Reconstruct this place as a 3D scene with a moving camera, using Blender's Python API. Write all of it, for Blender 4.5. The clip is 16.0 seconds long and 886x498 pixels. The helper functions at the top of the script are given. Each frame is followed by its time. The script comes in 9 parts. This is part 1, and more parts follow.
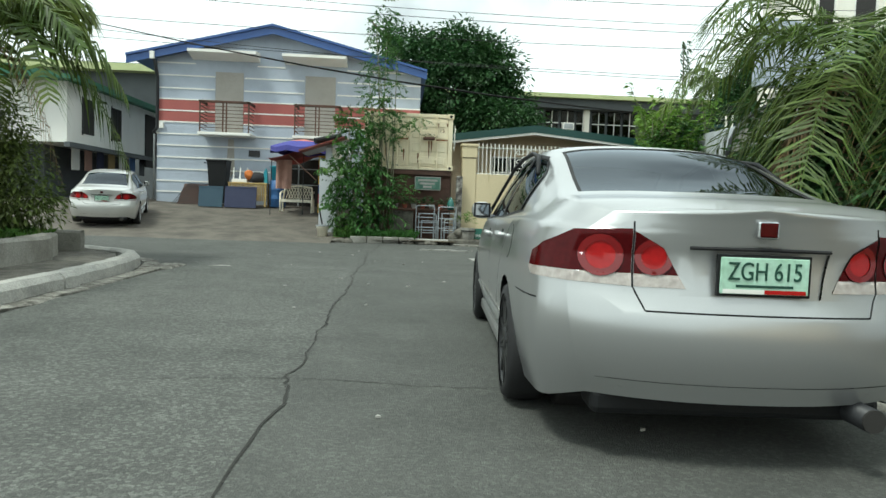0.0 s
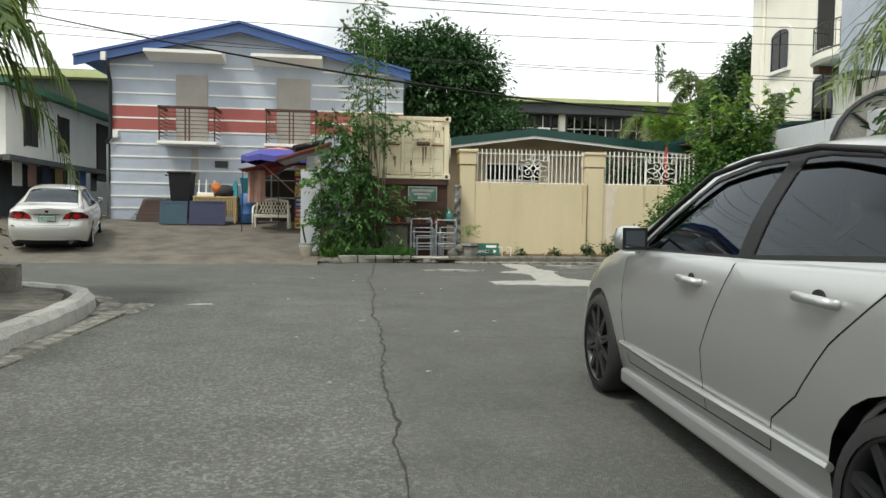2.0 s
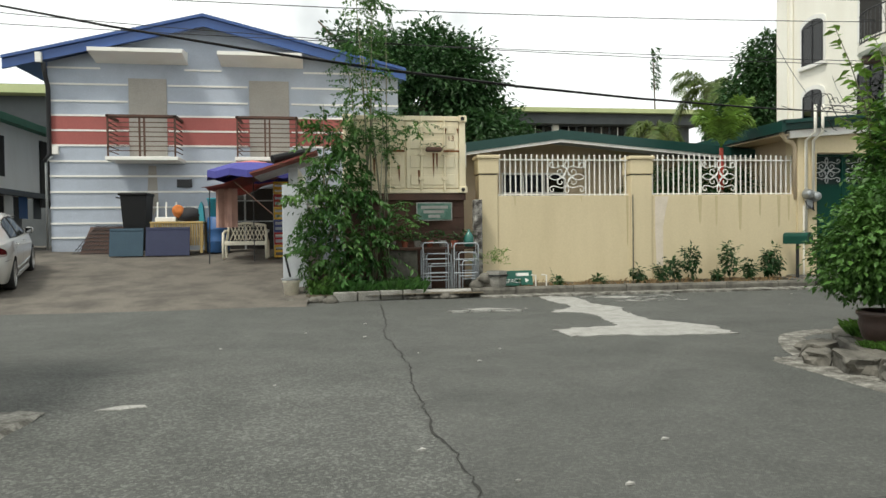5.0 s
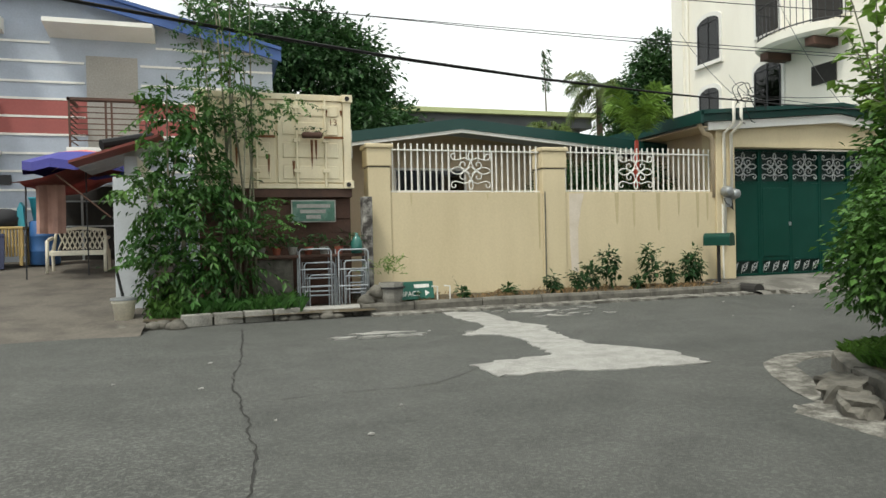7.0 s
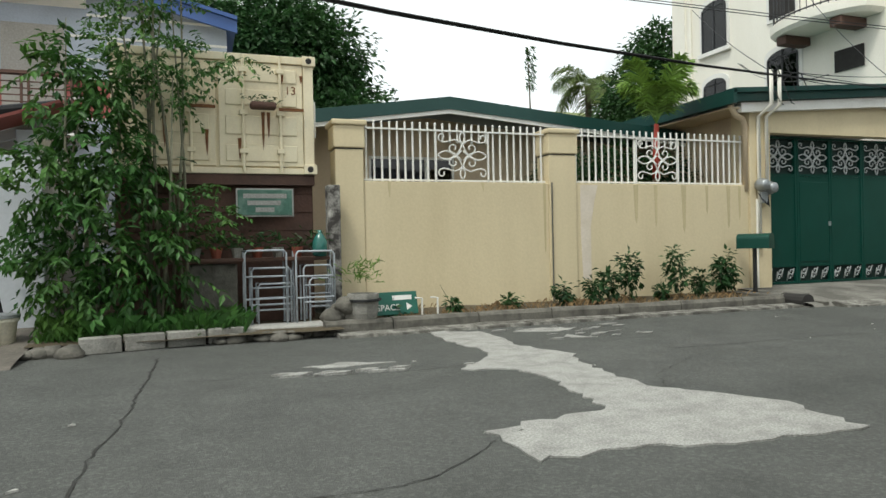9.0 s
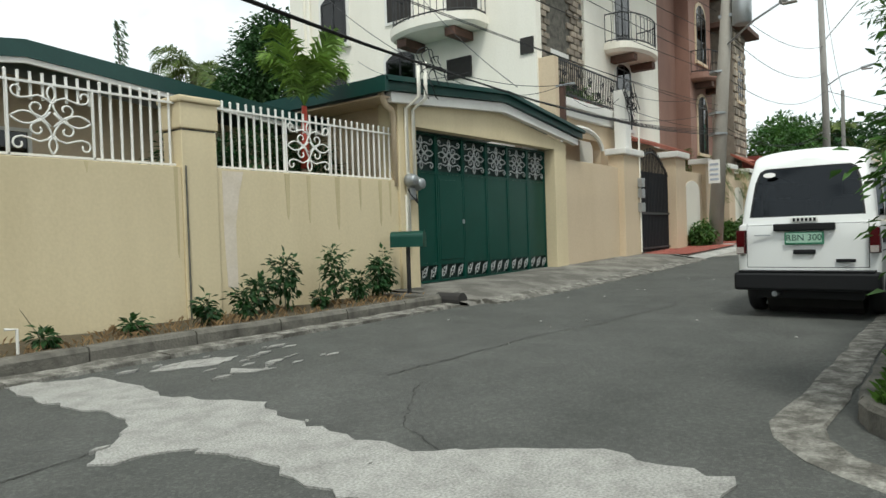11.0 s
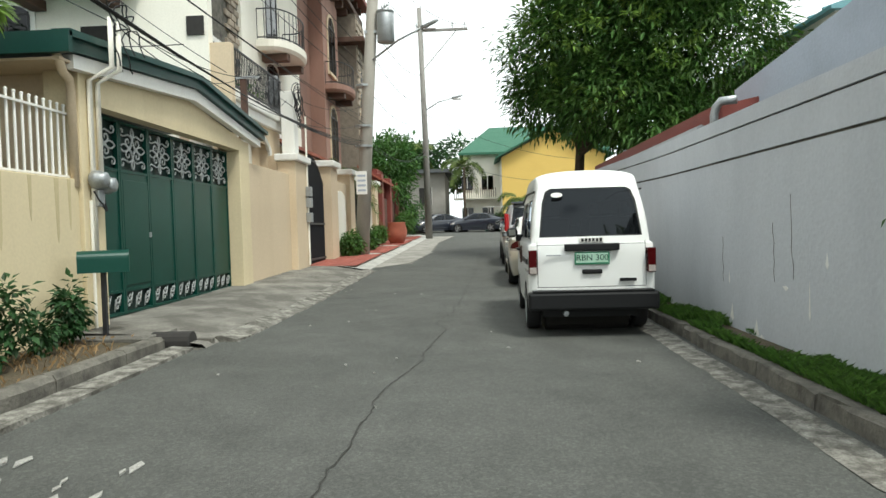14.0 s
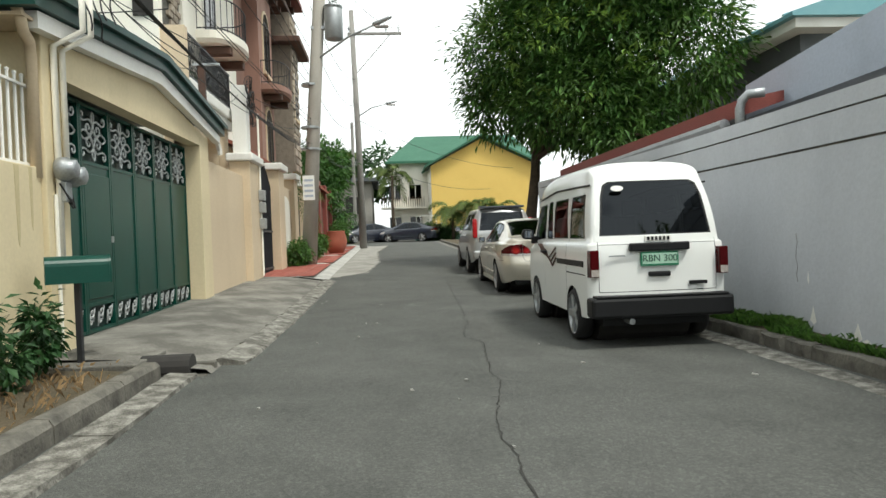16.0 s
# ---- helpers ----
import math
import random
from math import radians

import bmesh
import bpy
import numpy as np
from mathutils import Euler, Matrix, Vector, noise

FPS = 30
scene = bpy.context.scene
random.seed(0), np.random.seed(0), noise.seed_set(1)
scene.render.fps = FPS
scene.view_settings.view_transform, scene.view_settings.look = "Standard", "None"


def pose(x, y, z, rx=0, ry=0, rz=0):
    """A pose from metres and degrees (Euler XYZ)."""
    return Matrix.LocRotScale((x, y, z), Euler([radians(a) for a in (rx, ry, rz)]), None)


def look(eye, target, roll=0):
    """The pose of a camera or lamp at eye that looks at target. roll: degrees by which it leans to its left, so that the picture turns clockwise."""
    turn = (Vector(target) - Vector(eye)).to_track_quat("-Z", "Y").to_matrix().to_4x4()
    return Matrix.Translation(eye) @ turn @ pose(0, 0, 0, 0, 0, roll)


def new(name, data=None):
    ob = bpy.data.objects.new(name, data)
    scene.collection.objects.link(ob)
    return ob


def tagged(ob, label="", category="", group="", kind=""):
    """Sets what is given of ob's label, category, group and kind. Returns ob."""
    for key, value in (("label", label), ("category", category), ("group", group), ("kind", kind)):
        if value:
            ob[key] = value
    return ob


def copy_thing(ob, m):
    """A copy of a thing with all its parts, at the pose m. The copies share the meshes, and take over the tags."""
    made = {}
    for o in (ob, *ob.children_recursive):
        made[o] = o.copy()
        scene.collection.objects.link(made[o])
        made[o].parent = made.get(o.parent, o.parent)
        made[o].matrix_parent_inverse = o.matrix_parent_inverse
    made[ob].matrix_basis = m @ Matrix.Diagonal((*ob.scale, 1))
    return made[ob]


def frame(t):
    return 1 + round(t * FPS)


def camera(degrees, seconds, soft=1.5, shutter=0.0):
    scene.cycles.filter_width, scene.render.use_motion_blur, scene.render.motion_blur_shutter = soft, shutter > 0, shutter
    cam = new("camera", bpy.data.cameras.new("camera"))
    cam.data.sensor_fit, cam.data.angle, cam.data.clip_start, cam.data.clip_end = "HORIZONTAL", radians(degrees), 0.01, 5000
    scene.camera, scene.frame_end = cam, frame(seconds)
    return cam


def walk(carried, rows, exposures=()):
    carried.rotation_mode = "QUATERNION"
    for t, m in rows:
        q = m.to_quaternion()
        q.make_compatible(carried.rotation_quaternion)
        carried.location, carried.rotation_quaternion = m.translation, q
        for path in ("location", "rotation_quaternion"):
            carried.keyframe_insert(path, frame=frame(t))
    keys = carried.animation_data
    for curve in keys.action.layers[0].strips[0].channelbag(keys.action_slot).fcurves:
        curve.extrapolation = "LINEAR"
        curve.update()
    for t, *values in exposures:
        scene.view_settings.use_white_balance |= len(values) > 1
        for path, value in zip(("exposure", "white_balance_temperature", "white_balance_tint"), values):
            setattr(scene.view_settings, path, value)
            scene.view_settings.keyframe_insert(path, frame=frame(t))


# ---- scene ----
cam = camera(66.3, 16.0)
PATH = [
    (0, (-1.611, -19.374, 1.024), (-1.493, -17.381, 0.9), 2.1),
    (0.5, (-1.979, -18.938, 1.058), (-1.859, -16.945, 0.938), 2.0),
    (1, (-2.155, -18.431, 1.058), (-2.04, -16.437, 0.943), 1.1),
    (1.5, (-2.294, -17.845, 1.078), (-2.164, -15.852, 0.972), 0.9),
    (2, (-2.424, -17.292, 1.117), (-2.193, -15.308, 1.02), 0.9),
    (2.5, (-2.59, -16.737, 1.166), (-2.403, -14.747, 1.084), 0.5),
    (3, (-2.624, -16.204, 1.158), (-2.469, -14.211, 1.083), -0.0),
    (3.2, (-2.663, -15.984, 1.182), (-2.506, -13.992, 1.11), 0.1),
    (5.3, (-2.869, -13.498, 1.195), (-2.516, -11.53, 1.153), -0.9),
    (5.5, (-2.804, -13.257, 1.185), (-2.398, -11.299, 1.138), -1.0),
    (6, (-2.608, -12.731, 1.157), (-1.998, -10.826, 1.113), -1.2),
    (6.5, (-2.552, -12.129, 1.151), (-1.926, -10.23, 1.112), -1.2),
    (7, (-2.389, -11.605, 1.157), (-1.778, -9.701, 1.127), -1.3),
    (7.5, (-2.271, -11.033, 1.131), (-1.667, -9.127, 1.113), -1.3),
    (8, (-2.105, -10.496, 1.126), (-1.504, -8.589, 1.106), -1.6),
    (8.2, (-2.045, -10.273, 1.109), (-1.448, -8.364, 1.096), -1.4),
    (10.3, (-1.475, -8.011, 1.053), (-0.378, -6.339, 1.034), -1.5),
    (10.5, (-1.439, -7.84, 1.073), (-0.235, -6.243, 1.057), -1.7),
    (11, (-1.26, -7.35, 1.059), (0.332, -6.141, 1.02), -1.9),
    (11.5, (-1.244, -6.802, 1.045), (0.561, -5.941, 0.998), -1.5),
    (12, (-1.15, -6.343, 1.049), (0.779, -5.82, 0.988), -1.5),
    (12.5, (-1.078, -5.902, 1.102), (0.892, -5.564, 1.037), -1.5),
    (13, (-0.927, -5.501, 1.27), (1.058, -5.267, 1.205), -1.7),
    (13.5, (-0.796, -5.105, 1.309), (1.197, -4.952, 1.25), -1.7),
    (14, (-0.593, -4.675, 1.292), (1.404, -4.576, 1.23), -1.7),
    (14.5, (-0.335, -4.241, 1.277), (1.662, -4.146, 1.226), -1.8),
    (15, (-0.066, -3.861, 1.278), (1.932, -3.767, 1.239), -1.9),
    (15.5, (0.219, -3.498, 1.237), (2.217, -3.407, 1.207), -1.9),
    (16, (0.505, -3.243, 1.204), (2.498, -3.404, 1.167), -2.1),
]
walk(cam, [(t, look(eye, target, roll)) for t, eye, target, roll in PATH], [(0, 0.28, 6200, -5), (1.5, 0.3, 6550, 3), (3, 0.26, 6650, 5), (8, 0.2, 6550, 5), (10.4, 0.0, 6200, 3), (11, 0.05, 6300, 3), (13, 0.5, 6350, 2), (16, 0.4, 6500, 4)])

# ---- world, sun ----
world = bpy.data.worlds.new("overcast_sky")
scene.world = world
world.use_nodes = True
wn = world.node_tree
wn.nodes.clear()
w_out = wn.nodes.new("ShaderNodeOutputWorld")
w_bg = wn.nodes.new("ShaderNodeBackground")
w_sky = wn.nodes.new("ShaderNodeTexSky")
w_sky.sky_type = "NISHITA"
w_sky.sun_disc = False
w_sky.sun_elevation = radians(58)
w_sky.sun_rotation = radians(230)
w_bw = wn.nodes.new("ShaderNodeHueSaturation")
w_bw.inputs["Saturation"].default_value = 0.4
w_co = wn.nodes.new("ShaderNodeTexCoord")
w_no = wn.nodes.new("ShaderNodeTexNoise")
w_no.inputs["Scale"].default_value = 2.6
w_no.inputs["Detail"].default_value = 6
w_rp = wn.nodes.new("ShaderNodeMapRange")
w_rp.inputs[1].default_value, w_rp.inputs[2].default_value = 0.22, 0.46
w_mx = wn.nodes.new("ShaderNodeMix")
w_mx.data_type = "RGBA"
w_mx.inputs[7].default_value = (13.5, 13.8, 14.0, 1)
wn.links.new(w_sky.outputs[0], w_bw.inputs["Color"])
wn.links.new(w_co.outputs["Generated"], w_no.inputs["Vector"])
wn.links.new(w_no.outputs[0], w_rp.inputs[0])
wn.links.new(w_rp.outputs[0], w_mx.inputs[0])
wn.links.new(w_bw.outputs[0], w_mx.inputs[6])
wn.links.new(w_mx.outputs[2], w_bg.inputs["Color"])
wn.links.new(w_bg.outputs[0], w_out.inputs["Surface"])
w_bg.inputs["Strength"].default_value = 0.078
sun = new("sun", bpy.data.lights.new("sun", "SUN"))
sun.data.energy = 2.3
sun.data.angle = radians(11)
sun.data.color = (1.0, 0.96, 0.9)
sun.matrix_world = look((-6.5, -5.5, 15), (0, 0, 0))

# ---- materials ----
def mat(name, col, rough=0.7, col2=None, big=0.8, fine=40.0, amt=0.5, grain=0.15, bump=0.15, metal=0.0, coat=0.0, vary=0.0, island=0.0, streak=0.0, spec=0.5):
    """A surface with stains of size 1/big, grain of size 1/fine and a fine relief."""
    m = bpy.data.materials.new(name)
    m.use_nodes = True
    nt = m.node_tree
    n, l = nt.nodes, nt.links
    p = n["Principled BSDF"]
    co = n.new("ShaderNodeTexCoord")
    geo = n.new("ShaderNodeNewGeometry")
    col2 = col2 or tuple(c * 0.6 for c in col)
    a = n.new("ShaderNodeTexNoise")
    a.inputs["Scale"].default_value, a.inputs["Detail"].default_value = big, 6
    a.inputs["Roughness"].default_value = 0.62
    b = n.new("ShaderNodeTexNoise")
    b.inputs["Scale"].default_value, b.inputs["Detail"].default_value = fine, 3
    if streak:
        mp = n.new("ShaderNodeMapping")
        mp.inputs["Scale"].default_value = (1, 1, streak)
        l.new(geo.outputs["Position"], mp.inputs[0])
        l.new(mp.outputs[0], a.inputs["Vector"])
    else:
        l.new(geo.outputs["Position"], a.inputs["Vector"])
    l.new(geo.outputs["Position"], b.inputs["Vector"])
    r = n.new("ShaderNodeMapRange")
    r.inputs[1].default_value, r.inputs[2].default_value, r.inputs[4].default_value = 0.42, 0.72, amt
    l.new(a.outputs[0], r.inputs[0])
    mx = n.new("ShaderNodeMix")
    mx.data_type = "RGBA"
    mx.inputs[6].default_value, mx.inputs[7].default_value = (*col, 1), (*col2, 1)
    l.new(r.outputs[0], mx.inputs[0])
    g = n.new("ShaderNodeMapRange")
    g.inputs[3].default_value, g.inputs[4].default_value = 1 - grain * 2, 1 + grain * 2
    l.new(b.outputs[0], g.inputs[0])
    hs = n.new("ShaderNodeHueSaturation")
    l.new(mx.outputs[2], hs.inputs["Color"])
    l.new(g.outputs[0], hs.inputs["Value"])
    last = hs
    if vary or island:
        h2 = n.new("ShaderNodeHueSaturation")
        rnd = n.new("ShaderNodeMapRange")
        k = vary or island
        rnd.inputs[3].default_value, rnd.inputs[4].default_value = 1 - k, 1 + k
        if island:
            l.new(geo.outputs["Random Per Island"], rnd.inputs[0])
        else:
            oi = n.new("ShaderNodeObjectInfo")
            l.new(oi.outputs["Random"], rnd.inputs[0])
        l.new(hs.outputs[0], h2.inputs["Color"])
        l.new(rnd.outputs[0], h2.inputs["Value"])
        last = h2
    l.new(last.outputs[0], p.inputs["Base Color"])
    p.inputs["Roughness"].default_value = rough
    p.inputs["Metallic"].default_value = metal
    p.inputs["Specular IOR Level"].default_value = spec
    p.inputs["Coat Weight"].default_value = coat
    p.inputs["Coat Roughness"].default_value = 0.04
    if bump:
        bp = n.new("ShaderNodeBump")
        bp.inputs["Strength"].default_value, bp.inputs["Distance"].default_value = bump, 0.02
        l.new(b.outputs[0], bp.inputs["Height"])
        l.new(bp.outputs[0], p.inputs["Normal"])
    return m


def leafy(name, col, col2, rough=0.5):
    m = mat(name, col, rough, col2, big=1.2, fine=30, amt=0.9, grain=0.1, bump=0, island=0.45, spec=0.35)
    nt = m.node_tree
    p = nt.nodes["Principled BSDF"]
    tr = nt.nodes.new("ShaderNodeBsdfTranslucent")
    mx = nt.nodes.new("ShaderNodeMixShader")
    mx.inputs[0].default_value = 0.28
    src = p.inputs["Base Color"].links[0].from_socket
    nt.links.new(src, tr.inputs["Color"])
    out = nt.nodes["Material Output"]
    nt.links.new(p.outputs[0], mx.inputs[1])
    nt.links.new(tr.outputs[0], mx.inputs[2])
    nt.links.new(mx.outputs[0], out.inputs["Surface"])
    return m


def glassy(name, tint, gloss=(1, 1, 1)):
    """A pane: clear to its tint, with the gloss of glass."""
    m = bpy.data.materials.new(name)
    m.use_nodes = True
    nt = m.node_tree
    nt.nodes.clear()
    o = nt.nodes.new("ShaderNodeOutputMaterial")
    t = nt.nodes.new("ShaderNodeBsdfTransparent")
    t.inputs[0].default_value = (*tint, 1)
    g = nt.nodes.new("ShaderNodeBsdfGlossy")
    g.inputs["Roughness"].default_value = 0.02
    g.inputs["Color"].default_value = (*gloss, 1)
    f = nt.nodes.new("ShaderNodeFresnel")
    f.inputs[0].default_value = 1.5
    mx = nt.nodes.new("ShaderNodeMixShader")
    nt.links.new(f.outputs[0], mx.inputs[0])
    nt.links.new(t.outputs[0], mx.inputs[1])
    nt.links.new(g.outputs[0], mx.inputs[2])
    nt.links.new(mx.outputs[0], o.inputs[0])
    return m


ASPHALT = mat("asphalt", (0.09, 0.092, 0.084), 0.9, (0.066, 0.069, 0.062), big=0.45, fine=110, amt=0.95, grain=0.28, bump=0.6)
# stones of the asphalt showing through its worn skin
_nt = ASPHALT.node_tree
_p = _nt.nodes["Principled BSDF"]
_src = _p.inputs["Base Color"].links[0].from_socket
_vo = _nt.nodes.new("ShaderNodeTexVoronoi")
_vo.inputs["Scale"].default_value = 62
_ge = _nt.nodes.new("ShaderNodeNewGeometry")
_nt.links.new(_ge.outputs["Position"], _vo.inputs["Vector"])
_sp = _nt.nodes.new("ShaderNodeSeparateColor")
_nt.links.new(_vo.outputs["Color"], _sp.inputs[0])
_pw = _nt.nodes.new("ShaderNodeMath")
_pw.operation = "POWER"
_pw.inputs[1].default_value = 2.6
_nt.links.new(_sp.outputs[0], _pw.inputs[0])
_xy = _nt.nodes.new("ShaderNodeSeparateXYZ")
_nt.links.new(_ge.outputs["Position"], _xy.inputs[0])
_ln = _nt.nodes.new("ShaderNodeMapRange")
_ln.inputs[1].default_value, _ln.inputs[2].default_value, _ln.inputs[3].default_value, _ln.inputs[4].default_value = -2.35, -2.15, 0.5, 0.0
_nt.links.new(_xy.outputs[0], _ln.inputs[0])
_ly = _nt.nodes.new("ShaderNodeMapRange")
_ly.inputs[1].default_value, _ly.inputs[2].default_value, _ly.inputs[3].default_value, _ly.inputs[4].default_value = -9.0, -6.5, 1.0, 0.25
_nt.links.new(_xy.outputs[1], _ly.inputs[0])
_lm = _nt.nodes.new("ShaderNodeMath")
_lm.operation = "MULTIPLY_ADD"
_lm.inputs[2].default_value = 0.45
_nt.links.new(_ln.outputs[0], _lm.inputs[0])
_nt.links.new(_ly.outputs[0], _lm.inputs[1])
_am = _nt.nodes.new("ShaderNodeMath")
_am.operation = "MULTIPLY"
_nt.links.new(_pw.outputs[0], _am.inputs[0])
_nt.links.new(_lm.outputs[0], _am.inputs[1])
_ad = _nt.nodes.new("ShaderNodeMath")
_ad.operation = "ADD"
_ad.inputs[1].default_value = 0.8
_md = _nt.nodes.new("ShaderNodeTexNoise")
_md.inputs["Scale"].default_value, _md.inputs["Detail"].default_value, _md.inputs["Roughness"].default_value = 1.7, 9, 0.7
_nt.links.new(_ge.outputs["Position"], _md.inputs["Vector"])
_mr = _nt.nodes.new("ShaderNodeMapRange")
_mr.inputs[1].default_value, _mr.inputs[2].default_value, _mr.inputs[3].default_value, _mr.inputs[4].default_value = 0.3, 0.7, 0.8, 1.2
_nt.links.new(_md.outputs[0], _mr.inputs[0])
_nt.links.new(_am.outputs[0], _ad.inputs[0])
_hv = _nt.nodes.new("ShaderNodeHueSaturation")
_nt.links.new(_src, _hv.inputs["Color"])
_ml = _nt.nodes.new("ShaderNodeMath")
_ml.operation = "MULTIPLY"
_nt.links.new(_ad.outputs[0], _ml.inputs[0])
_nt.links.new(_mr.outputs[0], _ml.inputs[1])
_nt.links.new(_ml.outputs[0], _hv.inputs["Value"])
_nt.links.new(_hv.outputs[0], _p.inputs["Base Color"])
CRACK = mat("crack_fill", (0.028, 0.027, 0.024), 0.95, fine=60, bump=0.3)
CONC = mat("concrete", (0.31, 0.3, 0.27), 0.9, (0.14, 0.13, 0.11), big=1.6, fine=45, amt=0.85, grain=0.2, bump=0.4)
CONC_DIRTY = mat("weathered_concrete", (0.15, 0.14, 0.118), 0.92, (0.035, 0.033, 0.027), big=5, fine=40, amt=0.95, grain=0.22, bump=0.5)
CONC_PALE = mat("pale_concrete", (0.42, 0.41, 0.38), 0.9, (0.2, 0.2, 0.185), big=2.2, fine=50, amt=0.8, grain=0.25, bump=0.4)
DRIVE = mat("driveway_concrete", (0.13, 0.115, 0.095), 0.9, (0.05, 0.044, 0.037), big=1.6, fine=30, amt=0.9, grain=0.2, bump=0.4)
SOIL = mat("soil", (0.085, 0.065, 0.038), 1.0, (0.05, 0.045, 0.025), big=3, fine=35, amt=0.9, grain=0.3, bump=0.8)
EARTH = mat("earth", (0.16, 0.15, 0.12), 1.0, (0.09, 0.1, 0.06), big=0.2, fine=12, amt=0.9)
YELLOW = mat("cream_yellow_paint", (0.66, 0.56, 0.365), 0.8, (0.52, 0.43, 0.265), big=1.1, fine=26, amt=0.5, grain=0.04, bump=0.12, streak=0.18)
STREAKY = mat("water_stain", (0.5, 0.42, 0.25), 0.85, (0.62, 0.52, 0.31), big=6, fine=30, amt=0.9, grain=0.05, bump=0.05, streak=0.1)
PATCHW = mat("pinkish_repair_plaster", (0.68, 0.6, 0.5), 0.9, (0.6, 0.52, 0.4), big=4, fine=30, amt=0.7, grain=0.05)
WHITE = mat("white_paint", (0.78, 0.77, 0.73), 0.6, (0.6, 0.58, 0.52), big=1.4, fine=30, amt=0.4, grain=0.04, bump=0.08, streak=0.3)
GREYWALL = mat("pale_grey_wall_paint", (0.52, 0.54, 0.57), 0.7, (0.4, 0.42, 0.45), big=0.9, fine=30, amt=0.6, grain=0.05, bump=0.15, streak=0.35)
IVORY = mat("ivory_plaster", (0.85, 0.82, 0.73), 0.8, (0.72, 0.68, 0.58), big=0.9, fine=25, amt=0.45, grain=0.04, bump=0.12, streak=0.25)
BEIGE = mat("beige_plaster", (0.62, 0.5, 0.35), 0.8, (0.52, 0.41, 0.27), big=0.9, fine=25, amt=0.45, grain=0.05, bump=0.12, streak=0.3)
GREEN_ROOF = mat("dark_green_roof_paint", (0.006, 0.045, 0.038), 0.4, (0.012, 0.06, 0.05), big=2, fine=30, amt=0.6, grain=0.08, bump=0.05)
GREEN_GATE = mat("dark_green_gate_enamel", (0.004, 0.048, 0.034), 0.36, (0.008, 0.062, 0.046), big=1.4, fine=40, amt=0.7, grain=0.06, bump=0.05, spec=0.3)
# darkened gate green, painted shade of the garage behind the scrolls
GATE_SHADE = mat("green_black_garage_shade", (0.006, 0.022, 0.018), 0.5, (0.01, 0.03, 0.025), big=2, fine=40, amt=0.6, bump=0.04)
BLACK_IRON = mat("black_iron", (0.02, 0.021, 0.024), 0.5, fine=60, bump=0.08)
# near-black that stands in for the shade inside rooms, holes and wheel arches
SHADE_DARK = mat("interior_shade", (0.03, 0.028, 0.026), 0.9, fine=10, bump=0)
BROWN = mat("brown_paint", (0.1, 0.05, 0.034), 0.75, (0.05, 0.03, 0.022), big=1.6, fine=30, amt=0.8, bump=0.2)
RUST = mat("rust", (0.2, 0.085, 0.03), 0.9, (0.1, 0.04, 0.02), big=8, fine=60, amt=0.9, grain=0.2)
BLUEGREY = mat("blue_grey_render", (0.41, 0.455, 0.53), 0.85, (0.3, 0.333, 0.385), big=0.8, fine=24, amt=0.7, grain=0.06, bump=0.2)
BEIGE_GREY = mat("bare_cement_render", (0.36, 0.34, 0.31), 0.9, (0.28, 0.27, 0.24), big=1.5, fine=30, amt=0.6)
REDBAND = mat("faded_red_paint", (0.35, 0.105, 0.095), 0.85, (0.29, 0.095, 0.085), big=1, fine=24, amt=0.6, grain=0.06, bump=0.15)
BLUE_ROOF = mat("blue_roof_metal", (0.035, 0.085, 0.26), 0.4, (0.06, 0.11, 0.28), big=1.5, fine=30, amt=0.6, grain=0.05, bump=0.04)
CREAM_METAL = mat("cream_container_paint", (0.8, 0.72, 0.52), 0.6, (0.6, 0.48, 0.3), big=2.0, fine=40, amt=0.5, grain=0.05, bump=0.1, streak=0.4)
STONE = mat("split_stone", (0.33, 0.28, 0.22), 0.9, (0.2, 0.17, 0.14), big=5, fine=30, amt=0.8, grain=0.2, bump=0.4, vary=0.45)
TERRA = mat("terracotta", (0.3, 0.085, 0.05), 0.8, (0.2, 0.06, 0.04), big=3, fine=40, amt=0.6, grain=0.1, vary=0.15)
RED_TILE = mat("red_paving_tile", (0.33, 0.095, 0.07), 0.8, (0.22, 0.075, 0.055), big=3, fine=40, amt=0.7, grain=0.12, vary=0.2)
BARK = mat("bark", (0.1, 0.075, 0.05), 0.95, (0.05, 0.04, 0.03), big=8, fine=40, amt=0.9, bump=0.8)
BARK_PALE = mat("grey_green_bark", (0.2, 0.19, 0.13), 0.9, (0.12, 0.12, 0.08), big=8, fine=40, amt=0.9, bump=0.5)
RUBBER = mat("black_rubber", (0.014, 0.014, 0.015), 0.75, fine=80, bump=0.1)
SEAM = mat("panel_gap", (0.012, 0.012, 0.013), 0.8, bump=0)
BLACK_PLASTIC = mat("black_plastic", (0.011, 0.0115, 0.0125), 0.5, fine=60, bump=0.05, spec=0.25)
CHROME = mat("chrome", (0.75, 0.76, 0.78), 0.12, metal=1.0, bump=0, grain=0.02)
STEEL = mat("galvanised_steel", (0.42, 0.44, 0.45), 0.45, metal=0.7, big=3, bump=0.05)
SILVER = mat("silver_car_paint", (0.47, 0.475, 0.475), 0.32, (0.455, 0.46, 0.46), metal=0.72, coat=0.7, fine=300, grain=0.03, bump=0)
CHAMPAGNE = mat("champagne_car_paint", (0.58, 0.54, 0.46), 0.34, (0.56, 0.52, 0.44), metal=0.45, coat=0.9, fine=300, grain=0.03, bump=0)
VAN_WHITE = mat("white_car_paint", (0.8, 0.81, 0.79), 0.35, (0.68, 0.68, 0.64), big=1.2, amt=0.3, coat=0.6, fine=200, grain=0.02, bump=0)
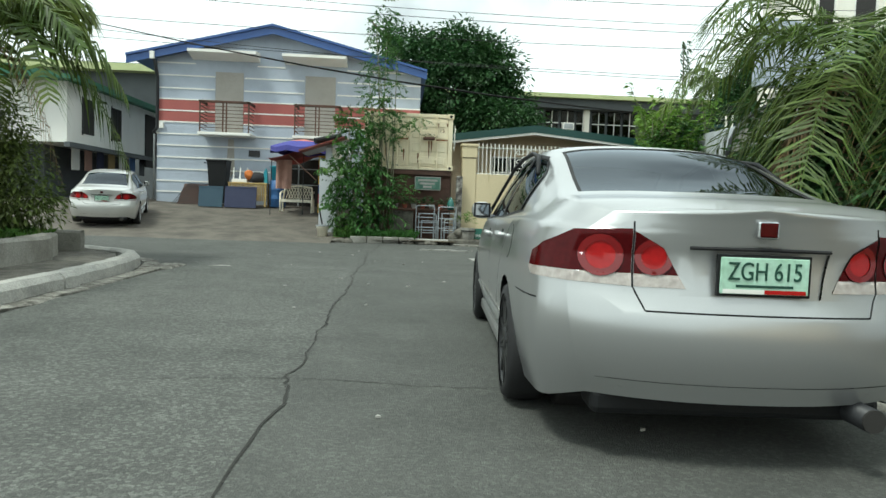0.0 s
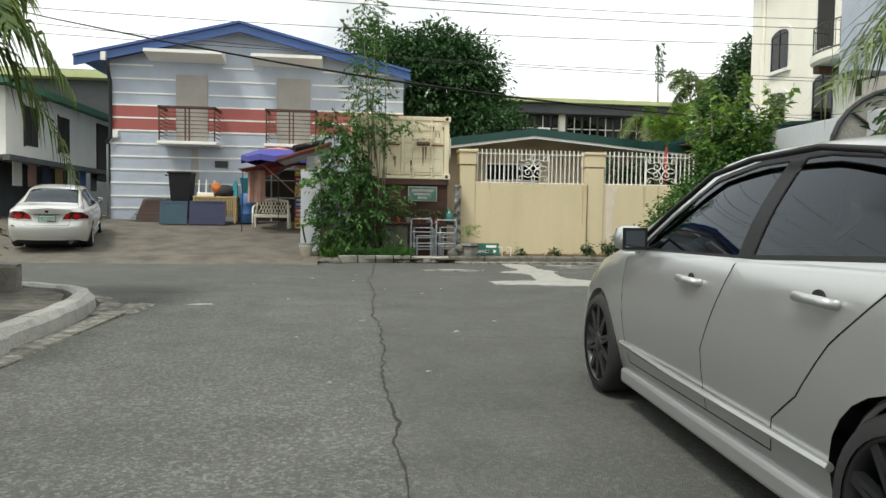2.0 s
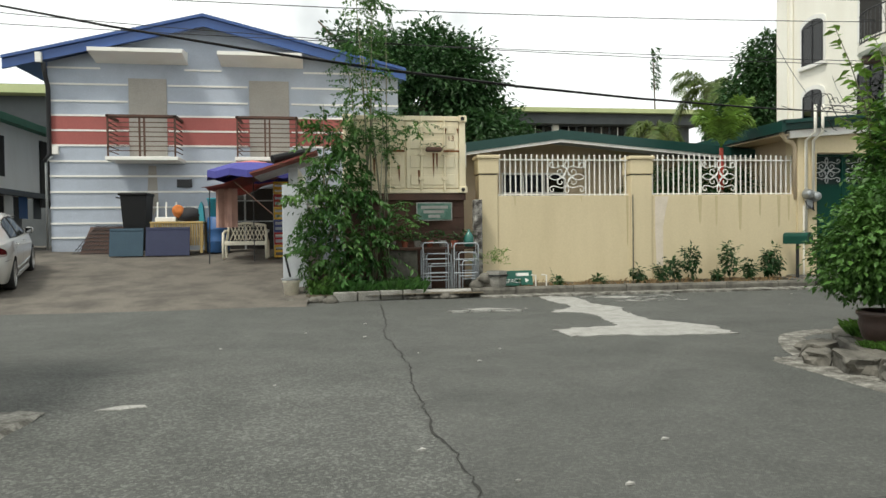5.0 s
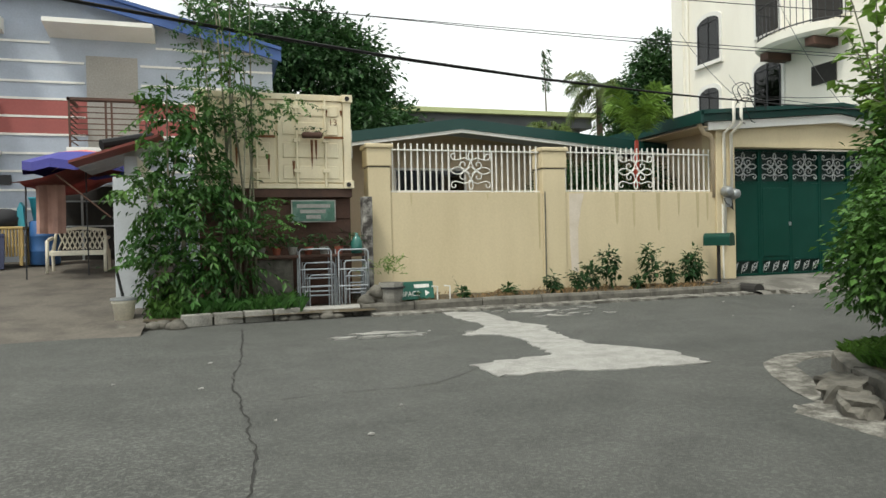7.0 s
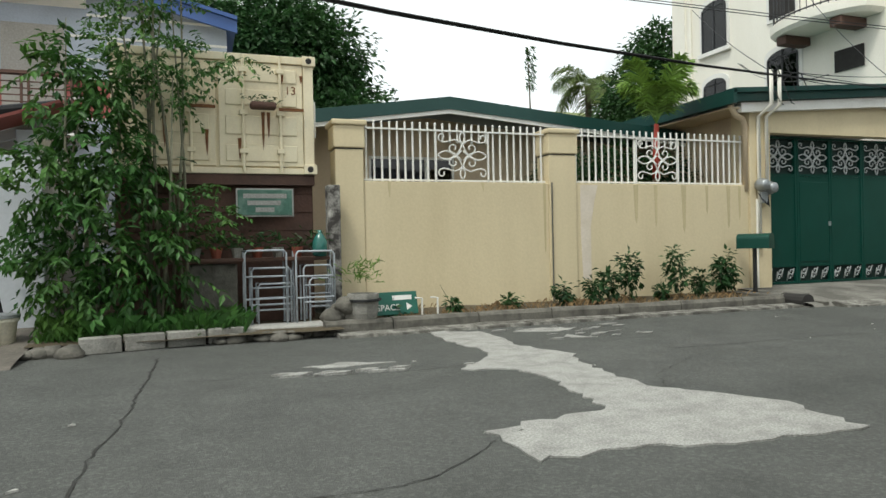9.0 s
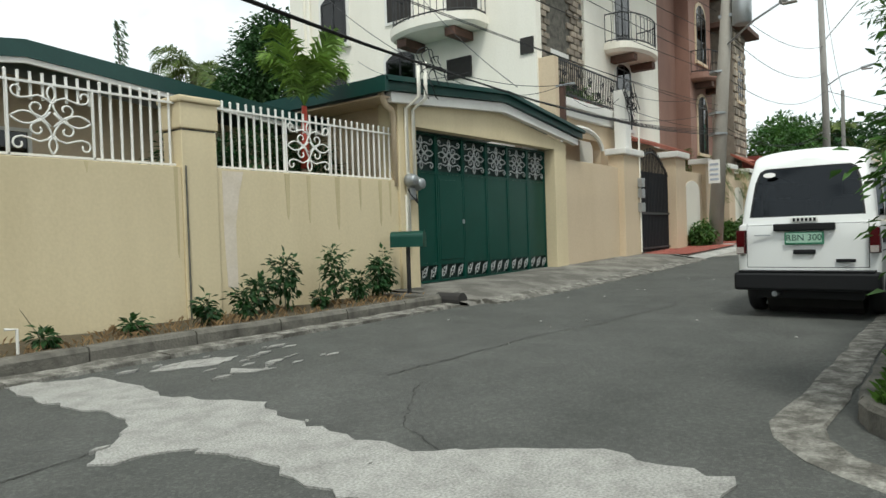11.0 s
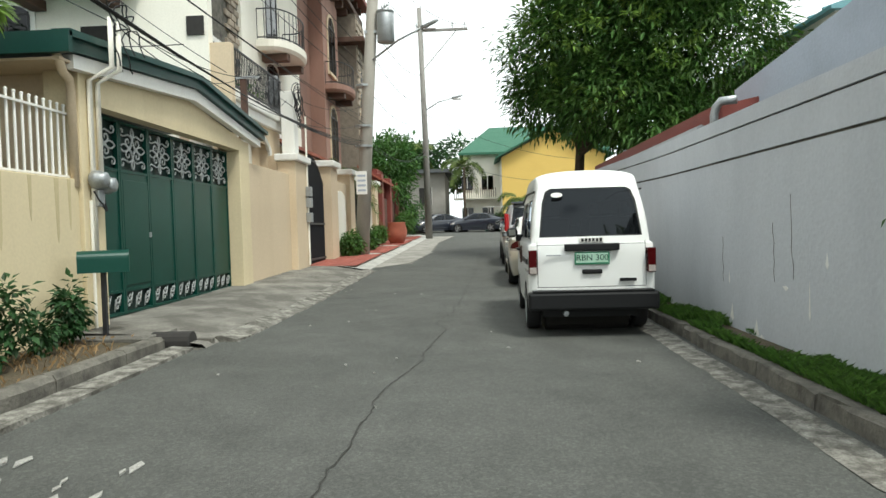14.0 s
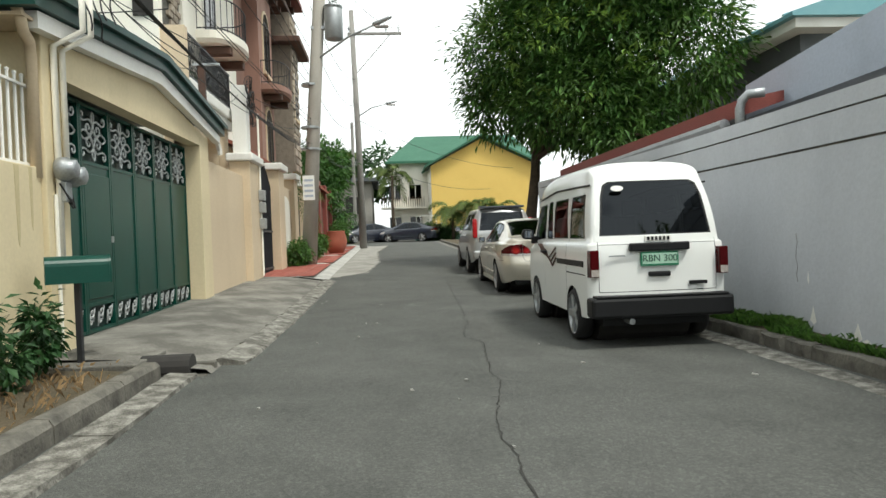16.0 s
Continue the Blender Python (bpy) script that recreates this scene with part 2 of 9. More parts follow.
PALE_SILVER = mat("pale_silver_car_paint", (0.6, 0.6, 0.58), 0.34, (0.58, 0.58, 0.56), metal=0.4, coat=0.8, fine=300, grain=0.03, bump=0)
DARK_CAR = mat("dark_car_paint", (0.02, 0.025, 0.04), 0.3, coat=0.9, bump=0)
BLUE_CAR = mat("blue_car_paint", (0.02, 0.04, 0.2), 0.3, coat=0.9, bump=0)
GLASS = glassy("tinted_glass", (0.05, 0.057, 0.054), (0.75, 0.82, 0.9))
WGLASS = glassy("window_glass", (0.12, 0.13, 0.14))
TAIL_RED = mat("red_lamp_lens", (0.36, 0.006, 0.008), 0.12, (0.28, 0.005, 0.007), big=30, coat=0.1, bump=0)
TAIL_CLEAR = mat("clear_lamp_lens", (0.4, 0.36, 0.33), 0.12, (0.2, 0.16, 0.15), big=25, coat=1.0, bump=0)
PLATE_GREEN = mat("plate_pale_green", (0.42, 0.62, 0.5), 0.4, (0.3, 0.52, 0.36), big=8, amt=0.8, bump=0)
PLATE_DARK = mat("plate_green", (0.02, 0.2, 0.1), 0.4, bump=0)
INK_GREEN = mat("dark_green_lettering", (0.01, 0.06, 0.04), 0.5, bump=0)
SEAT = mat("dark_upholstery", (0.03, 0.03, 0.033), 0.9, fine=80)
WHEEL_BLACK = mat("gloss_black_wheel_paint", (0.012, 0.0125, 0.0135), 0.35, (0.009, 0.009, 0.01), coat=0.15, fine=80, bump=0)
ALLOY = mat("alloy_wheel", (0.5, 0.5, 0.5), 0.3, metal=0.8, bump=0)
POLE = mat("pole_concrete", (0.36, 0.34, 0.3), 0.9, (0.25, 0.23, 0.2), big=1.5, fine=40, amt=0.7, grain=0.1, streak=0.3)
WOODPOLE = mat("weathered_pole_timber", (0.26, 0.25, 0.23), 0.9, (0.17, 0.16, 0.15), big=3, fine=40, amt=0.8, streak=0.2)
CABLE = mat("black_cable", (0.012, 0.012, 0.013), 0.7, bump=0)
BLUE_PLASTIC = mat("blue_plastic", (0.03, 0.1, 0.26), 0.45, (0.04, 0.12, 0.28), bump=0.05)
TEAL_PLASTIC = mat("teal_plastic", (0.04, 0.3, 0.38), 0.45, bump=0.05)
CANVAS = mat("indigo_canvas", (0.06, 0.06, 0.27), 0.85, (0.08, 0.08, 0.3), big=3, fine=80, bump=0.2)
CANVAS_PINK = mat("pink_canvas", (0.6, 0.2, 0.17), 0.85, fine=80, bump=0.2)
WPLASTIC = mat("ivory_plastic", (0.72, 0.68, 0.56), 0.5, (0.6, 0.55, 0.43), big=5, amt=0.5, bump=0.03)
NAVY_BOARD = mat("navy_painted_board", (0.022, 0.028, 0.07), 0.7, (0.032, 0.038, 0.08), big=2, bump=0.1)
BLUEGREEN_BOARD = mat("blue_green_board", (0.026, 0.058, 0.088), 0.7, (0.036, 0.075, 0.1), big=2, bump=0.1)
BAMBOO = mat("bamboo", (0.42, 0.3, 0.12), 0.7, (0.28, 0.19, 0.07), big=6, vary=0.2, bump=0.1)
CRATE_R = mat("red_plastic_crate", (0.35, 0.02, 0.02), 0.5, bump=0.03)
CRATE_Y = mat("yellow_plastic_crate", (0.6, 0.36, 0.03), 0.5, bump=0.03)
CRATE_B = mat("dark_blue_plastic_crate", (0.03, 0.05, 0.2), 0.5, bump=0.03)
GREEN_SIGN = mat("green_sign_paint", (0.012, 0.1, 0.07), 0.5, (0.025, 0.14, 0.1), big=6, bump=0.03)
SIGN_PALE = mat("faded_green_sign", (0.06, 0.15, 0.11), 0.6, (0.2, 0.31, 0.25), big=6, amt=0.9, bump=0.03)
ROOF_GREEN2 = mat("mid_green_roof", (0.025, 0.11, 0.065), 0.7, (0.04, 0.14, 0.085), big=0.8, amt=0.7)
ROOF_TEAL = mat("teal_roof_metal", (0.13, 0.3, 0.34), 0.5, (0.18, 0.35, 0.37), big=0.8, amt=0.7)
ROOF_RED = mat("red_brown_roof", (0.2, 0.045, 0.035), 0.6, (0.15, 0.04, 0.03), big=1.5)
YEL_HOUSE = mat("bright_yellow_paint", (0.72, 0.5, 0.14), 0.85, (0.64, 0.42, 0.11), big=0.4, amt=0.6, bump=0.05)
LIME_EDGE = mat("pale_green_fascia", (0.5, 0.55, 0.28), 0.7, bump=0.05)
GREYDARK = mat("dark_grey_cladding", (0.1, 0.11, 0.115), 0.8, (0.06, 0.065, 0.07), big=0.7, amt=0.8)
CORAL = mat("faded_reddish_canvas", (0.42, 0.25, 0.2), 0.9, (0.3, 0.18, 0.15), big=3, amt=0.8, fine=60)
RED_STEM = mat("red_crownshaft", (0.4, 0.05, 0.03), 0.5, (0.3, 0.06, 0.03), big=3, bump=0.1)
L_GRASS = leafy("grass_blades", (0.055, 0.13, 0.02), (0.09, 0.17, 0.03))
L_HEDGE = leafy("hedge_leaves", (0.075, 0.165, 0.032), (0.035, 0.1, 0.02))
L_LIGHT = leafy("young_leaves", (0.18, 0.3, 0.05), (0.1, 0.2, 0.04))
L_MANGO = leafy("mango_leaves", (0.05, 0.125, 0.025), (0.11, 0.2, 0.038))
L_SEED = leafy("dark_shrub_leaves", (0.022, 0.068, 0.02), (0.04, 0.1, 0.026))
PATCH = mat("worn_repair_concrete", (0.35, 0.345, 0.32), 0.95, (0.19, 0.185, 0.17), big=4.5, fine=75, amt=0.75, grain=0.4, bump=0.7)
FRAME_WHITE = mat("chipped_white_enamel", (0.42, 0.45, 0.48), 0.45, (0.16, 0.18, 0.21), big=9, fine=60, amt=0.7, grain=0.08, bump=0.05)
BOTTLE = mat("green_clear_plastic", (0.03, 0.13, 0.11), 0.2, (0.05, 0.17, 0.14), big=8, bump=0.05)
SILVER_PAINT = mat("silver_paint", (0.5, 0.52, 0.52), 0.45, (0.36, 0.38, 0.38), big=6, metal=0.3, bump=0.03)
RAMP = mat("stained_concrete", (0.11, 0.104, 0.09), 0.92, (0.3, 0.29, 0.255), big=1.4, fine=50, amt=0.9, grain=0.3, bump=0.6)
L_DARK = leafy("dark_tree_leaves", (0.032, 0.085, 0.026), (0.058, 0.122, 0.036))
L_SHRUB = leafy("shrub_leaves", (0.045, 0.125, 0.026), (0.1, 0.19, 0.035))
L_OLIVE = leafy("olive_leaves", (0.13, 0.17, 0.045), (0.075, 0.12, 0.03))
L_PALM = leafy("palm_leaflets", (0.085, 0.14, 0.028), (0.15, 0.18, 0.04))
GUTTER = mat("mottled_gutter_concrete", (0.1, 0.094, 0.08), 0.93, (0.36, 0.35, 0.31), big=7, fine=60, amt=0.95, grain=0.35, bump=0.7)
MIRROR = mat("mirror_glass", (0.3, 0.31, 0.32), 0.04, metal=1.0, bump=0, grain=0.01)
ROSE_BROWN = mat("rose_brown_render", (0.3, 0.17, 0.13), 0.8, (0.21, 0.115, 0.088), big=1.2, fine=26, amt=0.7, grain=0.06, bump=0.15, streak=0.3)
PEELING = mat("peeling_whitewash", (0.05, 0.044, 0.04), 0.9, (0.55, 0.53, 0.48), big=7, fine=50, amt=1.0, grain=0.2, bump=0.6)
POT_DARK = mat("dark_brown_glazed_clay", (0.06, 0.036, 0.03), 0.5, (0.035, 0.022, 0.018), big=6, fine=50, amt=0.8, grain=0.1)
L_DRY = leafy("dry_palm_leaflets", (0.3, 0.2, 0.1), (0.2, 0.14, 0.08))


# ---- building helpers ----
BASE = {}


def thing(name, base, label, category, group="", kind=""):
    ob = new(name)
    ob.empty_display_size = 0.2
    ob.location = base
    BASE[ob.name] = Vector(base)
    return tagged(ob, label, category, group, kind)


def to_mesh(name, bm, material, smooth=False):
    me = bpy.data.meshes.new(name)
    bm.normal_update()
    bm.to_mesh(me)
    bm.free()
    me.materials.append(material)
    if smooth:
        me.polygons.foreach_set("use_smooth", [True] * len(me.polygons))
    return me


def part(name, bm, material, parent=None, label="", smooth=False):
    """Links a bmesh, given in world (or the thing's own) coordinates, as one mesh under a thing or a part."""
    me = bm if isinstance(bm, bpy.types.Mesh) else to_mesh(name, bm, material, smooth)
    ob = new(name, me)
    if parent is not None:
        ob.parent = parent
        if parent.name in BASE:
            ob.matrix_parent_inverse = Matrix.Translation(-BASE[parent.name])
    if label:
        ob["label"] = label
    return ob


def solo(name, bm, material, label, category, group="", kind="", smooth=False):
    return tagged(part(name, bm, material, None, "", smooth), label, category, group, kind)


def bx(bm, x0, y0, z0, x1, y1, z1, bev=0.0, m=None):
    """A box between two corners, with bevelled edges."""
    g = bmesh.ops.create_cube(bm, size=1.0)
    vs = g["verts"]
    for v in vs:
        v.co = Vector(((x0 + x1) / 2 + v.co.x * (x1 - x0), (y0 + y1) / 2 + v.co.y * (y1 - y0), (z0 + z1) / 2 + v.co.z * (z1 - z0)))
    if bev:
        es = list({e for v in vs for e in v.link_edges})
        r = bmesh.ops.bevel(bm, geom=es, offset=bev, segments=2, affect="EDGES", profile=0.5)
        vs = list({v for f in r["faces"] for v in f.verts} | {v for v in vs if v.is_valid})
    if m is not None:
        bmesh.ops.transform(bm, matrix=m, verts=[v for v in vs if v.is_valid])
    return bm


def box(*a, **k):
    return bx(bmesh.new(), *a, **k)


def rod(bm, a, b, r0, r1=None, n=8, cap=True):
    """A round bar from a to b."""
    a, b = Vector(a), Vector(b)
    d = b - a
    r1 = r0 if r1 is None else r1
    q = d.to_track_quat("Z", "Y").to_matrix().to_4x4()
    bmesh.ops.create_cone(bm, cap_ends=cap, segments=n, radius1=r0, radius2=r1, depth=d.length, matrix=Matrix.Translation((a + b) / 2) @ q)
    return bm


def tube(bm, pts, r, n=6, r_end=None):
    """A tube along a line of points."""
    pts = [Vector(p) for p in pts]
    rings = []
    prev = None
    for i, p in enumerate(pts):
        d = (pts[min(i + 1, len(pts) - 1)] - pts[max(i - 1, 0)]).normalized()
        if prev is None:
            prev = Vector((0, 0, 1)) if abs(d.z) < 0.9 else Vector((1, 0, 0))
        side = d.cross(prev).normalized()
        up = side.cross(d).normalized()
        prev = up
        rr = r if r_end is None else r + (r_end - r) * i / (len(pts) - 1)
        rings.append([bm.verts.new(p + rr * (math.cos(a) * side + math.sin(a) * up)) for a in [2 * math.pi * k / n for k in range(n)]])
    for a, b in zip(rings, rings[1:]):
        for k in range(n):
            bm.faces.new((a[k], a[(k + 1) % n], b[(k + 1) % n], b[k]))
    bm.faces.new(rings[0][::-1])
    bm.faces.new(rings[-1])
    return bm


def lathe(bm, prof, n=20, m=None, caps=True):
    """A turned shape from (radius, height) pairs."""
    m = m or Matrix()
    rings = [[bm.verts.new(m @ Vector((r * math.cos(2 * math.pi * k / n), r * math.sin(2 * math.pi * k / n), z))) for k in range(n)] for r, z in prof]
    for a, b in zip(rings, rings[1:]):
        for k in range(n):
            bm.faces.new((a[k], a[(k + 1) % n], b[(k + 1) % n], b[k]))
    if caps:
        bm.faces.new(rings[0][::-1])
        bm.faces.new(rings[-1])
    return bm


def prism(bm, poly, axis, c0, c1):
    """A 2D outline pushed along an axis: 'y' takes (x, z), 'x' takes (y, z), 'z' takes (x, y)."""
    def at(u, v, c):
        return {"y": (u, c, v), "x": (c, u, v), "z": (u, v, c)}[axis]
    a = [bm.verts.new(at(u, v, c0)) for u, v in poly]
    b = [bm.verts.new(at(u, v, c1)) for u, v in poly]
    bm.faces.new(a)
    bm.faces.new(b[::-1])
    for i in range(len(poly)):
        j = (i + 1) % len(poly)
        bm.faces.new((a[j], a[i], b[i], b[j]))
    bmesh.ops.recalc_face_normals(bm, faces=bm.faces[:])
    return bm


def spiral(cx, cz, r0, a0, turns, n=14, r1=0.25):
    """Points of a scroll that winds in from radius r0."""
    return [(cx + r * math.cos(a), cz + r * math.sin(a)) for r, a in [(r0 * (1 - (1 - r1) * i / n), a0 + turns * 2 * math.pi * i / n) for i in range(n + 1)]]


def text_mesh(name, body, size, m, material, parent, ext=0.002, label=""):
    cu = bpy.data.curves.new(name, "FONT")
    cu.body, cu.size, cu.extrude, cu.align_x, cu.align_y = body, size, ext, "CENTER", "CENTER"
    tmp = bpy.data.objects.new(name, cu)
    me = bpy.data.meshes.new_from_object(tmp)
    bpy.data.objects.remove(tmp)
    bpy.data.curves.remove(cu)
    me.transform(m)
    me.materials.clear()
    me.materials.append(material)
    ob = part(name, me, material, parent, label)
    return ob


def wall_open(x0, x1, z0, z1, holes, y0, y1):
    """A wall in the x, z plane from y0 to y1 with openings (xa, za, xb, zb) through it."""
    bm = bmesh.new()
    xs = sorted({x0, x1, *[h[0] for h in holes], *[h[2] for h in holes]})
    for a, b in zip(xs, xs[1:]):
        cuts = sorted((h[1], h[3]) for h in holes if h[0] <= a and h[2] >= b)
        z = z0
        for c, d in cuts:
            if c > z:
                bx(bm, a, y0, z, b, y1, c)
            z = d
        if z1 > z:
            bx(bm, a, y0, z, b, y1, z1)
    bmesh.ops.remove_doubles(bm, verts=bm.verts[:], dist=0.0005)
    return bm


def gz(x, y=0.0):
    """The height of the road."""
    t = max(0.0, x - 9.0)
    return 0.022 * t * t / (t + 2.0)


def sheet(bm, xs, ys, zf):
    vs = [[bm.verts.new((x, y, zf(x, y))) for y in ys] for x in xs]
    for i in range(len(xs) - 1):
        for j in range(len(ys) - 1):
            bm.faces.new((vs[i][j], vs[i + 1][j], vs[i + 1][j + 1], vs[i][j + 1]))
    return bm


def span(a, b, step):
    n = max(1, round(abs(b - a) / step))
    return [a + (b - a) * i / n for i in range(n + 1)]


def sweep(bm, path, prof, wob=0.0, rnd=None):
    """A section of (offset to the left, height) swept along a line in plan that follows the ground."""
    rings = []
    for i, p in enumerate(path):
        p = Vector(p)
        d = (Vector(path[min(i + 1, len(path) - 1)]) - Vector(path[max(i - 1, 0)])).normalized()
        nrm = Vector((-d.y, d.x))
        ring = []
        for o, z in prof:
            q = p + nrm * (o + (rnd.uniform(-wob, wob) if rnd else 0))
            ring.append(bm.verts.new((q.x, q.y, gz(q.x) + z + (rnd.uniform(-wob, wob) * 0.6 if rnd else 0))))
        rings.append(ring)
    for a, b in zip(rings, rings[1:]):
        for k in range(len(prof) - 1):
            bm.faces.new((a[k], b[k], b[k + 1], a[k + 1]))
    for r in (rings[0], rings[-1]):
        if len(prof) > 2:
            bm.faces.new(r)
    bmesh.ops.recalc_face_normals(bm, faces=bm.faces[:])
    return bm


def smooth_path(pts, step=0.25):
    """A rounded line through points in plan."""
    out = []
    P = [Vector(p) for p in pts]
    for i in range(len(P) - 1):
        p0, p1, p2, p3 = P[max(i - 1, 0)], P[i], P[i + 1], P[min(i + 2, len(P) - 1)]
        n = max(1, int((p2 - p1).length / step))
        for k in range(n):
            t = k / n
            out.append(0.5 * ((2 * p1) + (p2 - p0) * t + (2 * p0 - 5 * p1 + 4 * p2 - p3) * t * t + (3 * p1 - p0 - 3 * p2 + p3) * t ** 3))
    out.append(P[-1])
    return out


def sprays(rnd, lobes, n, length, pairs, shell=0.6, arch=0.5):
    """Leaflets in two rows along arching stalks that start in the lobes."""
    pts, dirs = [], []
    for p, d in blob_points(rnd, lobes, n, shell):
        out = (d + Vector((rnd.gauss(0, .4), rnd.gauss(0, .4), 0.25))).normalized()
        side = out.cross(Vector((0, 0, 1))).normalized()
        L = length * rnd.uniform(0.7, 1.2)
        for k in range(pairs):
            t = (k + 0.5) / pairs
            q = p + out * L * (t - 0.35) - Vector((0, 0, arch * L * t * t))
            for s in (1, -1):
                pts.append(q)
                dirs.append(side * s * 0.8 + out * 0.6 - Vector((0, 0, 0.45)))
    return pts, dirs


def leaves_mesh(name, pts, dirs, size, rnd, ratio=0.42, fold=0.25, droop=0.3):
    """Many folded leaves at the given points, each pointing roughly along its direction."""
    vs, fs = [], []
    for p, d in zip(pts, dirs):
        s = size * rnd.uniform(0.65, 1.35)
        d = (Vector(d) + Vector((rnd.uniform(-.6, .6), rnd.uniform(-.6, .6), rnd.uniform(-.6, .4) - droop))).normalized()
        side = d.cross(Vector((rnd.uniform(-.5, .5), rnd.uniform(-.5, .5), 1))).normalized()
        up = side.cross(d)
        w = s * ratio * 0.5
        p = Vector(p)
        i = len(vs)
        vs += [p, p + d * s * 0.45 + side * w + up * w * fold, p + d * s - up * s * 0.12, p + d * s * 0.45 - side * w + up * w * fold]
        fs += [(i, i + 1, i + 2), (i, i + 2, i + 3)]
    me = bpy.data.meshes.new(name)
    me.from_pydata([tuple(v) for v in vs], [], fs)
    return me


def blob_points(rnd, lobes, n, shell=0.55):
    """Points and outward ways in and near the skin of several rounded lobes (centre, radii)."""
    out = []
    wts = [r[0] * r[1] + r[1] * r[2] for _, r in lobes]
    for _ in range(n):
        c, r = rnd.choices(lobes, wts)[0]
        d = Vector((rnd.gauss(0, 1), rnd.gauss(0, 1), rnd.gauss(0, 1))).normalized()
        k = shell + (1 - shell) * rnd.random() ** 0.5
        k *= 1 + 0.16 * noise.noise(Vector((d.x * 2.2 + c[0], d.y * 2.2 + c[1], d.z * 2.2 + c[2])) * 1.7)
        out.append((Vector((c[0] + d.x * r[0] * k, c[1] + d.y * r[1] * k, c[2] + d.z * r[2] * k)), d))
    return out


def tree(name, base, trunk_h, trunk_r, lobes, n_clump, per, size, leaf, bark, label, seed, ratio=0.3, lean=(0, 0), cat="tree", group="", tight=0.28, limbs=None):
    """A tree with a tapered trunk, limbs to the lobes of its crown and many leaves in clumps."""
    rnd = random.Random(seed)
    t = thing(name, base, label, cat, group)
    b = Vector(base)
    top = b + Vector((lean[0], lean[1], trunk_h))
    bm = bmesh.new()
    tube(bm, [b - Vector((0, 0, 0.1)), b + (top - b) * 0.35 + Vector((0.05, 0.03, 0)), b + (top - b) * 0.7 - Vector((0.04, 0.02, 0)), top], trunk_r, 10, trunk_r * 0.65)
    part("trunk", bm, bark, t, "", True)
    for c, r in lobes[: limbs if limbs is not None else len(lobes)]:
        bm = bmesh.new()
        c = Vector(c)
        mid = top.lerp(c, 0.5) + Vector((rnd.uniform(-.2, .2), rnd.uniform(-.2, .2), rnd.uniform(-.1, .3)))
        tube(bm, [b.lerp(top, 0.85), mid, c, c + (c - mid) * 0.5], trunk_r * 0.45, 7, trunk_r * 0.1)
        part("limb", bm, bark, t, "", True)
    pts, dirs = [], []
    for p, d in blob_points(rnd, lobes, n_clump):
        for _ in range(per):
            a = Vector((rnd.gauss(0, 1), rnd.gauss(0, 1), rnd.gauss(0, 0.7)))
            pts.append(p + a * tight * 0.35)
            dirs.append((a.normalized() + d * 0.6).normalized())
    me = leaves_mesh("crown", pts, dirs, size, rnd, ratio)
    me.materials.append(leaf)
    part("crown", me, leaf, t)
    return t

# ---- ground, road, kerbs ----
far = [-900, -300, -120, -60, -40, -25, -14, -7, 0, 7, 14, 25, 40, 60, 80, 120, 300, 900]
ground = solo("ground", sheet(bmesh.new(), far, far, lambda x, y: gz(min(x, 80)) - 0.12), EARTH, "bare earth ground under and around the street", "ground", kind="structure")
road = solo("road", sheet(bmesh.new(), span(-60, 76, 1.0), span(-60, -1.0, 1.0), lambda x, y: gz(x) + 0.004 * math.sin(x * 1.3 + y) * math.sin(y * 0.9)), ASPHALT, "worn grey asphalt road with cracks at a junction", "road", kind="structure")

rk = random.Random(5)


def crack(pts, w, mat_=CRACK, name="crack"):
    """A thin wandering crack that lies in the road's surface."""
    path = smooth_path(pts, 0.07)
    bm = bmesh.new()
    a, b = [], []
    for i, p in enumerate(path):
        d = (path[min(i + 1, len(path) - 1)] - path[max(i - 1, 0)]).normalized()
        n_ = Vector((-d.y, d.x))
        q = p + n_ * (rk.uniform(-0.012, 0.012) + 0.05 * noise.noise(Vector((p.x * 2.3, p.y * 2.3, 4))) + 0.02 * noise.noise(Vector((p.x * 9, p.y * 9, 1))))
        h = w * rk.uniform(0.35, 1.3) / 2
        z = gz(q.x) + 0.004 * math.sin(q.x * 1.3 + q.y) * math.sin(q.y * 0.9) + 0.006
        a.append(bm.verts.new((*(q + n_ * h), z)))
        b.append(bm.verts.new((*(q - n_ * h), z)))
    for i in range(len(path) - 1):
        bm.faces.new((b[i], b[i + 1], a[i + 1], a[i]))
    bmesh.ops.recalc_face_normals(bm, faces=bm.faces[:])
    return part(name, bm, mat_, road)


crack([(-2.24, -30), (-2.22, -17.1), (-2.23, -15.5), (-2.26, -13.5), (-2.28, -12.2), (-2.25, -11.0), (-2.31, -9.1), (-2.28, -7.4), (-2.32, -6.3), (-2.38, -5.6), (-2.28, -4.8), (-2.2, -2.1)], 0.016)
crack([(-2.2, -15.48), (-1.5, -15.56), (-0.5, -15.65), (1.2, -15.75)], 0.009)
crack([(-3.1, -15.52), (-2.6, -15.5), (-2.24, -15.47)], 0.008)
crack([(-2.2, -11.04), (-1.0, -11.15), (1.2, -11.35)], 0.008)
crack([(-2.05, -6.5), (-1.4, -6.45), (-0.83, -6.42), (-0.3, -6.0)], 0.009)
crack([(-1.9, -3.54), (-1.0, -3.7), (-0.2, -3.85), (0.4, -3.8)], 0.01)
crack([(2.6, -3.85), (3.0, -3.85), (3.6, -3.88), (4.6, -3.89), (5.0, -3.95), (5.7, -4.07), (6.9, -4.14), (7.9, -4.24), (8.6, -4.1), (9.8, -4.28), (14, -4.5), (24, -4.85)], 0.013)
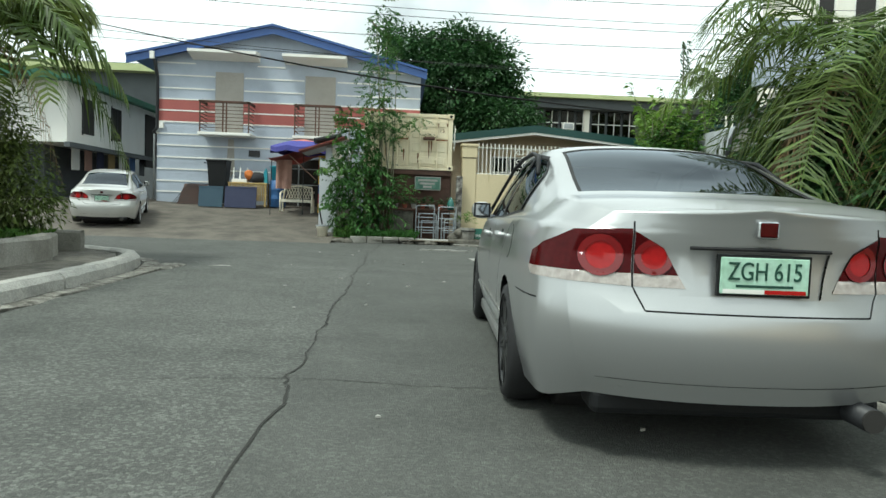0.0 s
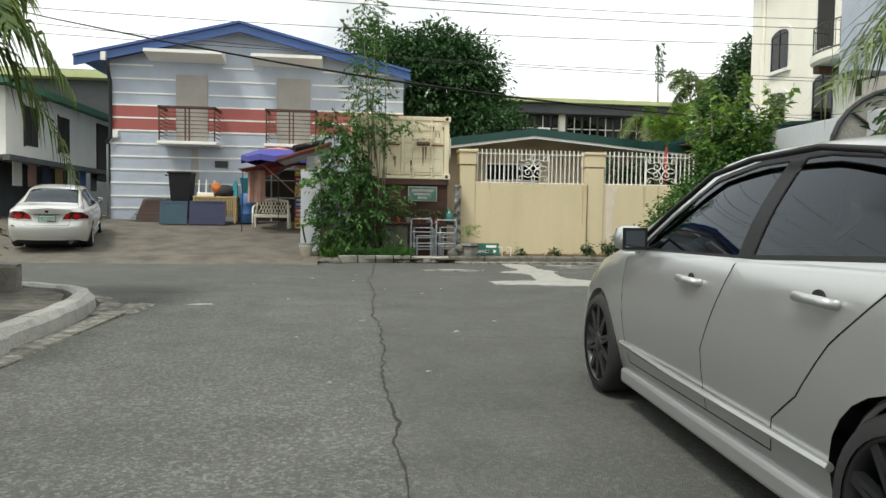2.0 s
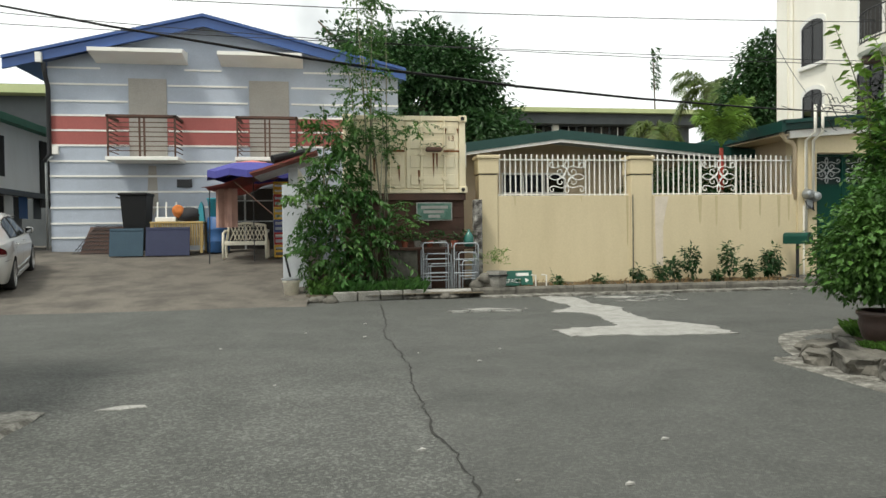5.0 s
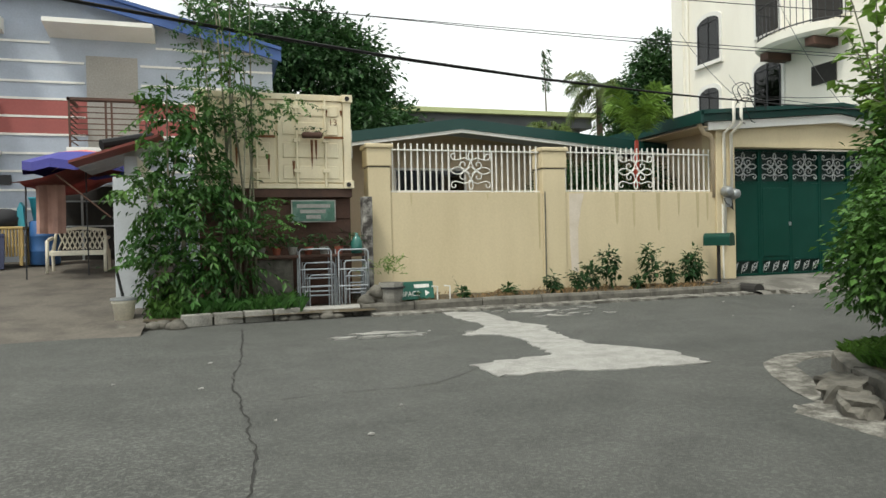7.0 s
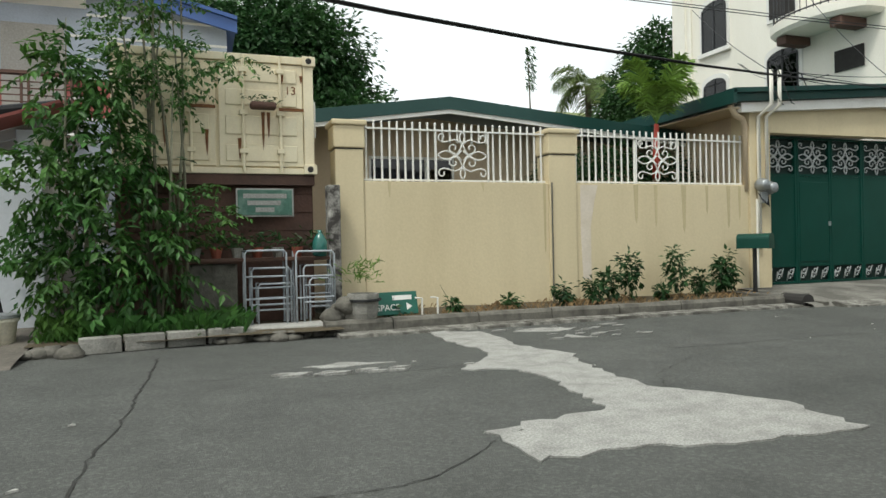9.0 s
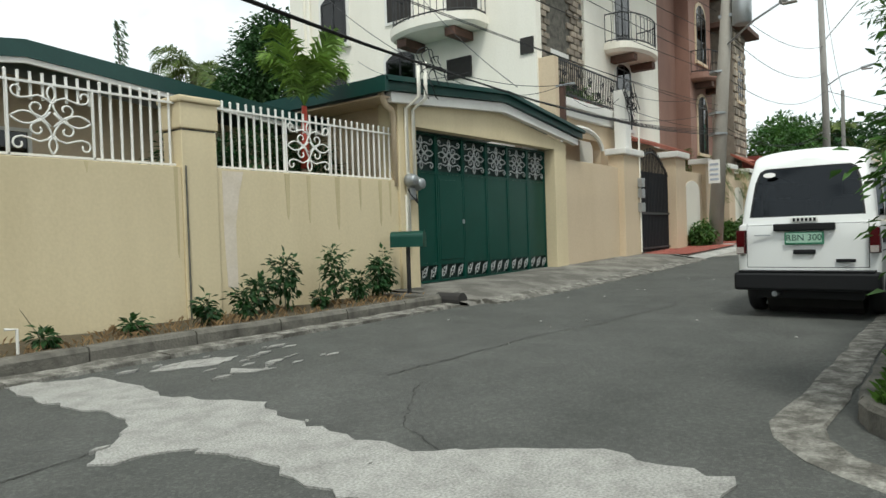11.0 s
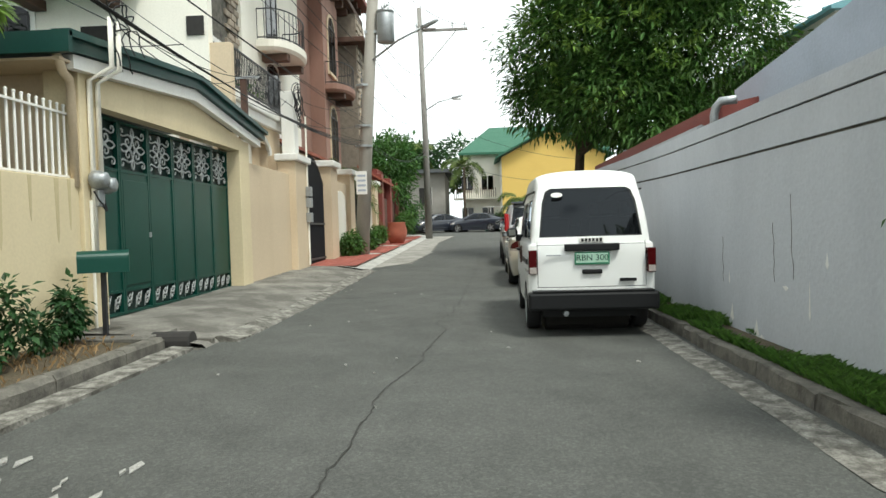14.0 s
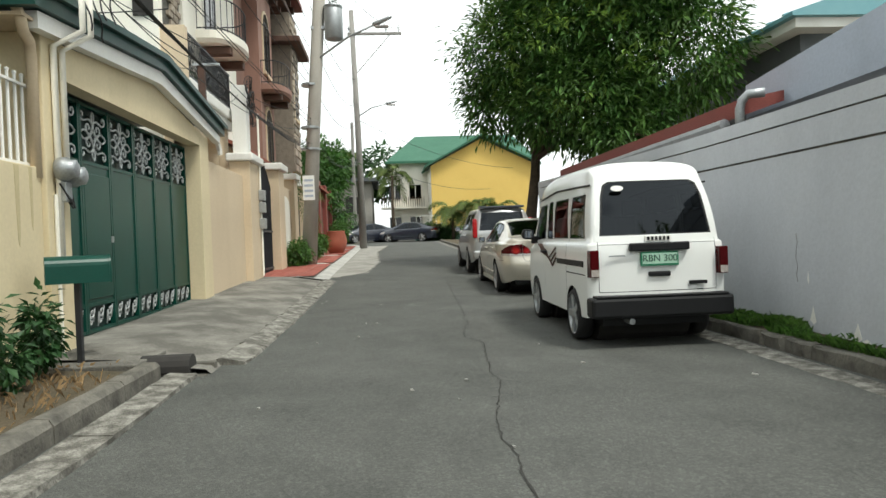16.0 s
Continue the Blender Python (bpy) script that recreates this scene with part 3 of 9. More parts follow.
crack([(0.9, -6.2), (1.6, -4.9), (2.6, -4.2)], 0.005)


def flat(name, poly, z, material, parent, label="", jag=0.03, thick=0.0):
    """A thin irregular slab with a ragged outline laid on the road."""
    pts = []
    for i, p in enumerate(poly):
        q = poly[(i + 1) % len(poly)]
        n_ = max(1, int((Vector(q) - Vector(p)).length / 0.1))
        pts += [(p[0] + (q[0] - p[0]) * k / n_ + rk.uniform(-jag, jag), p[1] + (q[1] - p[1]) * k / n_ + rk.uniform(-jag, jag)) for k in range(n_)]
    bm = bmesh.new()
    f = bm.faces.new([bm.verts.new((x, y, gz(x) + z)) for x, y in pts])
    bmesh.ops.recalc_face_normals(bm, faces=[f])
    if f.normal.z < 0:
        f.normal_flip()
    r = bmesh.ops.extrude_face_region(bm, geom=[f])
    for v in r["geom"]:
        if isinstance(v, bmesh.types.BMVert):
            v.co.z -= z - 0.001
    bmesh.ops.recalc_face_normals(bm, faces=bm.faces[:])
    bmesh.ops.triangulate(bm, faces=bm.faces[:])
    return part(name, bm, material, parent, label)


flat("repair_patch", [(0.8, -1.45), (1.42, -1.85), (1.3, -2.9), (1.5, -3.7), (1.3, -4.4), (1.25, -5.2), (1.75, -5.9), (1.68, -6.6), (0.9, -6.58), (0.35, -6.4), (-0.3, -6.4), (-0.3, -5.8), (0.6, -5.7), (0.75, -4.8), (0.7, -4.2), (0.25, -4.0), (0.6, -3.65), (0.85, -3.3), (0.75, -2.4)], 0.012, PATCH, road, "pale concrete repair patch let into the asphalt", 0.045)
for poly in ([(1.7, -2.0), (2.2, -2.2), (2.6, -2.0), (2.1, -1.8)], [(1.9, -2.7), (2.35, -2.8), (2.2, -2.5)], [(-1.0, -3.3), (-0.6, -3.2), (-0.15, -3.35), (-0.6, -3.42)], [(-4.6, -8.9), (-4.2, -8.85), (-4.4, -8.75)]):
    flat("repair_patch", poly, 0.008, PATCH, road, "", 0.05)
for i in range(34):
    # crumbs of worn concrete along the patch's upper edge and the crack beside it
    if i < 22:
        x, y = rk.uniform(1.55, 3.2), rk.uniform(-2.9, -1.75)
    else:
        x, y = rk.uniform(-1.3, 0.5), 0
        y = -3.62 - 0.12 * (x + 1.3) + rk.uniform(-0.06, 0.06)
    s = rk.uniform(0.03, 0.13)
    flat("worn_concrete", [(x - s, y - s * 0.2), (x + s * 0.5, y - s * 0.3), (x + s * 1.1, y + s * 0.1), (x, y + s * 0.35)], 0.007 + i * 0.0006, PATCH, road, "", 0.006)
flat("concrete_apron", [(19.0, -1.7), (20.5, -2.6), (26.0, -2.9), (34.0, -2.7), (44.0, -3.2), (44.0, -1.2), (19.0, -1.2)], 0.012, CONC, road, "pale concrete strip along the road's edge", 0.08)
for i in range(46):
    x, y = rk.uniform(-4.6, 1.2), rk.uniform(-17.5, -3.0)
    if i > 26:
        x, y = rk.uniform(1, 14), rk.uniform(-6.2, -2)
    s = rk.uniform(0.012, 0.04)
    flat("pebble" if s < 0.03 else "leaf_litter", [(x, y), (x + s * 1.6, y + s * 0.3), (x + s, y + s)], 0.012, CONC_PALE, road, "", 0.006)

# kerb by the yellow wall, in cast lengths
def kerb_run(name, path_pts, prof, material, label, length=1.0, wob=0.008):
    path = smooth_path(path_pts, 0.25)
    holder = thing(name, (path[0].x, path[0].y, gz(path[0].x)), label, "kerb", kind="structure")
    n_ = max(1, int(length / 0.25))
    i = 0
    while i < len(path) - 1:
        seg = path[i: i + n_ + 1]
        if len(seg) > 1:
            s0 = (seg[1] - seg[0]).normalized() * 0.008
            seg = [seg[0] + s0, *seg[1:-1], seg[-1] - s0]
            bm = sweep(bmesh.new(), seg, prof, wob, rk)
            bmesh.ops.triangulate(bm, faces=bm.faces[:])
            part("kerb_stone", bm, material, holder)
        i += n_
    return holder


KP = [(-0.09, -0.1), (-0.085, 0.12), (-0.055, 0.16), (0.055, 0.165), (0.08, 0.14), (0.085, -0.1)]
kerb_run("kerb_1", [(-0.4, -1.12), (2.2, -1.0), (4.6, -1.05), (6.85, -1.05)], KP, CONC_DIRTY, "weathered concrete kerb below the yellow wall")
LOWP = [(-0.14, -0.05), (-0.13, 0.035), (0.12, 0.05), (0.14, -0.05)]
kerb_run("gutter_1", [(-0.3, -1.48), (2.2, -1.36), (4.6, -1.36), (6.9, -1.32)], LOWP, GUTTER, "chipped concrete gutter edge along the kerb", 1.4, 0.014)
bm = bmesh.new()
sheet(bm, span(-0.3, 7.0, 0.25), span(-0.98, 0.0, 0.14), lambda x, y: 0.11 + 0.03 * noise.noise(Vector((x * 2, y * 3, 0))) + 0.05 * (y + 1))
solo("planting_bed", bm, SOIL, "strip of dry soil between kerb and wall", "soil", kind="structure", smooth=True)
# driveway ramp before the green gate, with the drain hole beside it
bm = bmesh.new()
sheet(bm, span(7.0, 17.9, 0.5), [-1.62, -1.5, -1.2, -0.7, 0.0, 0.6], lambda x, y: gz(x) + 0.02 + 0.16 * min(1, (y + 1.62) / 1.0) + 0.03 * max(0, y + 0.7) - (0.1 if y < -1.6 else 0) + 0.012 * noise.noise(Vector((x * 1.4, y * 2, 3))))
solo("pavement_1", bm, RAMP, "stained grey concrete ramp before the garage gate", "pavement", kind="structure", smooth=True)
bm = bmesh.new()
bx(bm, 6.72, -0.97, 0.02, 7.55, 0.03, 0.165, 0.012)
solo("pavement_2", bm, RAMP, "small concrete slab under the letter box", "pavement", kind="structure")
drain = thing("drain_mouth", (7.05, -1.3, 0), "broken concrete drain mouth in the kerb", "drain")
bm = bmesh.new()
for a in range(10):
    t0 = math.pi * a / 10
    m_ = Matrix.Translation((7.08, -1.25, 0.02)) @ Matrix.Rotation(t0, 4, "Y")
    bx(bm, 0.13, -0.28, -0.035, 0.2 + rk.uniform(0, .05), 0.12, 0.05, 0.008, m_)
part("drain_collar", bm, CONC_DIRTY, drain)
# solid near-black plug, painted shade for the hollow of the drain
bm = bmesh.new()
rod(bm, (7.08, -1.36, 0.06), (7.08, -0.9, 0.06), 0.125, n=14)
part("drain_hole", bm, SHADE_DARK, drain)
kerb_run("gutter_4", [(7.4, -1.64), (10.0, -1.68), (14.0, -1.72), (17.8, -1.74)], [(-0.16, -0.03), (-0.14, 0.02), (0.1, 0.075), (0.16, 0.06), (0.17, -0.03)], GUTTER, "rough pale concrete lip of the garage ramp", 1.4, 0.018)
# red tiled ramps further along
ramp = thing("pavement_3", (23, -0.5, gz(23)), "red tiled pavement ramps edged with pale concrete", "pavement", kind="structure")
bm = bmesh.new()
sheet(bm, span(17.9, 44, 0.5), [-1.75, -1.6, -1.0, 0.0, 0.9], lambda x, y: gz(x) + 0.03 + 0.13 * min(1, (y + 1.75) / 0.7) - (0.12 if y < -1.7 else 0))
part("ramp_bed", bm, CONC_PALE, ramp, "", True)
tile = box(-0.19, -0.19, -0.01, 0.19, 0.19, 0.008, bev=0.006)
tile_me = to_mesh("paving_tile", tile, RED_TILE)
for i in range(60):
    for j in range(4):
        x, y = 18.2 + i * 0.4, -1.15 + j * 0.4
        if i % 15 in (13, 14):
            continue
        o = part("paving_tile", tile_me, RED_TILE, ramp)
        o.location = (x, y, gz(x) + 0.165)
        o.matrix_parent_inverse = Matrix.Translation(-BASE[ramp.name])

# the raised block on the right: kerb, gutter, grass, boundary wall
RIGHT = [(1.5, -40), (1.5, -15), (1.5, -10.5), (1.6, -9.2), (1.85, -8.3), (2.3, -7.5), (2.75, -7.05), (3.6, -6.98), (6, -7.0), (10, -7.03), (30, -7.08), (50, -7.1)]
kerb_run("kerb_2", RIGHT, [(o, z * 0.8 if z > 0 else z) for o, z in KP], CONC_DIRTY, "mossy broken concrete kerb round the corner plot", 1.1, 0.02)
bm = sweep(bmesh.new(), smooth_path([(1.18, -40), (1.18, -10.5), (1.27, -9.2), (1.5, -8.1), (1.98, -7.2), (2.45, -6.74), (3.4, -6.72), (6, -6.75), (10, -6.8), (30, -6.85), (50, -6.85)], 0.3), [(-0.1, 0.003), (-0.08, 0.014), (-0.03, 0.006), (0.13, 0.01), (0.16, 0.0)], 0.012, rk)
solo("gutter_2", bm, GUTTER, "chipped concrete gutter strip along the corner plot", "gutter", kind="structure")
bm = bmesh.new()
inner = [p + Vector((0.05, -0.05)) for p in smooth_path(RIGHT, 0.4)] + [Vector((50, -7.7)), Vector((30, -7.7)), Vector((14, -7.7)), Vector((9, -7.7)), Vector((3.6, -7.7)), Vector((3.6, -40))]
bm.faces.new([bm.verts.new((p.x, p.y, gz(p.x) + 0.115)) for p in inner])
bmesh.ops.triangulate(bm, faces=bm.faces[:])
bmesh.ops.recalc_face_normals(bm, faces=bm.faces[:])
if bm.faces[:][0].normal.z < 0:
    bmesh.ops.reverse_faces(bm, faces=bm.faces[:])
solo("verge_1", bm, SOIL, "soil of the grass verge beside the kerb", "verge", kind="structure", smooth=True)
solo("yard_ground", sheet(bmesh.new(), span(3.6, 50, 1.6), [-40, -30, -20, -12, -7.7], lambda x, y: gz(x) + 0.1), SOIL, "bare soil of the plots behind the boundary walls", "soil", kind="structure")
# broken kerb lumps at the corner
for i, (x, y, s, r) in enumerate([(1.62, -8.05, 0.3, 30), (1.42, -8.75, 0.33, 65), (1.85, -7.75, 0.2, 10), (1.36, -8.35, 0.26, 50), (1.4, -9.3, 0.3, 80)]):
    bm = bmesh.new()
    bmesh.ops.create_icosphere(bm, subdivisions=3, radius=1)
    for v in bm.verts:
        k = 1 + 0.35 * noise.noise(v.co * 1.6 + Vector((i * 3, 0, 0))) + 0.16 * noise.noise(v.co * 5 + Vector((0, i * 3, 0)))
        v.co = Vector((max(-0.75, min(0.75, v.co.x)) * s * k, max(-0.7, min(0.7, v.co.y)) * s * 0.55 * k, max(-0.5, min(0.5, v.co.z)) * s * 0.5 * k + s * 0.12))
    bmesh.ops.transform(bm, matrix=pose(x, y, 0.02, 0, 0, r), verts=bm.verts)
    solo("broken_kerb", bm, CONC_DIRTY, "broken lump of mossy concrete kerb on the gutter", "rubble", "broken kerb lumps")

# the raised block on the left: kerb, path, planter wall, earth
LEFT = [(-5.25, -40), (-5.25, -15), (-5.3, -11.5), (-5.45, -9.8), (-5.75, -8.85), (-6.4, -8.25), (-7.6, -8.05), (-14, -8.0), (-50, -8.0)]
kerb_run("kerb_3", LEFT, [(-0.13, -0.1), (-0.12, 0.13), (-0.07, 0.19), (0.07, 0.19), (0.12, 0.16), (0.13, -0.1)], CONC_PALE, "rounded pale concrete kerb at the corner", 1.3, 0.012)
bm = sweep(bmesh.new(), smooth_path([(-5.0, -40), (-5.0, -11.5), (-5.15, -9.7), (-5.45, -8.6), (-6.2, -7.9), (-7.6, -7.7), (-14, -7.65), (-50, -7.65)], 0.3), [(0.19, 0.004), (0.17, 0.02), (-0.02, 0.02), (-0.05, 0.0)], 0.02, rk)
solo("gutter_3", bm, GUTTER, "pale chipped gutter strip below the kerb", "gutter", kind="structure")
bm = bmesh.new()
bm.faces.new([bm.verts.new((x, y, 0.14)) for x, y in [(-5.36, -40), (-5.36, -11.5), (-5.55, -9.9), (-5.9, -8.95), (-6.5, -8.4), (-7.6, -8.18), (-50, -8.12), (-50, -40)]])
bmesh.ops.recalc_face_normals(bm, faces=bm.faces[:])
solo("pavement_4", bm, CONC_DIRTY, "grey concrete footpath behind the rounded kerb", "pavement", kind="structure")
kerb_run("planter_wall", [(-6.3, -40), (-6.3, -13), (-6.4, -10.5), (-6.65, -9.4), (-7.3, -8.75), (-8.4, -8.6), (-30, -8.6)], [(-0.1, 0.1), (-0.1, 0.42), (-0.07, 0.46), (0.07, 0.46), (0.1, 0.42), (0.1, 0.1)], CONC, "low streaked concrete planter wall round the bed", 1.6, 0.01)
bm = bmesh.new()
bm.faces.new([bm.verts.new((x, y, 0.4)) for x, y in [(-6.36, -40), (-6.36, -13), (-6.5, -10.5), (-6.75, -9.5), (-7.35, -8.85), (-8.4, -8.7), (-30, -8.7), (-30, -40)]])
bmesh.ops.recalc_face_normals(bm, faces=bm.faces[:])
solo("planter_soil", bm, SOIL, "dark soil that fills the planter", "soil", kind="structure")

# sloping yard before the blue house
def dz(y):
    return 0.02 + max(0.0, min(1.0, (y + 2.1) / 8.1)) * 0.86


bm = bmesh.new()
sheet(bm, span(-40, -3.45, 0.7), [-2.3, -2.1, -1.9, -1.0, 0.2, 1.4, 2.6, 3.8, 5.0, 6.4, 9, 14, 30], lambda x, y: dz(y) + 0.03 * noise.noise(Vector((x * 0.8, y * 0.8, 5))) - (0.06 if y < -2.2 else 0))
yard = solo("driveway", bm, DRIVE, "rough sloping concrete yard before the striped house", "driveway", kind="structure", smooth=True)
bm = bmesh.new()
sheet(bm, span(-3.5, -0.2, 0.4), [-1.45, -1.2, -0.6, 0.0, 2, 6, 30], lambda x, y: 0.1 + 0.03 * noise.noise(Vector((x * 2, y * 2, 1))))
solo("planting_bed", bm, SOIL, "weedy soil strip under the container", "soil", kind="structure", smooth=True)
# concrete blocks that edge the bed
blk = to_mesh("edging_block", box(-0.2, -0.09, 0, 0.2, 0.09, 0.17, bev=0.012), CONC)
for i in range(4):
    o = solo("edging_block", blk, CONC, "grey concrete block edging the weedy bed", "concrete block", "edging blocks") if i == 0 else None
    o = o or tagged(new("edging_block", blk), "grey concrete block edging the weedy bed", "concrete block", "edging blocks")
    o.matrix_basis = pose(-2.8 + i * 0.42, -1.42 + i * 0.08, 0.0, 0, 0, 11 + rk.uniform(-3, 3))
for i in range(16):
    x = -3.75 + i * 0.1 if i < 8 else -1.6 + (i - 8) * 0.16
    s = rk.uniform(0.07, 0.15)
    bm = bmesh.new()
    bmesh.ops.create_icosphere(bm, subdivisions=2, radius=s)
    for v in bm.verts:
        v.co *= 1 + 0.35 * noise.noise(v.co * 9 + Vector((i, 0, 0)))
        v.co.z *= 0.6
    bmesh.ops.transform(bm, matrix=pose(x, -1.5 + rk.uniform(-.12, .2) + max(0, x + 2.5) * 0.15, 0.04), verts=bm.verts)
    solo("rubble_stone", bm, CONC_DIRTY, "grey lump of rubble edging the weedy bed", "stone", "rubble stones", smooth=True)

# ---- yellow boundary wall ----
yw = thing("wall_1", (3.6, 0.1, 0), "cream-yellow rendered boundary wall with pillars and rain stains", "wall", kind="structure")
part("wall_panel", box(0.4, 0.03, 0.0, 3.34, 0.2, 1.99, bev=0.01), YELLOW, yw)
part("wall_panel", box(3.82, 0.03, 0.0, 7.28, 0.2, 2.0, bev=0.01), YELLOW, yw)
for x0, x1, zt in ((0.0, 0.4, 2.72), (3.34, 3.82, 2.74)):
    part("pillar", box(x0, 0.0, 0.0, x1, 0.4, 2.43, bev=0.012), YELLOW, yw)
    part("pillar_top", box(x0 - 0.02, -0.02, 2.45, x1 + 0.02, 0.42, 2.76, bev=0.015), YELLOW, yw)
    part("pillar_cap", box(x0 - 0.05, -0.05, 2.762, x1 + 0.05, 0.45, 2.84, bev=0.02), YELLOW, yw)
    part("pillar_groove", box(x0 + 0.01, 0.01, 2.43, x1 - 0.01, 0.39, 2.45), CONC_DIRTY, yw)
part("gate_post", box(7.28, -0.02, 0.0, 7.74, 0.42, 3.3, bev=0.012), YELLOW, yw)
part("gate_post", box(12.74, -0.02, 0.0, 13.3, 0.42, 3.16, bev=0.012), YELLOW, yw)
for x, z0, w in ((3.24, 0.9, 0.05), (4.9, 1.35, 0.09), (5.3, 1.3, 0.07), (5.85, 1.2, 0.1), (6.35, 1.5, 0.06), (6.8, 1.25, 0.08), (7.05, 1.4, 0.06), (0.75, 1.75, 0.05), (2.2, 1.85, 0.06)):
    part("rain_stain", prism(bmesh.new(), [(x, 1.985), (x + w, 1.985), (x + w * 0.8, z0 + 0.1), (x + w * 0.55, z0), (x + w * 0.3, z0 + 0.07)], "y", 0.026, 0.034), STREAKY, yw)
part("plaster_repair", prism(bmesh.new(), [(3.9, 1.97), (4.22, 1.97), (4.15, 1.7), (4.08, 1.3), (4.08, 0.45), (3.93, 0.5), (3.9, 1.2)], "y", 0.024, 0.034), PATCHW, yw)
part("conduit", rod(bmesh.new(), (3.37, -0.02, 0.1), (3.37, -0.02, 2.0), 0.011), CONC_DIRTY, yw)


def flower_grille(bm, x0, z0, w, h, y, r=0.011):
    """Wrought-iron flower: two long and two short petals, four curls round the heart and four in the corners."""
    cx, cz = x0 + w / 2, z0 + h / 2

    def put(pts, rr=r):
        tube(bm, [(cx + a * w / 2, y, cz + b * h / 2) for a, b in pts], rr, 6)
    for s in (1, -1):
        for k in (1, -1):
            put([(s * (0.32 + 0.66 * t), k * 0.17 * math.sin(math.pi * t) ** 0.8) for t in [j / 10 for j in range(11)]])
            put([(k * 0.1 * math.sin(math.pi * t) ** 0.8, s * (0.5 + 0.46 * t)) for t in [j / 8 for j in range(9)]])
            put([(0.0, s * 0.52), (k * 0.06, s * 0.3), (k * 0.16, s * 0.12), (k * 0.32, 0.0)])
            curl = [(0.36 + 0.19 * (1 - 0.6 * t) * math.cos(a), 0.3 + 0.19 * (1 - 0.6 * t) * math.sin(a)) for t, a in [(j / 13, -1.25 + 5.2 * j / 13) for j in range(14)]]
            put([(k * a, s * b) for a, b in [(0.04, -0.2), (0.16, -0.06), (0.3, 0.06)] + curl])
            curl = [(0.82 + 0.15 * (1 - 0.55 * t) * math.cos(a), 0.72 + 0.17 * (1 - 0.55 * t) * math.sin(a)) for t, a in [(j / 12, -1.2 + 4.9 * j / 12) for j in range(13)]]
            put([(k * a, s * b) for a, b in [(0.0, 0.42), (0.12, 0.56), (0.32, 0.64), (0.56, 0.56), (0.74, 0.52)] + curl])


def iron_fence(x0, x1, fx, z0, zs, nbar):
    """A white barred fence panel on the wall with a flower panel in it."""
    f = thing("iron_fence", ((x0 + x1) / 2, 0.11, z0), "white-painted iron bar fence with a scrolled flower panel", "fence", "iron fences on the wall")
    fw = 0.84
    top = z0 + 0.86
    for z in (z0 + 0.02, top - 0.1):
        part("rail", box(x0, 0.1, z, x1, 0.125, z + 0.025), WHITE, f)
    bar = bmesh.new()
    rod(bar, (0, 0, 0), (0, 0, 0.86), 0.0155, n=6)
    bmesh.ops.create_icosphere(bar, subdivisions=1, radius=0.022, matrix=Matrix.Translation((0, 0, 0.87)))
    bar_me = to_mesh("bar", bar, WHITE)
    for i in range(nbar):
        x = x0 + 0.05 + (x1 - x0 - 0.1) * i / (nbar - 1)
        o = part("bar", bar_me, WHITE, f)
        inside = fx + 0.02 < x < fx + fw - 0.02
        o.location = (x, 0.135, z0 + (0.0 if not inside else 0.6) + zs * 0)
        if inside:
            o.scale = (1, 1, 0.32)
            o.location.z = z0 + 0.6
    for x in (fx, fx + fw):
        part("panel_bar", box(x - 0.01, 0.1, z0, x + 0.01, 0.13, top - 0.1), WHITE, f)
    bm_ = bmesh.new()
    flower_grille(bm_, fx + 0.02, z0 + 0.04, fw - 0.04, 0.74, 0.11)
    part("flower_scroll", bm_, WHITE, f, "scrolled white iron flower", True)
    return f


iron_fence(0.42, 3.32, 1.52, 1.985, 0, 25)
iron_fence(3.84, 7.26, 5.02, 1.995, 0, 28)

# garage gate and its gabled roof
gate = thing("garage_gate", (10.2, 0.3, 0.2), "dark green steel folding gate with silver scrollwork bands", "gate")
GX = [7.78, 8.62, 9.46, 10.28, 11.1, 11.92, 12.72]
for i in range(6):
    a, b = GX[i], GX[i + 1]
    lf = part("gate_leaf", box(a + 0.006, 0.25, 0.55, b - 0.006, 0.29, 2.22, bev=0.004), GREEN_GATE, gate)
    part("leaf_frame", box(a + 0.006, 0.235, 0.22, a + 0.05, 0.3, 2.92), GREEN_GATE, lf)
    part("leaf_frame", box(b - 0.05, 0.235, 0.22, b - 0.006, 0.3, 2.92), GREEN_GATE, lf)
    for z in (0.22, 0.53, 2.2, 2.88):
        part("cross_rail", box(a + 0.006, 0.24, z, b - 0.006, 0.295, z + 0.04), GREEN_GATE, lf)
    bm_ = bmesh.new()
    flower_grille(bm_, a + 0.06, 2.25, b - a - 0.12, 0.62, 0.262, 0.0125)
    part("scrollwork", bm_, SILVER_PAINT, lf, "silver-painted iron flower and scrolls", True)
    bm_ = bmesh.new()
    for k in range(3):
        x = a + 0.16 + k * 0.26
        for s in (1, -1):
            tube(bm_, [(p_, 0.262, q_) for p_, q_ in [(x - s * 0.09, 0.28 if s > 0 else 0.51)] + spiral(x + s * 0.02, 0.4 + s * 0.05, 0.065, math.pi * (1 if s > 0 else 0), 1.1, 10)], 0.011, 5)
    part("lower_scrollwork", bm_, SILVER_PAINT, lf, "silver-painted iron scrolls", True)
# sheets added so that the garage reads dark through both scrollwork bands
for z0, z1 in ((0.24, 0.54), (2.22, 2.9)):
    part("garage_shade_sheet", box(7.8, 0.305, z0, 12.7, 0.312, z1), GATE_SHADE, gate, "added dark sheet standing in for the garage's shade behind the scrollwork")
part("gate_panel", box(8.68, 0.235, 0.62, 9.4, 0.25, 2.1, bev=0.006), GREEN_GATE, gate)
part("lock", box(9.38, 0.22, 1.28, 9.44, 0.25, 1.36), STEEL, gate)

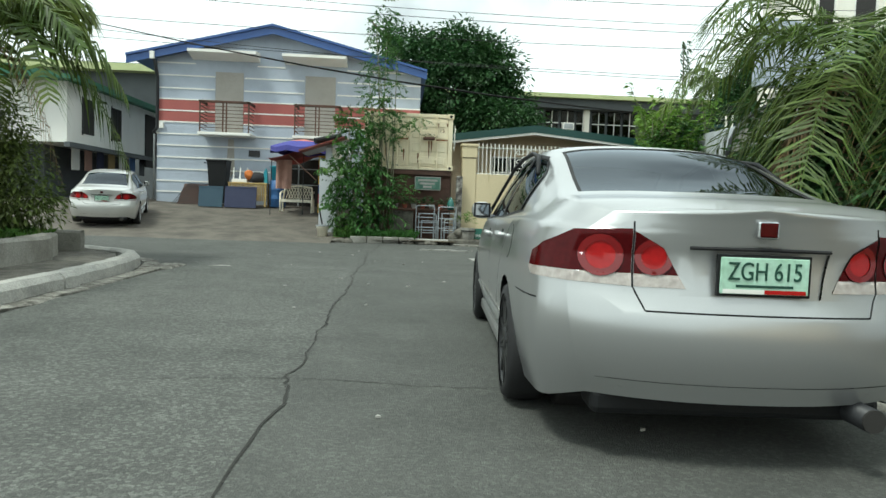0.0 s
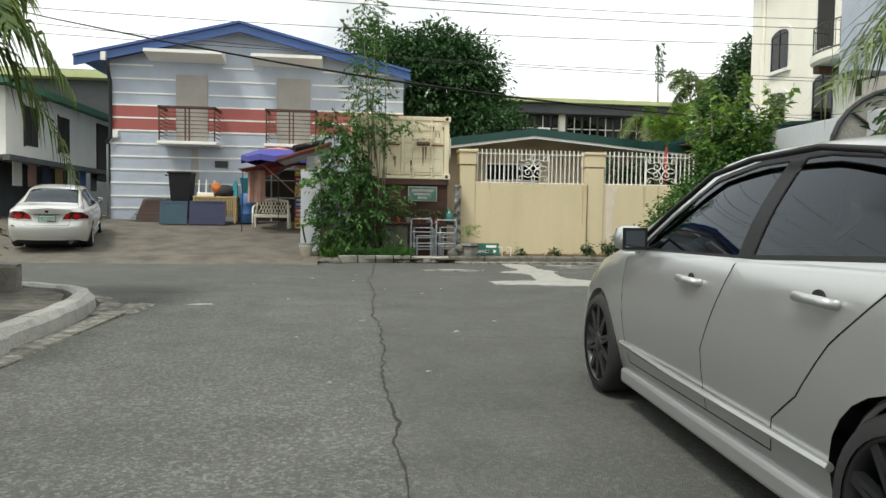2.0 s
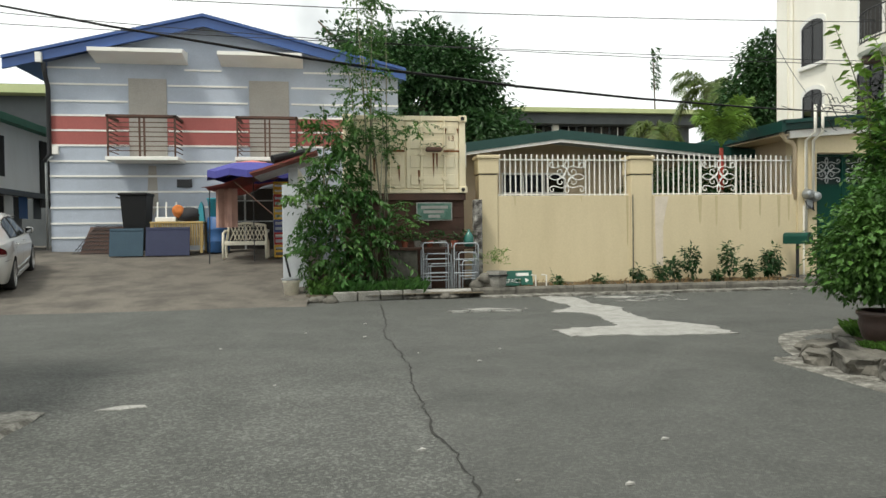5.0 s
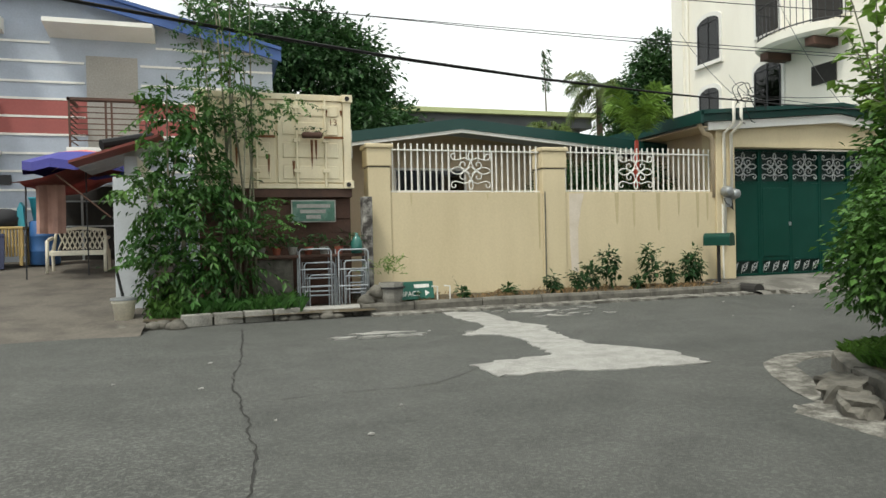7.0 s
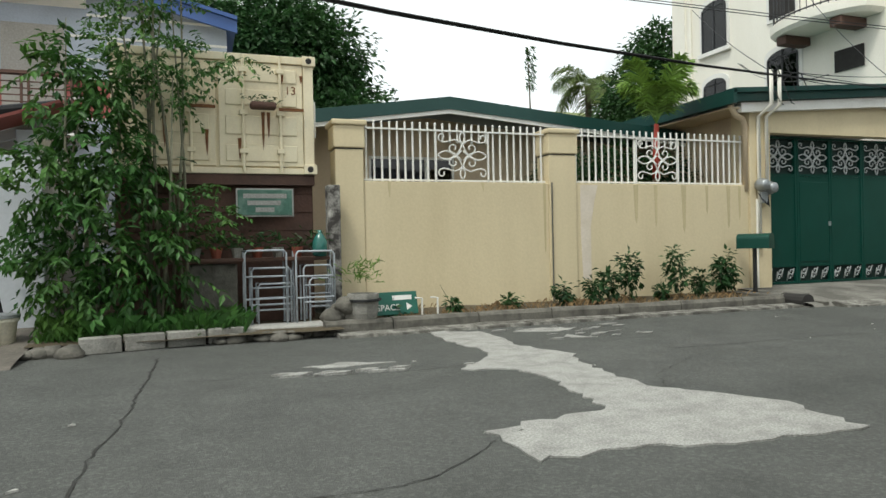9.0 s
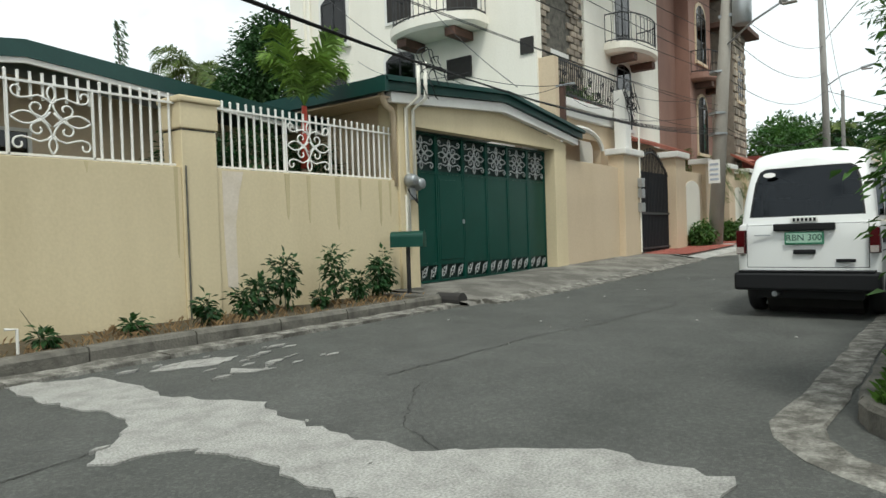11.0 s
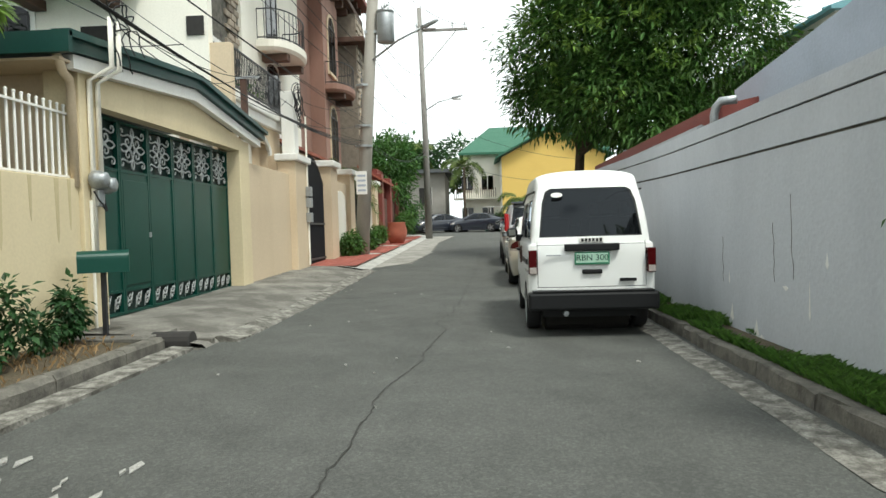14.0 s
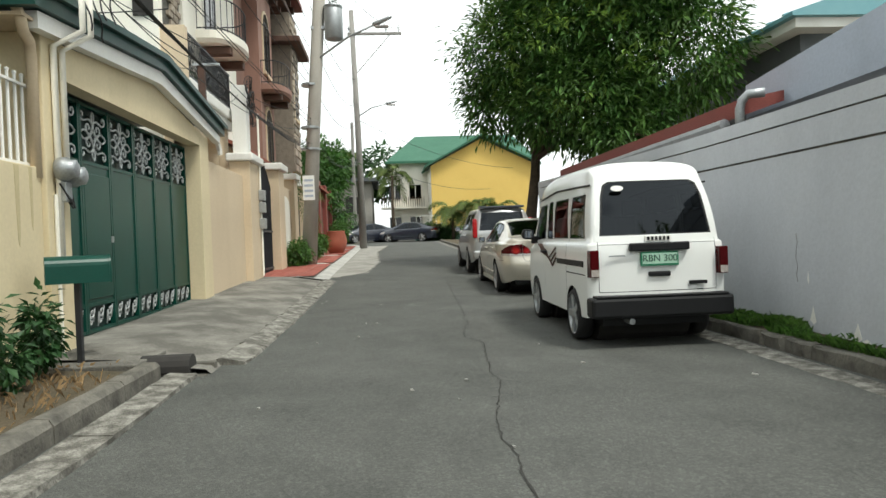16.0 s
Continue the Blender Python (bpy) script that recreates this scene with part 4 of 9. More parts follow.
carport = thing("carport", (10.3, 2.5, 0), "cream garage front under a low gabled roof with dark green fascia", "carport", kind="structure")
part("gable_wall", prism(bmesh.new(), [(7.3, 2.93), (13.3, 2.96), (13.3, 3.12), (10.42, 3.52), (7.3, 3.25)], "y", -0.015, 0.2), YELLOW, carport)
part("white_barge", prism(bmesh.new(), [(7.0, 3.24), (7.0, 3.4), (10.42, 3.68), (13.72, 3.26), (13.72, 3.12), (10.42, 3.5)], "y", -0.14, -0.02), WHITE, carport)
part("green_fascia", prism(bmesh.new(), [(6.8, 3.4), (6.8, 3.54), (10.42, 3.83), (13.85, 3.4), (13.85, 3.27), (10.42, 3.69)], "y", -0.2, -0.05), GREEN_ROOF, carport)
part("green_fascia", prism(bmesh.new(), [(6.75, 3.54), (6.75, 3.62), (10.42, 3.91), (13.9, 3.47), (13.9, 3.4), (10.42, 3.83)], "y", -0.26, -0.05), GREEN_ROOF, carport)
part("roof_slope", prism(bmesh.new(), [(6.75, 3.55), (6.75, 3.6), (10.42, 3.9), (10.42, 3.85)], "y", -0.05, 6.5), GREEN_ROOF, carport)
part("roof_slope", prism(bmesh.new(), [(13.6, 3.45), (13.6, 3.5), (10.42, 3.9), (10.42, 3.85)], "y", -0.05, 6.5), GREEN_ROOF, carport)
part("side_fascia", box(6.72, -0.26, 3.36, 6.8, 6.5, 3.6), GREEN_ROOF, carport)
part("soffit", box(6.8, -0.1, 3.3, 7.7, 6.5, 3.33), BEIGE, carport)
part("side_wall", box(7.45, 0.42, 0.2, 7.62, 6.4, 3.3), BEIGE, carport)
part("back_wall", box(7.6, 6.3, 0.2, 13.3, 6.4, 3.4), BEIGE, carport)
part("garage_floor", box(7.4, 0.3, 0.05, 13.6, 6.4, 0.2), CONC, carport)
bm = tube(bmesh.new(), [(6.85, -0.02, 3.42), (6.88, -0.05, 3.3), (6.98, -0.02, 3.2), (7.16, 0.02, 3.16), (7.24, 0.05, 3.05), (7.24, 0.05, 1.9)], 0.05, 10)
part("downpipe", bm, BEIGE, carport, "beige downpipe with a bent neck", True)

# meters and service masts on the gate post
meters = thing("electric_meters", (7.5, -0.06, 1.9), "pair of round electric meters with service pipes on the post", "electric meter")
for x in (7.44, 7.62):
    part("mast", tube(bmesh.new(), [(x, -0.06, 0.9 if x < 7.5 else 2.0), (x, -0.06, 3.2), (x + 0.02, -0.34, 3.35), (x + 0.02, -0.34, 3.95)], 0.032, 8), IVORY, meters, "", True)
    mt = part("meter", lathe(bmesh.new(), [(0.1, 0), (0.115, 0.03), (0.115, 0.09), (0.09, 0.13), (0.09, 0.17), (0.06, 0.19)], 16, Matrix.Translation((x, -0.05, 2.0 - (x - 7.44) * 0.3)) @ Matrix.Rotation(math.pi / 2, 4, "X")), STEEL, meters, "grey round meter", True)
part("meter_box", box(7.42, -0.13, 1.68, 7.56, -0.03, 1.88, bev=0.01), STEEL, meters)
for k in range(5):
    part("cable_loop", tube(bmesh.new(), [(7.4 + 0.05 * k, -0.08, 1.86), (7.42 + 0.04 * k, -0.14, 1.74 - 0.03 * k), (7.5 + 0.03 * k, -0.1, 1.7 - .02 * k), (7.56, -0.08, 1.84)], 0.009, 5), CABLE, meters)
part("conduit", rod(bmesh.new(), (7.4, -0.04, 0.2), (7.4, -0.04, 1.75), 0.02), IVORY, meters)

# letter box on a post
lb = thing("letter_box", (6.995, -0.383, 0.165), "dark green round-topped letter box on a thin post", "letter box")
part("post", box(6.97, -0.408, 0.16, 7.02, -0.358, 0.9, bev=0.004), BLACK_IRON, lb)
prof = [(-0.12, 0.9), (0.12, 0.9), (0.12, 1.06)] + [(0.12 * math.cos(a), 1.06 + 0.09 * math.sin(a)) for a in [math.pi * k / 10 for k in range(1, 10)]] + [(-0.12, 1.06)]
LBM = Matrix.Translation((6.995, -0.383, 0)) @ Matrix.Rotation(radians(-63), 4, "Z")
bm = prism(bmesh.new(), prof, "x", -0.26, 0.26)
bmesh.ops.transform(bm, matrix=LBM, verts=bm.verts)
part("box_body", bm, GREEN_GATE, lb)
bm = prism(bmesh.new(), [(a * 1.06, (b - 1) * 1.05 + 1) for a, b in prof], "x", 0.26, 0.275)
bmesh.ops.transform(bm, matrix=LBM, verts=bm.verts)
part("box_door", bm, GREEN_GATE, lb)

# ---- pale grey wall on the right ----
rw = thing("wall_2", (10, -7.55, 0.1), "long pale grey rendered boundary wall with two scored lines", "wall", kind="structure")
def wseg(z0, z1, y, bm=None):
    bm = bmesh.new()
    xs = span(3.42, 19.0, 0.8)
    a = [(x, gz(x)) for x in xs]
    v = []
    for x, g in a:
        v.append([bm.verts.new(c) for c in ((x, y, z0 + (g if z0 < .3 else g)), (x, y, z1 + g), (x, y - 0.2, z1 + g), (x, y - 0.2, z0 + g))])
    for p_, q_ in zip(v, v[1:]):
        for k in range(4):
            bm.faces.new((p_[k], q_[k], q_[(k + 1) % 4], p_[(k + 1) % 4]))
    bm.faces.new(v[0]); bm.faces.new(v[-1][::-1])
    bmesh.ops.recalc_face_normals(bm, faces=bm.faces[:])
    return bm
part("wall_body", wseg(0.0, 1.93, -7.45), GREYWALL, rw)
part("wall_band", wseg(1.955, 2.24, -7.445), GREYWALL, rw)
part("wall_band", wseg(2.26, 2.42, -7.44), GREYWALL, rw)
part("score_line", wseg(1.93, 1.955, -7.47), CONC_DIRTY, rw)
part("score_line", wseg(2.24, 2.26, -7.47), CONC_DIRTY, rw)
part("wall_return", box(3.4, -20, 0.1, 3.6, -7.66, 2.42, bev=0.01), GREYWALL, rw)
part("wall_end_pipe", rod(bmesh.new(), (3.46, -7.42, 0.12), (3.46, -7.42, 1.0), 0.03), STEEL, rw)
for x, z, w, h in ((6.9, 0.22, 0.1, 0.16), (6.25, 0.14, 0.12, 0.14), (6.1, 0.1, 0.2, 0.05), (4.9, 0.9, 0.05, 0.1), (5.6, 0.66, 0.12, 0.02), (7.0, 0.62, 0.03, 0.1), (5.2, 0.45, 0.03, 0.3)):
    part("peeled_paint", prism(bmesh.new(), [(x, z), (x + w * 0.4, z - 0.03), (x + w, z + 0.01), (x + w * 0.7, z + h * 0.5), (x + w * 0.45, z + h), (x + w * 0.2, z + h * 0.4)], "y", -7.452, -7.447), WHITE, rw)
for x0, z0, x1, z1 in ((5.55, 1.5, 5.5, 0.75), (5.9, 1.25, 5.88, 0.7), (7.2, 1.1, 7.2, 0.6)):
    part("hairline", tube(bmesh.new(), [(x0 + (x1 - x0) * k / 6 + rk.uniform(-.02, .02), -7.449, z0 + (z1 - z0) * k / 6) for k in range(7)], 0.003, 4), CONC_DIRTY, rw)

# ---- striped blue-grey house ----
HY = 6.0
bh = thing("striped_house", (-6.0, 9.5, 0.85), "two-storey blue-grey house with white stripes, red band and blue roof", "house")
part("front_wall", prism(bmesh.new(), [(-10.65, 0.5), (-1.15, 0.5), (-1.15, 5.85), (-6.5, 7.1), (-10.65, 6.0)], "y", HY, HY + 0.2), BLUEGREY, bh)
part("side_wall", box(-10.65, HY + 0.2, 0.5, -10.45, 14, 5.95), BLUEGREY, bh)
part("side_wall", box(-1.35, HY + 0.2, 0.5, -1.15, 14, 5.8), BLUEGREY, bh)
part("back_wall", box(-10.45, 13.8, 0.5, -1.35, 14, 5.8), BLUEGREY, bh)
for x0, x1 in ((-10.655, -1.145),):
    part("red_band", box(x0, HY - 0.012, 3.76, x1, HY + 0.002, 4.57), REDBAND, bh)
for z in (5.86, 5.42, 4.96, 4.57, 4.16, 3.75, 3.32, 2.91, 2.48, 2.05, 1.62, 1.23):
    spans = [(-10.655, -8.6), (-7.55, -5.4), (-4.2, -1.145)] if z > 3.6 else [(-10.655, -1.145)]
    if z > 5.5:
        spans = [(-10.655, -9.3), (-7.1, -6.1), (-3.85, -1.145)]
    for a, b in spans:
        part("white_stripe", box(a, HY - 0.022, z - 0.025, b, HY - 0.004, z + 0.025), WHITE, bh)
for x0, x1 in ((-8.58, -7.58), (-5.36, -4.26)):
    part("walled_doorway", box(x0, HY - 0.03, 3.36, x1, HY - 0.001, 5.6), BEIGE_GREY, bh)
for x0, x1, z in ((-9.4, -7.0, 6.14), (-6.1, -3.85, 6.12)):
    part("window_hood", prism(bmesh.new(), [(HY, z - 0.14), (HY, z + 0.2), (HY - 0.72, z + 0.12), (HY - 0.72, z + 0.02)], "x", x0, x1), WHITE, bh, "whitewashed concrete window hood")
# flat near-black sheet on the wall, painted shade for the room within
dw = part("doorway", box(-6.25, HY - 0.03, 0.75, -4.75, HY - 0.002, 2.58), SHADE_DARK, bh, "doorway under the awning, its inner shade painted on a near-black sheet")
for x in (-6.28, -5.55, -4.75):
    part("door_frame", box(x, HY - 0.05, 0.75, x + 0.05, HY - 0.032, 2.6), STEEL, dw)
for z in (1.62, 2.2, 2.56):
    part("door_frame", box(-6.22, HY - 0.046, z, -4.76, HY - 0.034, z + 0.035), STEEL, dw)
for x0, x1 in ((-8.95, -7.12), (-5.65, -3.95)):
    bal = part("balcony", box(x0, HY - 0.9, 3.26, x1, HY, 3.36, bev=0.012), WHITE, bh, "white balcony slab")
    for y in (HY - 0.86,):
        for k in range(8):
            z = 3.5 + k * 0.125
            part("balcony_rail", box(x0 + 0.06, y, z, x1 - 0.06, y + 0.025, z + 0.022), BROWN, bal)
            for xx in (x0 + 0.06, x1 - 0.085):
                part("balcony_rail", box(xx, y, z, xx + 0.025, HY, z + 0.022), BROWN, bal)
    for xx in (x0 + 0.05, (x0 + x1) / 2 - 0.07, (x0 + x1) / 2 + 0.05, x1 - 0.09):
        part("balcony_post", box(xx, HY - 0.88, 3.36, xx + 0.04, HY - 0.83, 4.42), BROWN, bal)
    part("balcony_handrail", box(x0 + 0.03, HY - 0.9, 4.4, x1 - 0.03, HY - 0.82, 4.46), BROWN, bal)
    for xx in (x0 + 0.03, x1 - 0.1):
        part("balcony_handrail", box(xx, HY - 0.9, 4.402, xx + 0.07, HY, 4.458), BROWN, bal)
ROOF = [(-11.6, 5.68), (-6.5, 6.95), (-0.95, 5.6)]
for a, b in zip(ROOF, ROOF[1:]):
    part("roof_slope", prism(bmesh.new(), [(a[0], a[1] + 0.26), (b[0], b[1] + 0.26), (b[0], b[1] + 0.34), (a[0], a[1] + 0.34)], "y", HY - 0.38, 14.6), BLUE_ROOF, bh)
    part("fascia", prism(bmesh.new(), [(a[0], a[1] + 0.02), (b[0], b[1] + 0.02), (b[0], b[1] + 0.27), (a[0], a[1] + 0.27)], "y", HY - 0.43, HY - 0.35), BLUE_ROOF, bh)
    part("fascia_trim", prism(bmesh.new(), [(a[0], a[1] + 0.28), (b[0], b[1] + 0.28), (b[0], b[1] + 0.36), (a[0], a[1] + 0.36)], "y", HY - 0.49, HY - 0.37), BLUE_ROOF, bh)
part("downpipe", tube(bmesh.new(), [(-10.6, HY - 0.4, 5.88), (-10.62, HY - 0.25, 5.6), (-10.62, HY - 0.08, 5.3), (-10.62, HY - 0.08, 3.5), (-10.75, HY - 0.08, 3.3)], 0.06, 8), BLACK_IRON, bh, "dark downpipe", True)
part("downpipe", tube(bmesh.new(), [(-10.55, HY - 0.06, 3.45), (-10.72, HY - 0.06, 3.3), (-10.72, HY - 0.06, 0.9)], 0.035, 8), STEEL, bh, "", True)
part("wall_box", box(-10.55, HY - 0.1, 3.5, -10.4, HY, 3.72), WHITE, bh)
part("vent", box(-7.35, HY - 0.05, 2.6, -6.95, HY, 2.82), BLACK_IRON, bh)
part("gutter_head", box(-10.75, HY - 0.53, 5.88, -10.6, HY - 0.43, 6.14), WHITE, bh)
part("rain_stain", prism(bmesh.new(), [(-8.1, 3.2), (-7.9, 3.2), (-7.85, 2.1), (-8.0, 1.8), (-8.15, 2.3)], "y", HY - 0.004, HY + 0.002), BEIGE_GREY, bh)

# ---- cream container over a brown shed wall ----
ct = thing("freight_container", (-1.55, 2.0, 2.04), "cream-painted freight container with rust-streaked double doors", "container")
CX0, CX1, CY, CZ0, CZ1 = -2.78, -0.32, -0.2, 2.04, 3.6
part("body_shell", box(CX0, CY + 0.06, CZ0, CX1, CY + 6.0, CZ1, bev=0.015), CREAM_METAL, ct)
for x in (CX0, CX1 - 0.13):
    part("corner_post", box(x, CY - 0.02, CZ0, x + 0.13, CY + 0.12, CZ1 + 0.01, bev=0.01), CREAM_METAL, ct)
    for z in (CZ1 - 0.12, CZ0):
        cc = part("corner_casting", box(x - 0.015, CY - 0.05, z, x + 0.16, CY + 0.14, z + 0.13, bev=0.01), CREAM_METAL, ct)
        # near-black plug paints the shade of the hole
        part("casting_hole", rod(bmesh.new(), (x + 0.07, CY - 0.056, z + 0.065), (x + 0.07, CY - 0.02, z + 0.065), 0.04, n=10), SHADE_DARK, cc)
part("header_beam", box(CX0 + 0.13, CY - 0.01, CZ1 - 0.1, CX1 - 0.13, CY + 0.1, CZ1, bev=0.008), CREAM_METAL, ct)
part("sill_beam", box(CX0 + 0.13, CY - 0.01, CZ0, CX1 - 0.13, CY + 0.1, CZ0 + 0.08, bev=0.008), CREAM_METAL, ct)
for d0, d1 in ((CX0 + 0.14, -1.57), (-1.53, CX1 - 0.14)):
    dr = part("door", box(d0, CY + 0.01, CZ0 + 0.1, d1, CY + 0.07, CZ1 - 0.11, bev=0.008), CREAM_METAL, ct)
    for z0, z1 in ((2.2, 2.42), (2.55, 2.8), (2.93, 3.14), (3.24, 3.42)):
        part("pressed_panel", box(d0 + 0.08, CY - 0.006, z0, d1 - 0.08, CY + 0.012, z1, bev=0.012), CREAM_METAL, dr)
    for x in (d0 + 0.3, d1 - 0.3):
        part("lock_rod", rod(bmesh.new(), (x, CY - 0.045, CZ0 + 0.02), (x, CY - 0.045, CZ1 - 0.02), 0.02), CREAM_METAL, dr)
        for z in (2.3, 2.8, 3.35):
            part("rod_guide", box(x - 0.05, CY - 0.07, z, x + 0.05, CY + 0.01, z + 0.06, bev=0.006), CREAM_METAL, dr)
    part("lock_handle", box(d1 - 0.32, CY - 0.09, 2.86, d1 + 0.0, CY - 0.06, 2.9), RUST, dr)
for x, z, l in ((-1.0, 2.85, 0.5), (-0.93, 2.85, 0.35), (-1.3, 2.5, 0.3), (-0.75, 3.35, 0.12), (-0.5, 3.35, 0.1), (-1.7, 2.6, 0.35), (-2.2, 2.75, 0.4), (-0.4, 2.3, 0.2)):
    part("rust_streak", prism(bmesh.new(), [(x, z), (x + 0.045, z), (x + 0.035, z - l * 0.7), (x + 0.02, z - l), (x + 0.008, z - l * 0.6)], "y", CY - 0.011, CY + 0.0), RUST, ct)
text_mesh("numeral", "13", 0.15, Matrix.Translation((-0.62, CY - 0.012, 3.14)) @ Matrix.Rotation(math.pi / 2, 4, "X"), RUST, ct)
shed = thing("shed_wall", (-1.6, 0.2, 0.1), "dark brown timber shed wall below the container", "shed", kind="structure")
for i in range(8):
    part("plank", box(CX0 + 0.05, CY + 0.16 + rk.uniform(0, .02), 0.08 + i * 0.245, CX1 - 0.02, CY + 0.2, 0.08 + (i + 1) * 0.245 - 0.012), BROWN, shed)
part("beam", box(CX0, CY + 0.02, 1.9, CX1, CY + 0.2, 2.035), BROWN, shed)
part("shed_back", box(CX0, CY + 0.22, 0.08, CX1, CY + 5.9, 2.03), BROWN, shed)
sg = thing("faded_sign", (-0.95, -0.22, 1.5), "faded green and white sign board on the brown wall", "sign")
part("board", box(-1.32, -0.235, 1.5, -0.63, -0.21, 1.83, bev=0.005), SIGN_PALE, sg)
part("sign_border", box(-1.34, -0.225, 1.48, -0.61, -0.205, 1.85), CONC_PALE, sg)
for z, a, b in ((1.75, -1.25, -0.7), (1.66, -1.2, -0.78), (1.57, -1.1, -0.86)):
    part("lettering_bar", box(a, -0.24, z - 0.03, b, -0.236, z + 0.03), CONC_PALE, sg)
# low rubble wall, whitewashed post, side fence
bm = bmesh.new()
bx(bm, -1.95, -0.42, 0.05, -1.35, -0.26, 0.88, 0.02)
solo("rubble_wall", bm, CONC_DIRTY, "low stained rubble wall by the shed", "wall", kind="structure")
bm = bmesh.new()
bx(bm, -0.17, -0.32, 0.05, 0.0, -0.1, 1.9, 0.02)
solo("peeling_post", bm, PEELING, "concrete post with peeling dark and white paint", "post")
bm = bmesh.new()
bx(bm, -3.98, -0.35, 0.1, -3.5, 0.3, 2.2, 0.015)
bx(bm, -3.9, 0.3, 0.1, -3.7, 3.2, 2.6, 0.015)
solo("grey_pier", bm, GREYWALL, "pale grey rendered pier with a flaking top", "pier", kind="structure")
lf = thing("lattice_screen", (-0.2, 0.6, 2.75), "small leaning white lattice screen beside the container", "screen")
for k in range(6):
    part("slat", rod(bmesh.new(), (-0.24 + 0.02 * k, 0.2 + 0.25 * k, 2.6 + 0.06 * k), (-0.24 + 0.02 * k, 0.2 + 0.25 * k, 3.1 + 0.08 * k), 0.012, n=5), WHITE, lf)
for z in (2.68, 3.05):
    part("frame_bar", rod(bmesh.new(), (-0.26, 0.15, z), (-0.12, 1.5, z + 0.35), 0.014, n=5), WHITE, lf)

# ---- low bungalow behind the yellow wall ----
bg = thing("bungalow", (4.0, 6.0, 0.2), "low cream bungalow with a shallow green gabled roof", "house")
part("front_wall", wall_open(-0.1, 7.2, 0.1, 2.95, [(1.2, 1.5, 2.9, 2.75)], 3.0, 3.15), BEIGE, bg)
part("gable_wall", prism(bmesh.new(), [(-0.1, 2.95), (7.2, 2.95), (7.2, 3.05), (2.4, 3.5), (-0.1, 3.2)], "y", 3.0, 3.15), BEIGE, bg)
part("side_wall", box(-0.1, 3.15, 0.1, 0.05, 9, 3.1), BEIGE, bg)
wn_ = part("window", box(1.2, 3.03, 1.5, 2.9, 3.06, 2.75), WGLASS, bg)
for x in (1.2, 1.75, 2.3, 2.85):
    part("window_frame", box(x, 3.0, 1.5, x + 0.05, 3.09, 2.75), WHITE, wn_)
for z in (1.5, 2.2, 2.7):
    part("window_frame", box(1.2, 2.99, z, 2.9, 3.1, z + 0.05), WHITE, wn_)
# near-black block as the painted shade of the room behind the glass
part("room_shade", box(1.0, 3.3, 1.3, 3.1, 4.5, 2.9), SHADE_DARK, bg)
for a, b in (((-0.6, 3.05), (2.4, 3.47)), ((2.4, 3.47), (7.6, 3.02))):
    part("roof_slope", prism(bmesh.new(), [(a[0], a[1] + 0.1), (b[0], b[1] + 0.1), (b[0], b[1] + 0.17), (a[0], a[1] + 0.17)], "y", 1.9, 9), GREEN_ROOF, bg)
    part("fascia", prism(bmesh.new(), [(a[0], a[1] - 0.02), (b[0], b[1] - 0.02), (b[0], b[1] + 0.2), (a[0], a[1] + 0.2)], "y", 1.82, 1.9), GREEN_ROOF, bg)
    part("white_trim", prism(bmesh.new(), [(a[0], a[1] - 0.09), (b[0], b[1] - 0.09), (b[0], b[1] - 0.02), (a[0], a[1] - 0.02)], "y", 1.84, 1.9), WHITE, bg)

# ---- long grey building far behind ----
lg = thing("long_grey_building", (4.0, 30, 0), "long dark grey upper storey under a pale flat roof edge", "building")
part("wall", box(-16, 30, 0, 21, 38, 8.4), GREYDARK, lg)
part("roof_edge", box(-17, 28.8, 9.1, 22, 38.5, 9.38), LIME_EDGE, lg)
part("eave_band", box(-16.5, 29.2, 8.4, 21.5, 38.2, 9.1), GREYDARK, lg)
for i in range(14):
    x = 1.5 + i * 1.15
    w_ = part("window", box(x, 29.9, 6.6, x + 0.95, 29.99, 8.3), WGLASS, lg)
    part("window_frame", box(x + 0.45, 29.86, 6.6, x + 0.5, 29.9, 8.3), WHITE, w_)
    part("window_frame", box(x, 29.86, 7.4, x + 0.95, 29.9, 7.46), WHITE, w_)
for x in (1.0, 5.7, 11.2):
    part("column", box(x, 29.7, 0, x + 0.4, 29.95, 8.4), IVORY, lg)
for x in (3.4, 9.6):
    ac = part("air_conditioner", box(x, 29.3, 6.9, x + 0.8, 29.88, 7.4, bev=0.02), WHITE, lg)
    part("ac_grille", box(x + 0.08, 29.28, 6.97, x + 0.72, 29.3, 7.33), STEEL, ac)

# ---- white house at the yard's left ----
wh = thing("white_house", (-15, 9, 0.9), "white two-storey house with a jettied upper floor and green eaves", "house")
part("upper_wall", box(-21, 4.5, 2.75, -13.1, 14.0, 4.85), WHITE, wh)
part("lower_wall", box(-21, 6.0, 0.3, -14.6, 13.5, 2.75), GREYDARK, wh)
part("roof", prism(bmesh.new(), [(-21.6, 4.8), (-12.55, 4.8), (-12.55, 4.9), (-17, 5.5), (-21.6, 5.1)], "y", 3.9, 14.6), ROOF_GREEN2, wh)
part("eave", box(-12.62, 3.9, 4.7, -12.5, 14.6, 4.92), ROOF_GREEN2, wh)
# windows and doorway are near-black slabs, the unlit rooms painted on
for y in (8.0, 5.6):
    w_ = part("window", box(-13.12, y, 3.15, -13.08, y + 0.9, 4.4), SHADE_DARK, wh)
    part("window_frame", box(-13.1, y - 0.04, 3.1, -13.06, y, 4.45), BLACK_IRON, w_)
    part("window_frame", box(-13.1, y + 0.45, 3.15, -13.06, y + 0.49, 4.4), BLACK_IRON, w_)
part("doorway_shade", box(-13.11, 11.4, 2.3, -13.04, 14.0, 4.6), SHADE_DARK, wh)
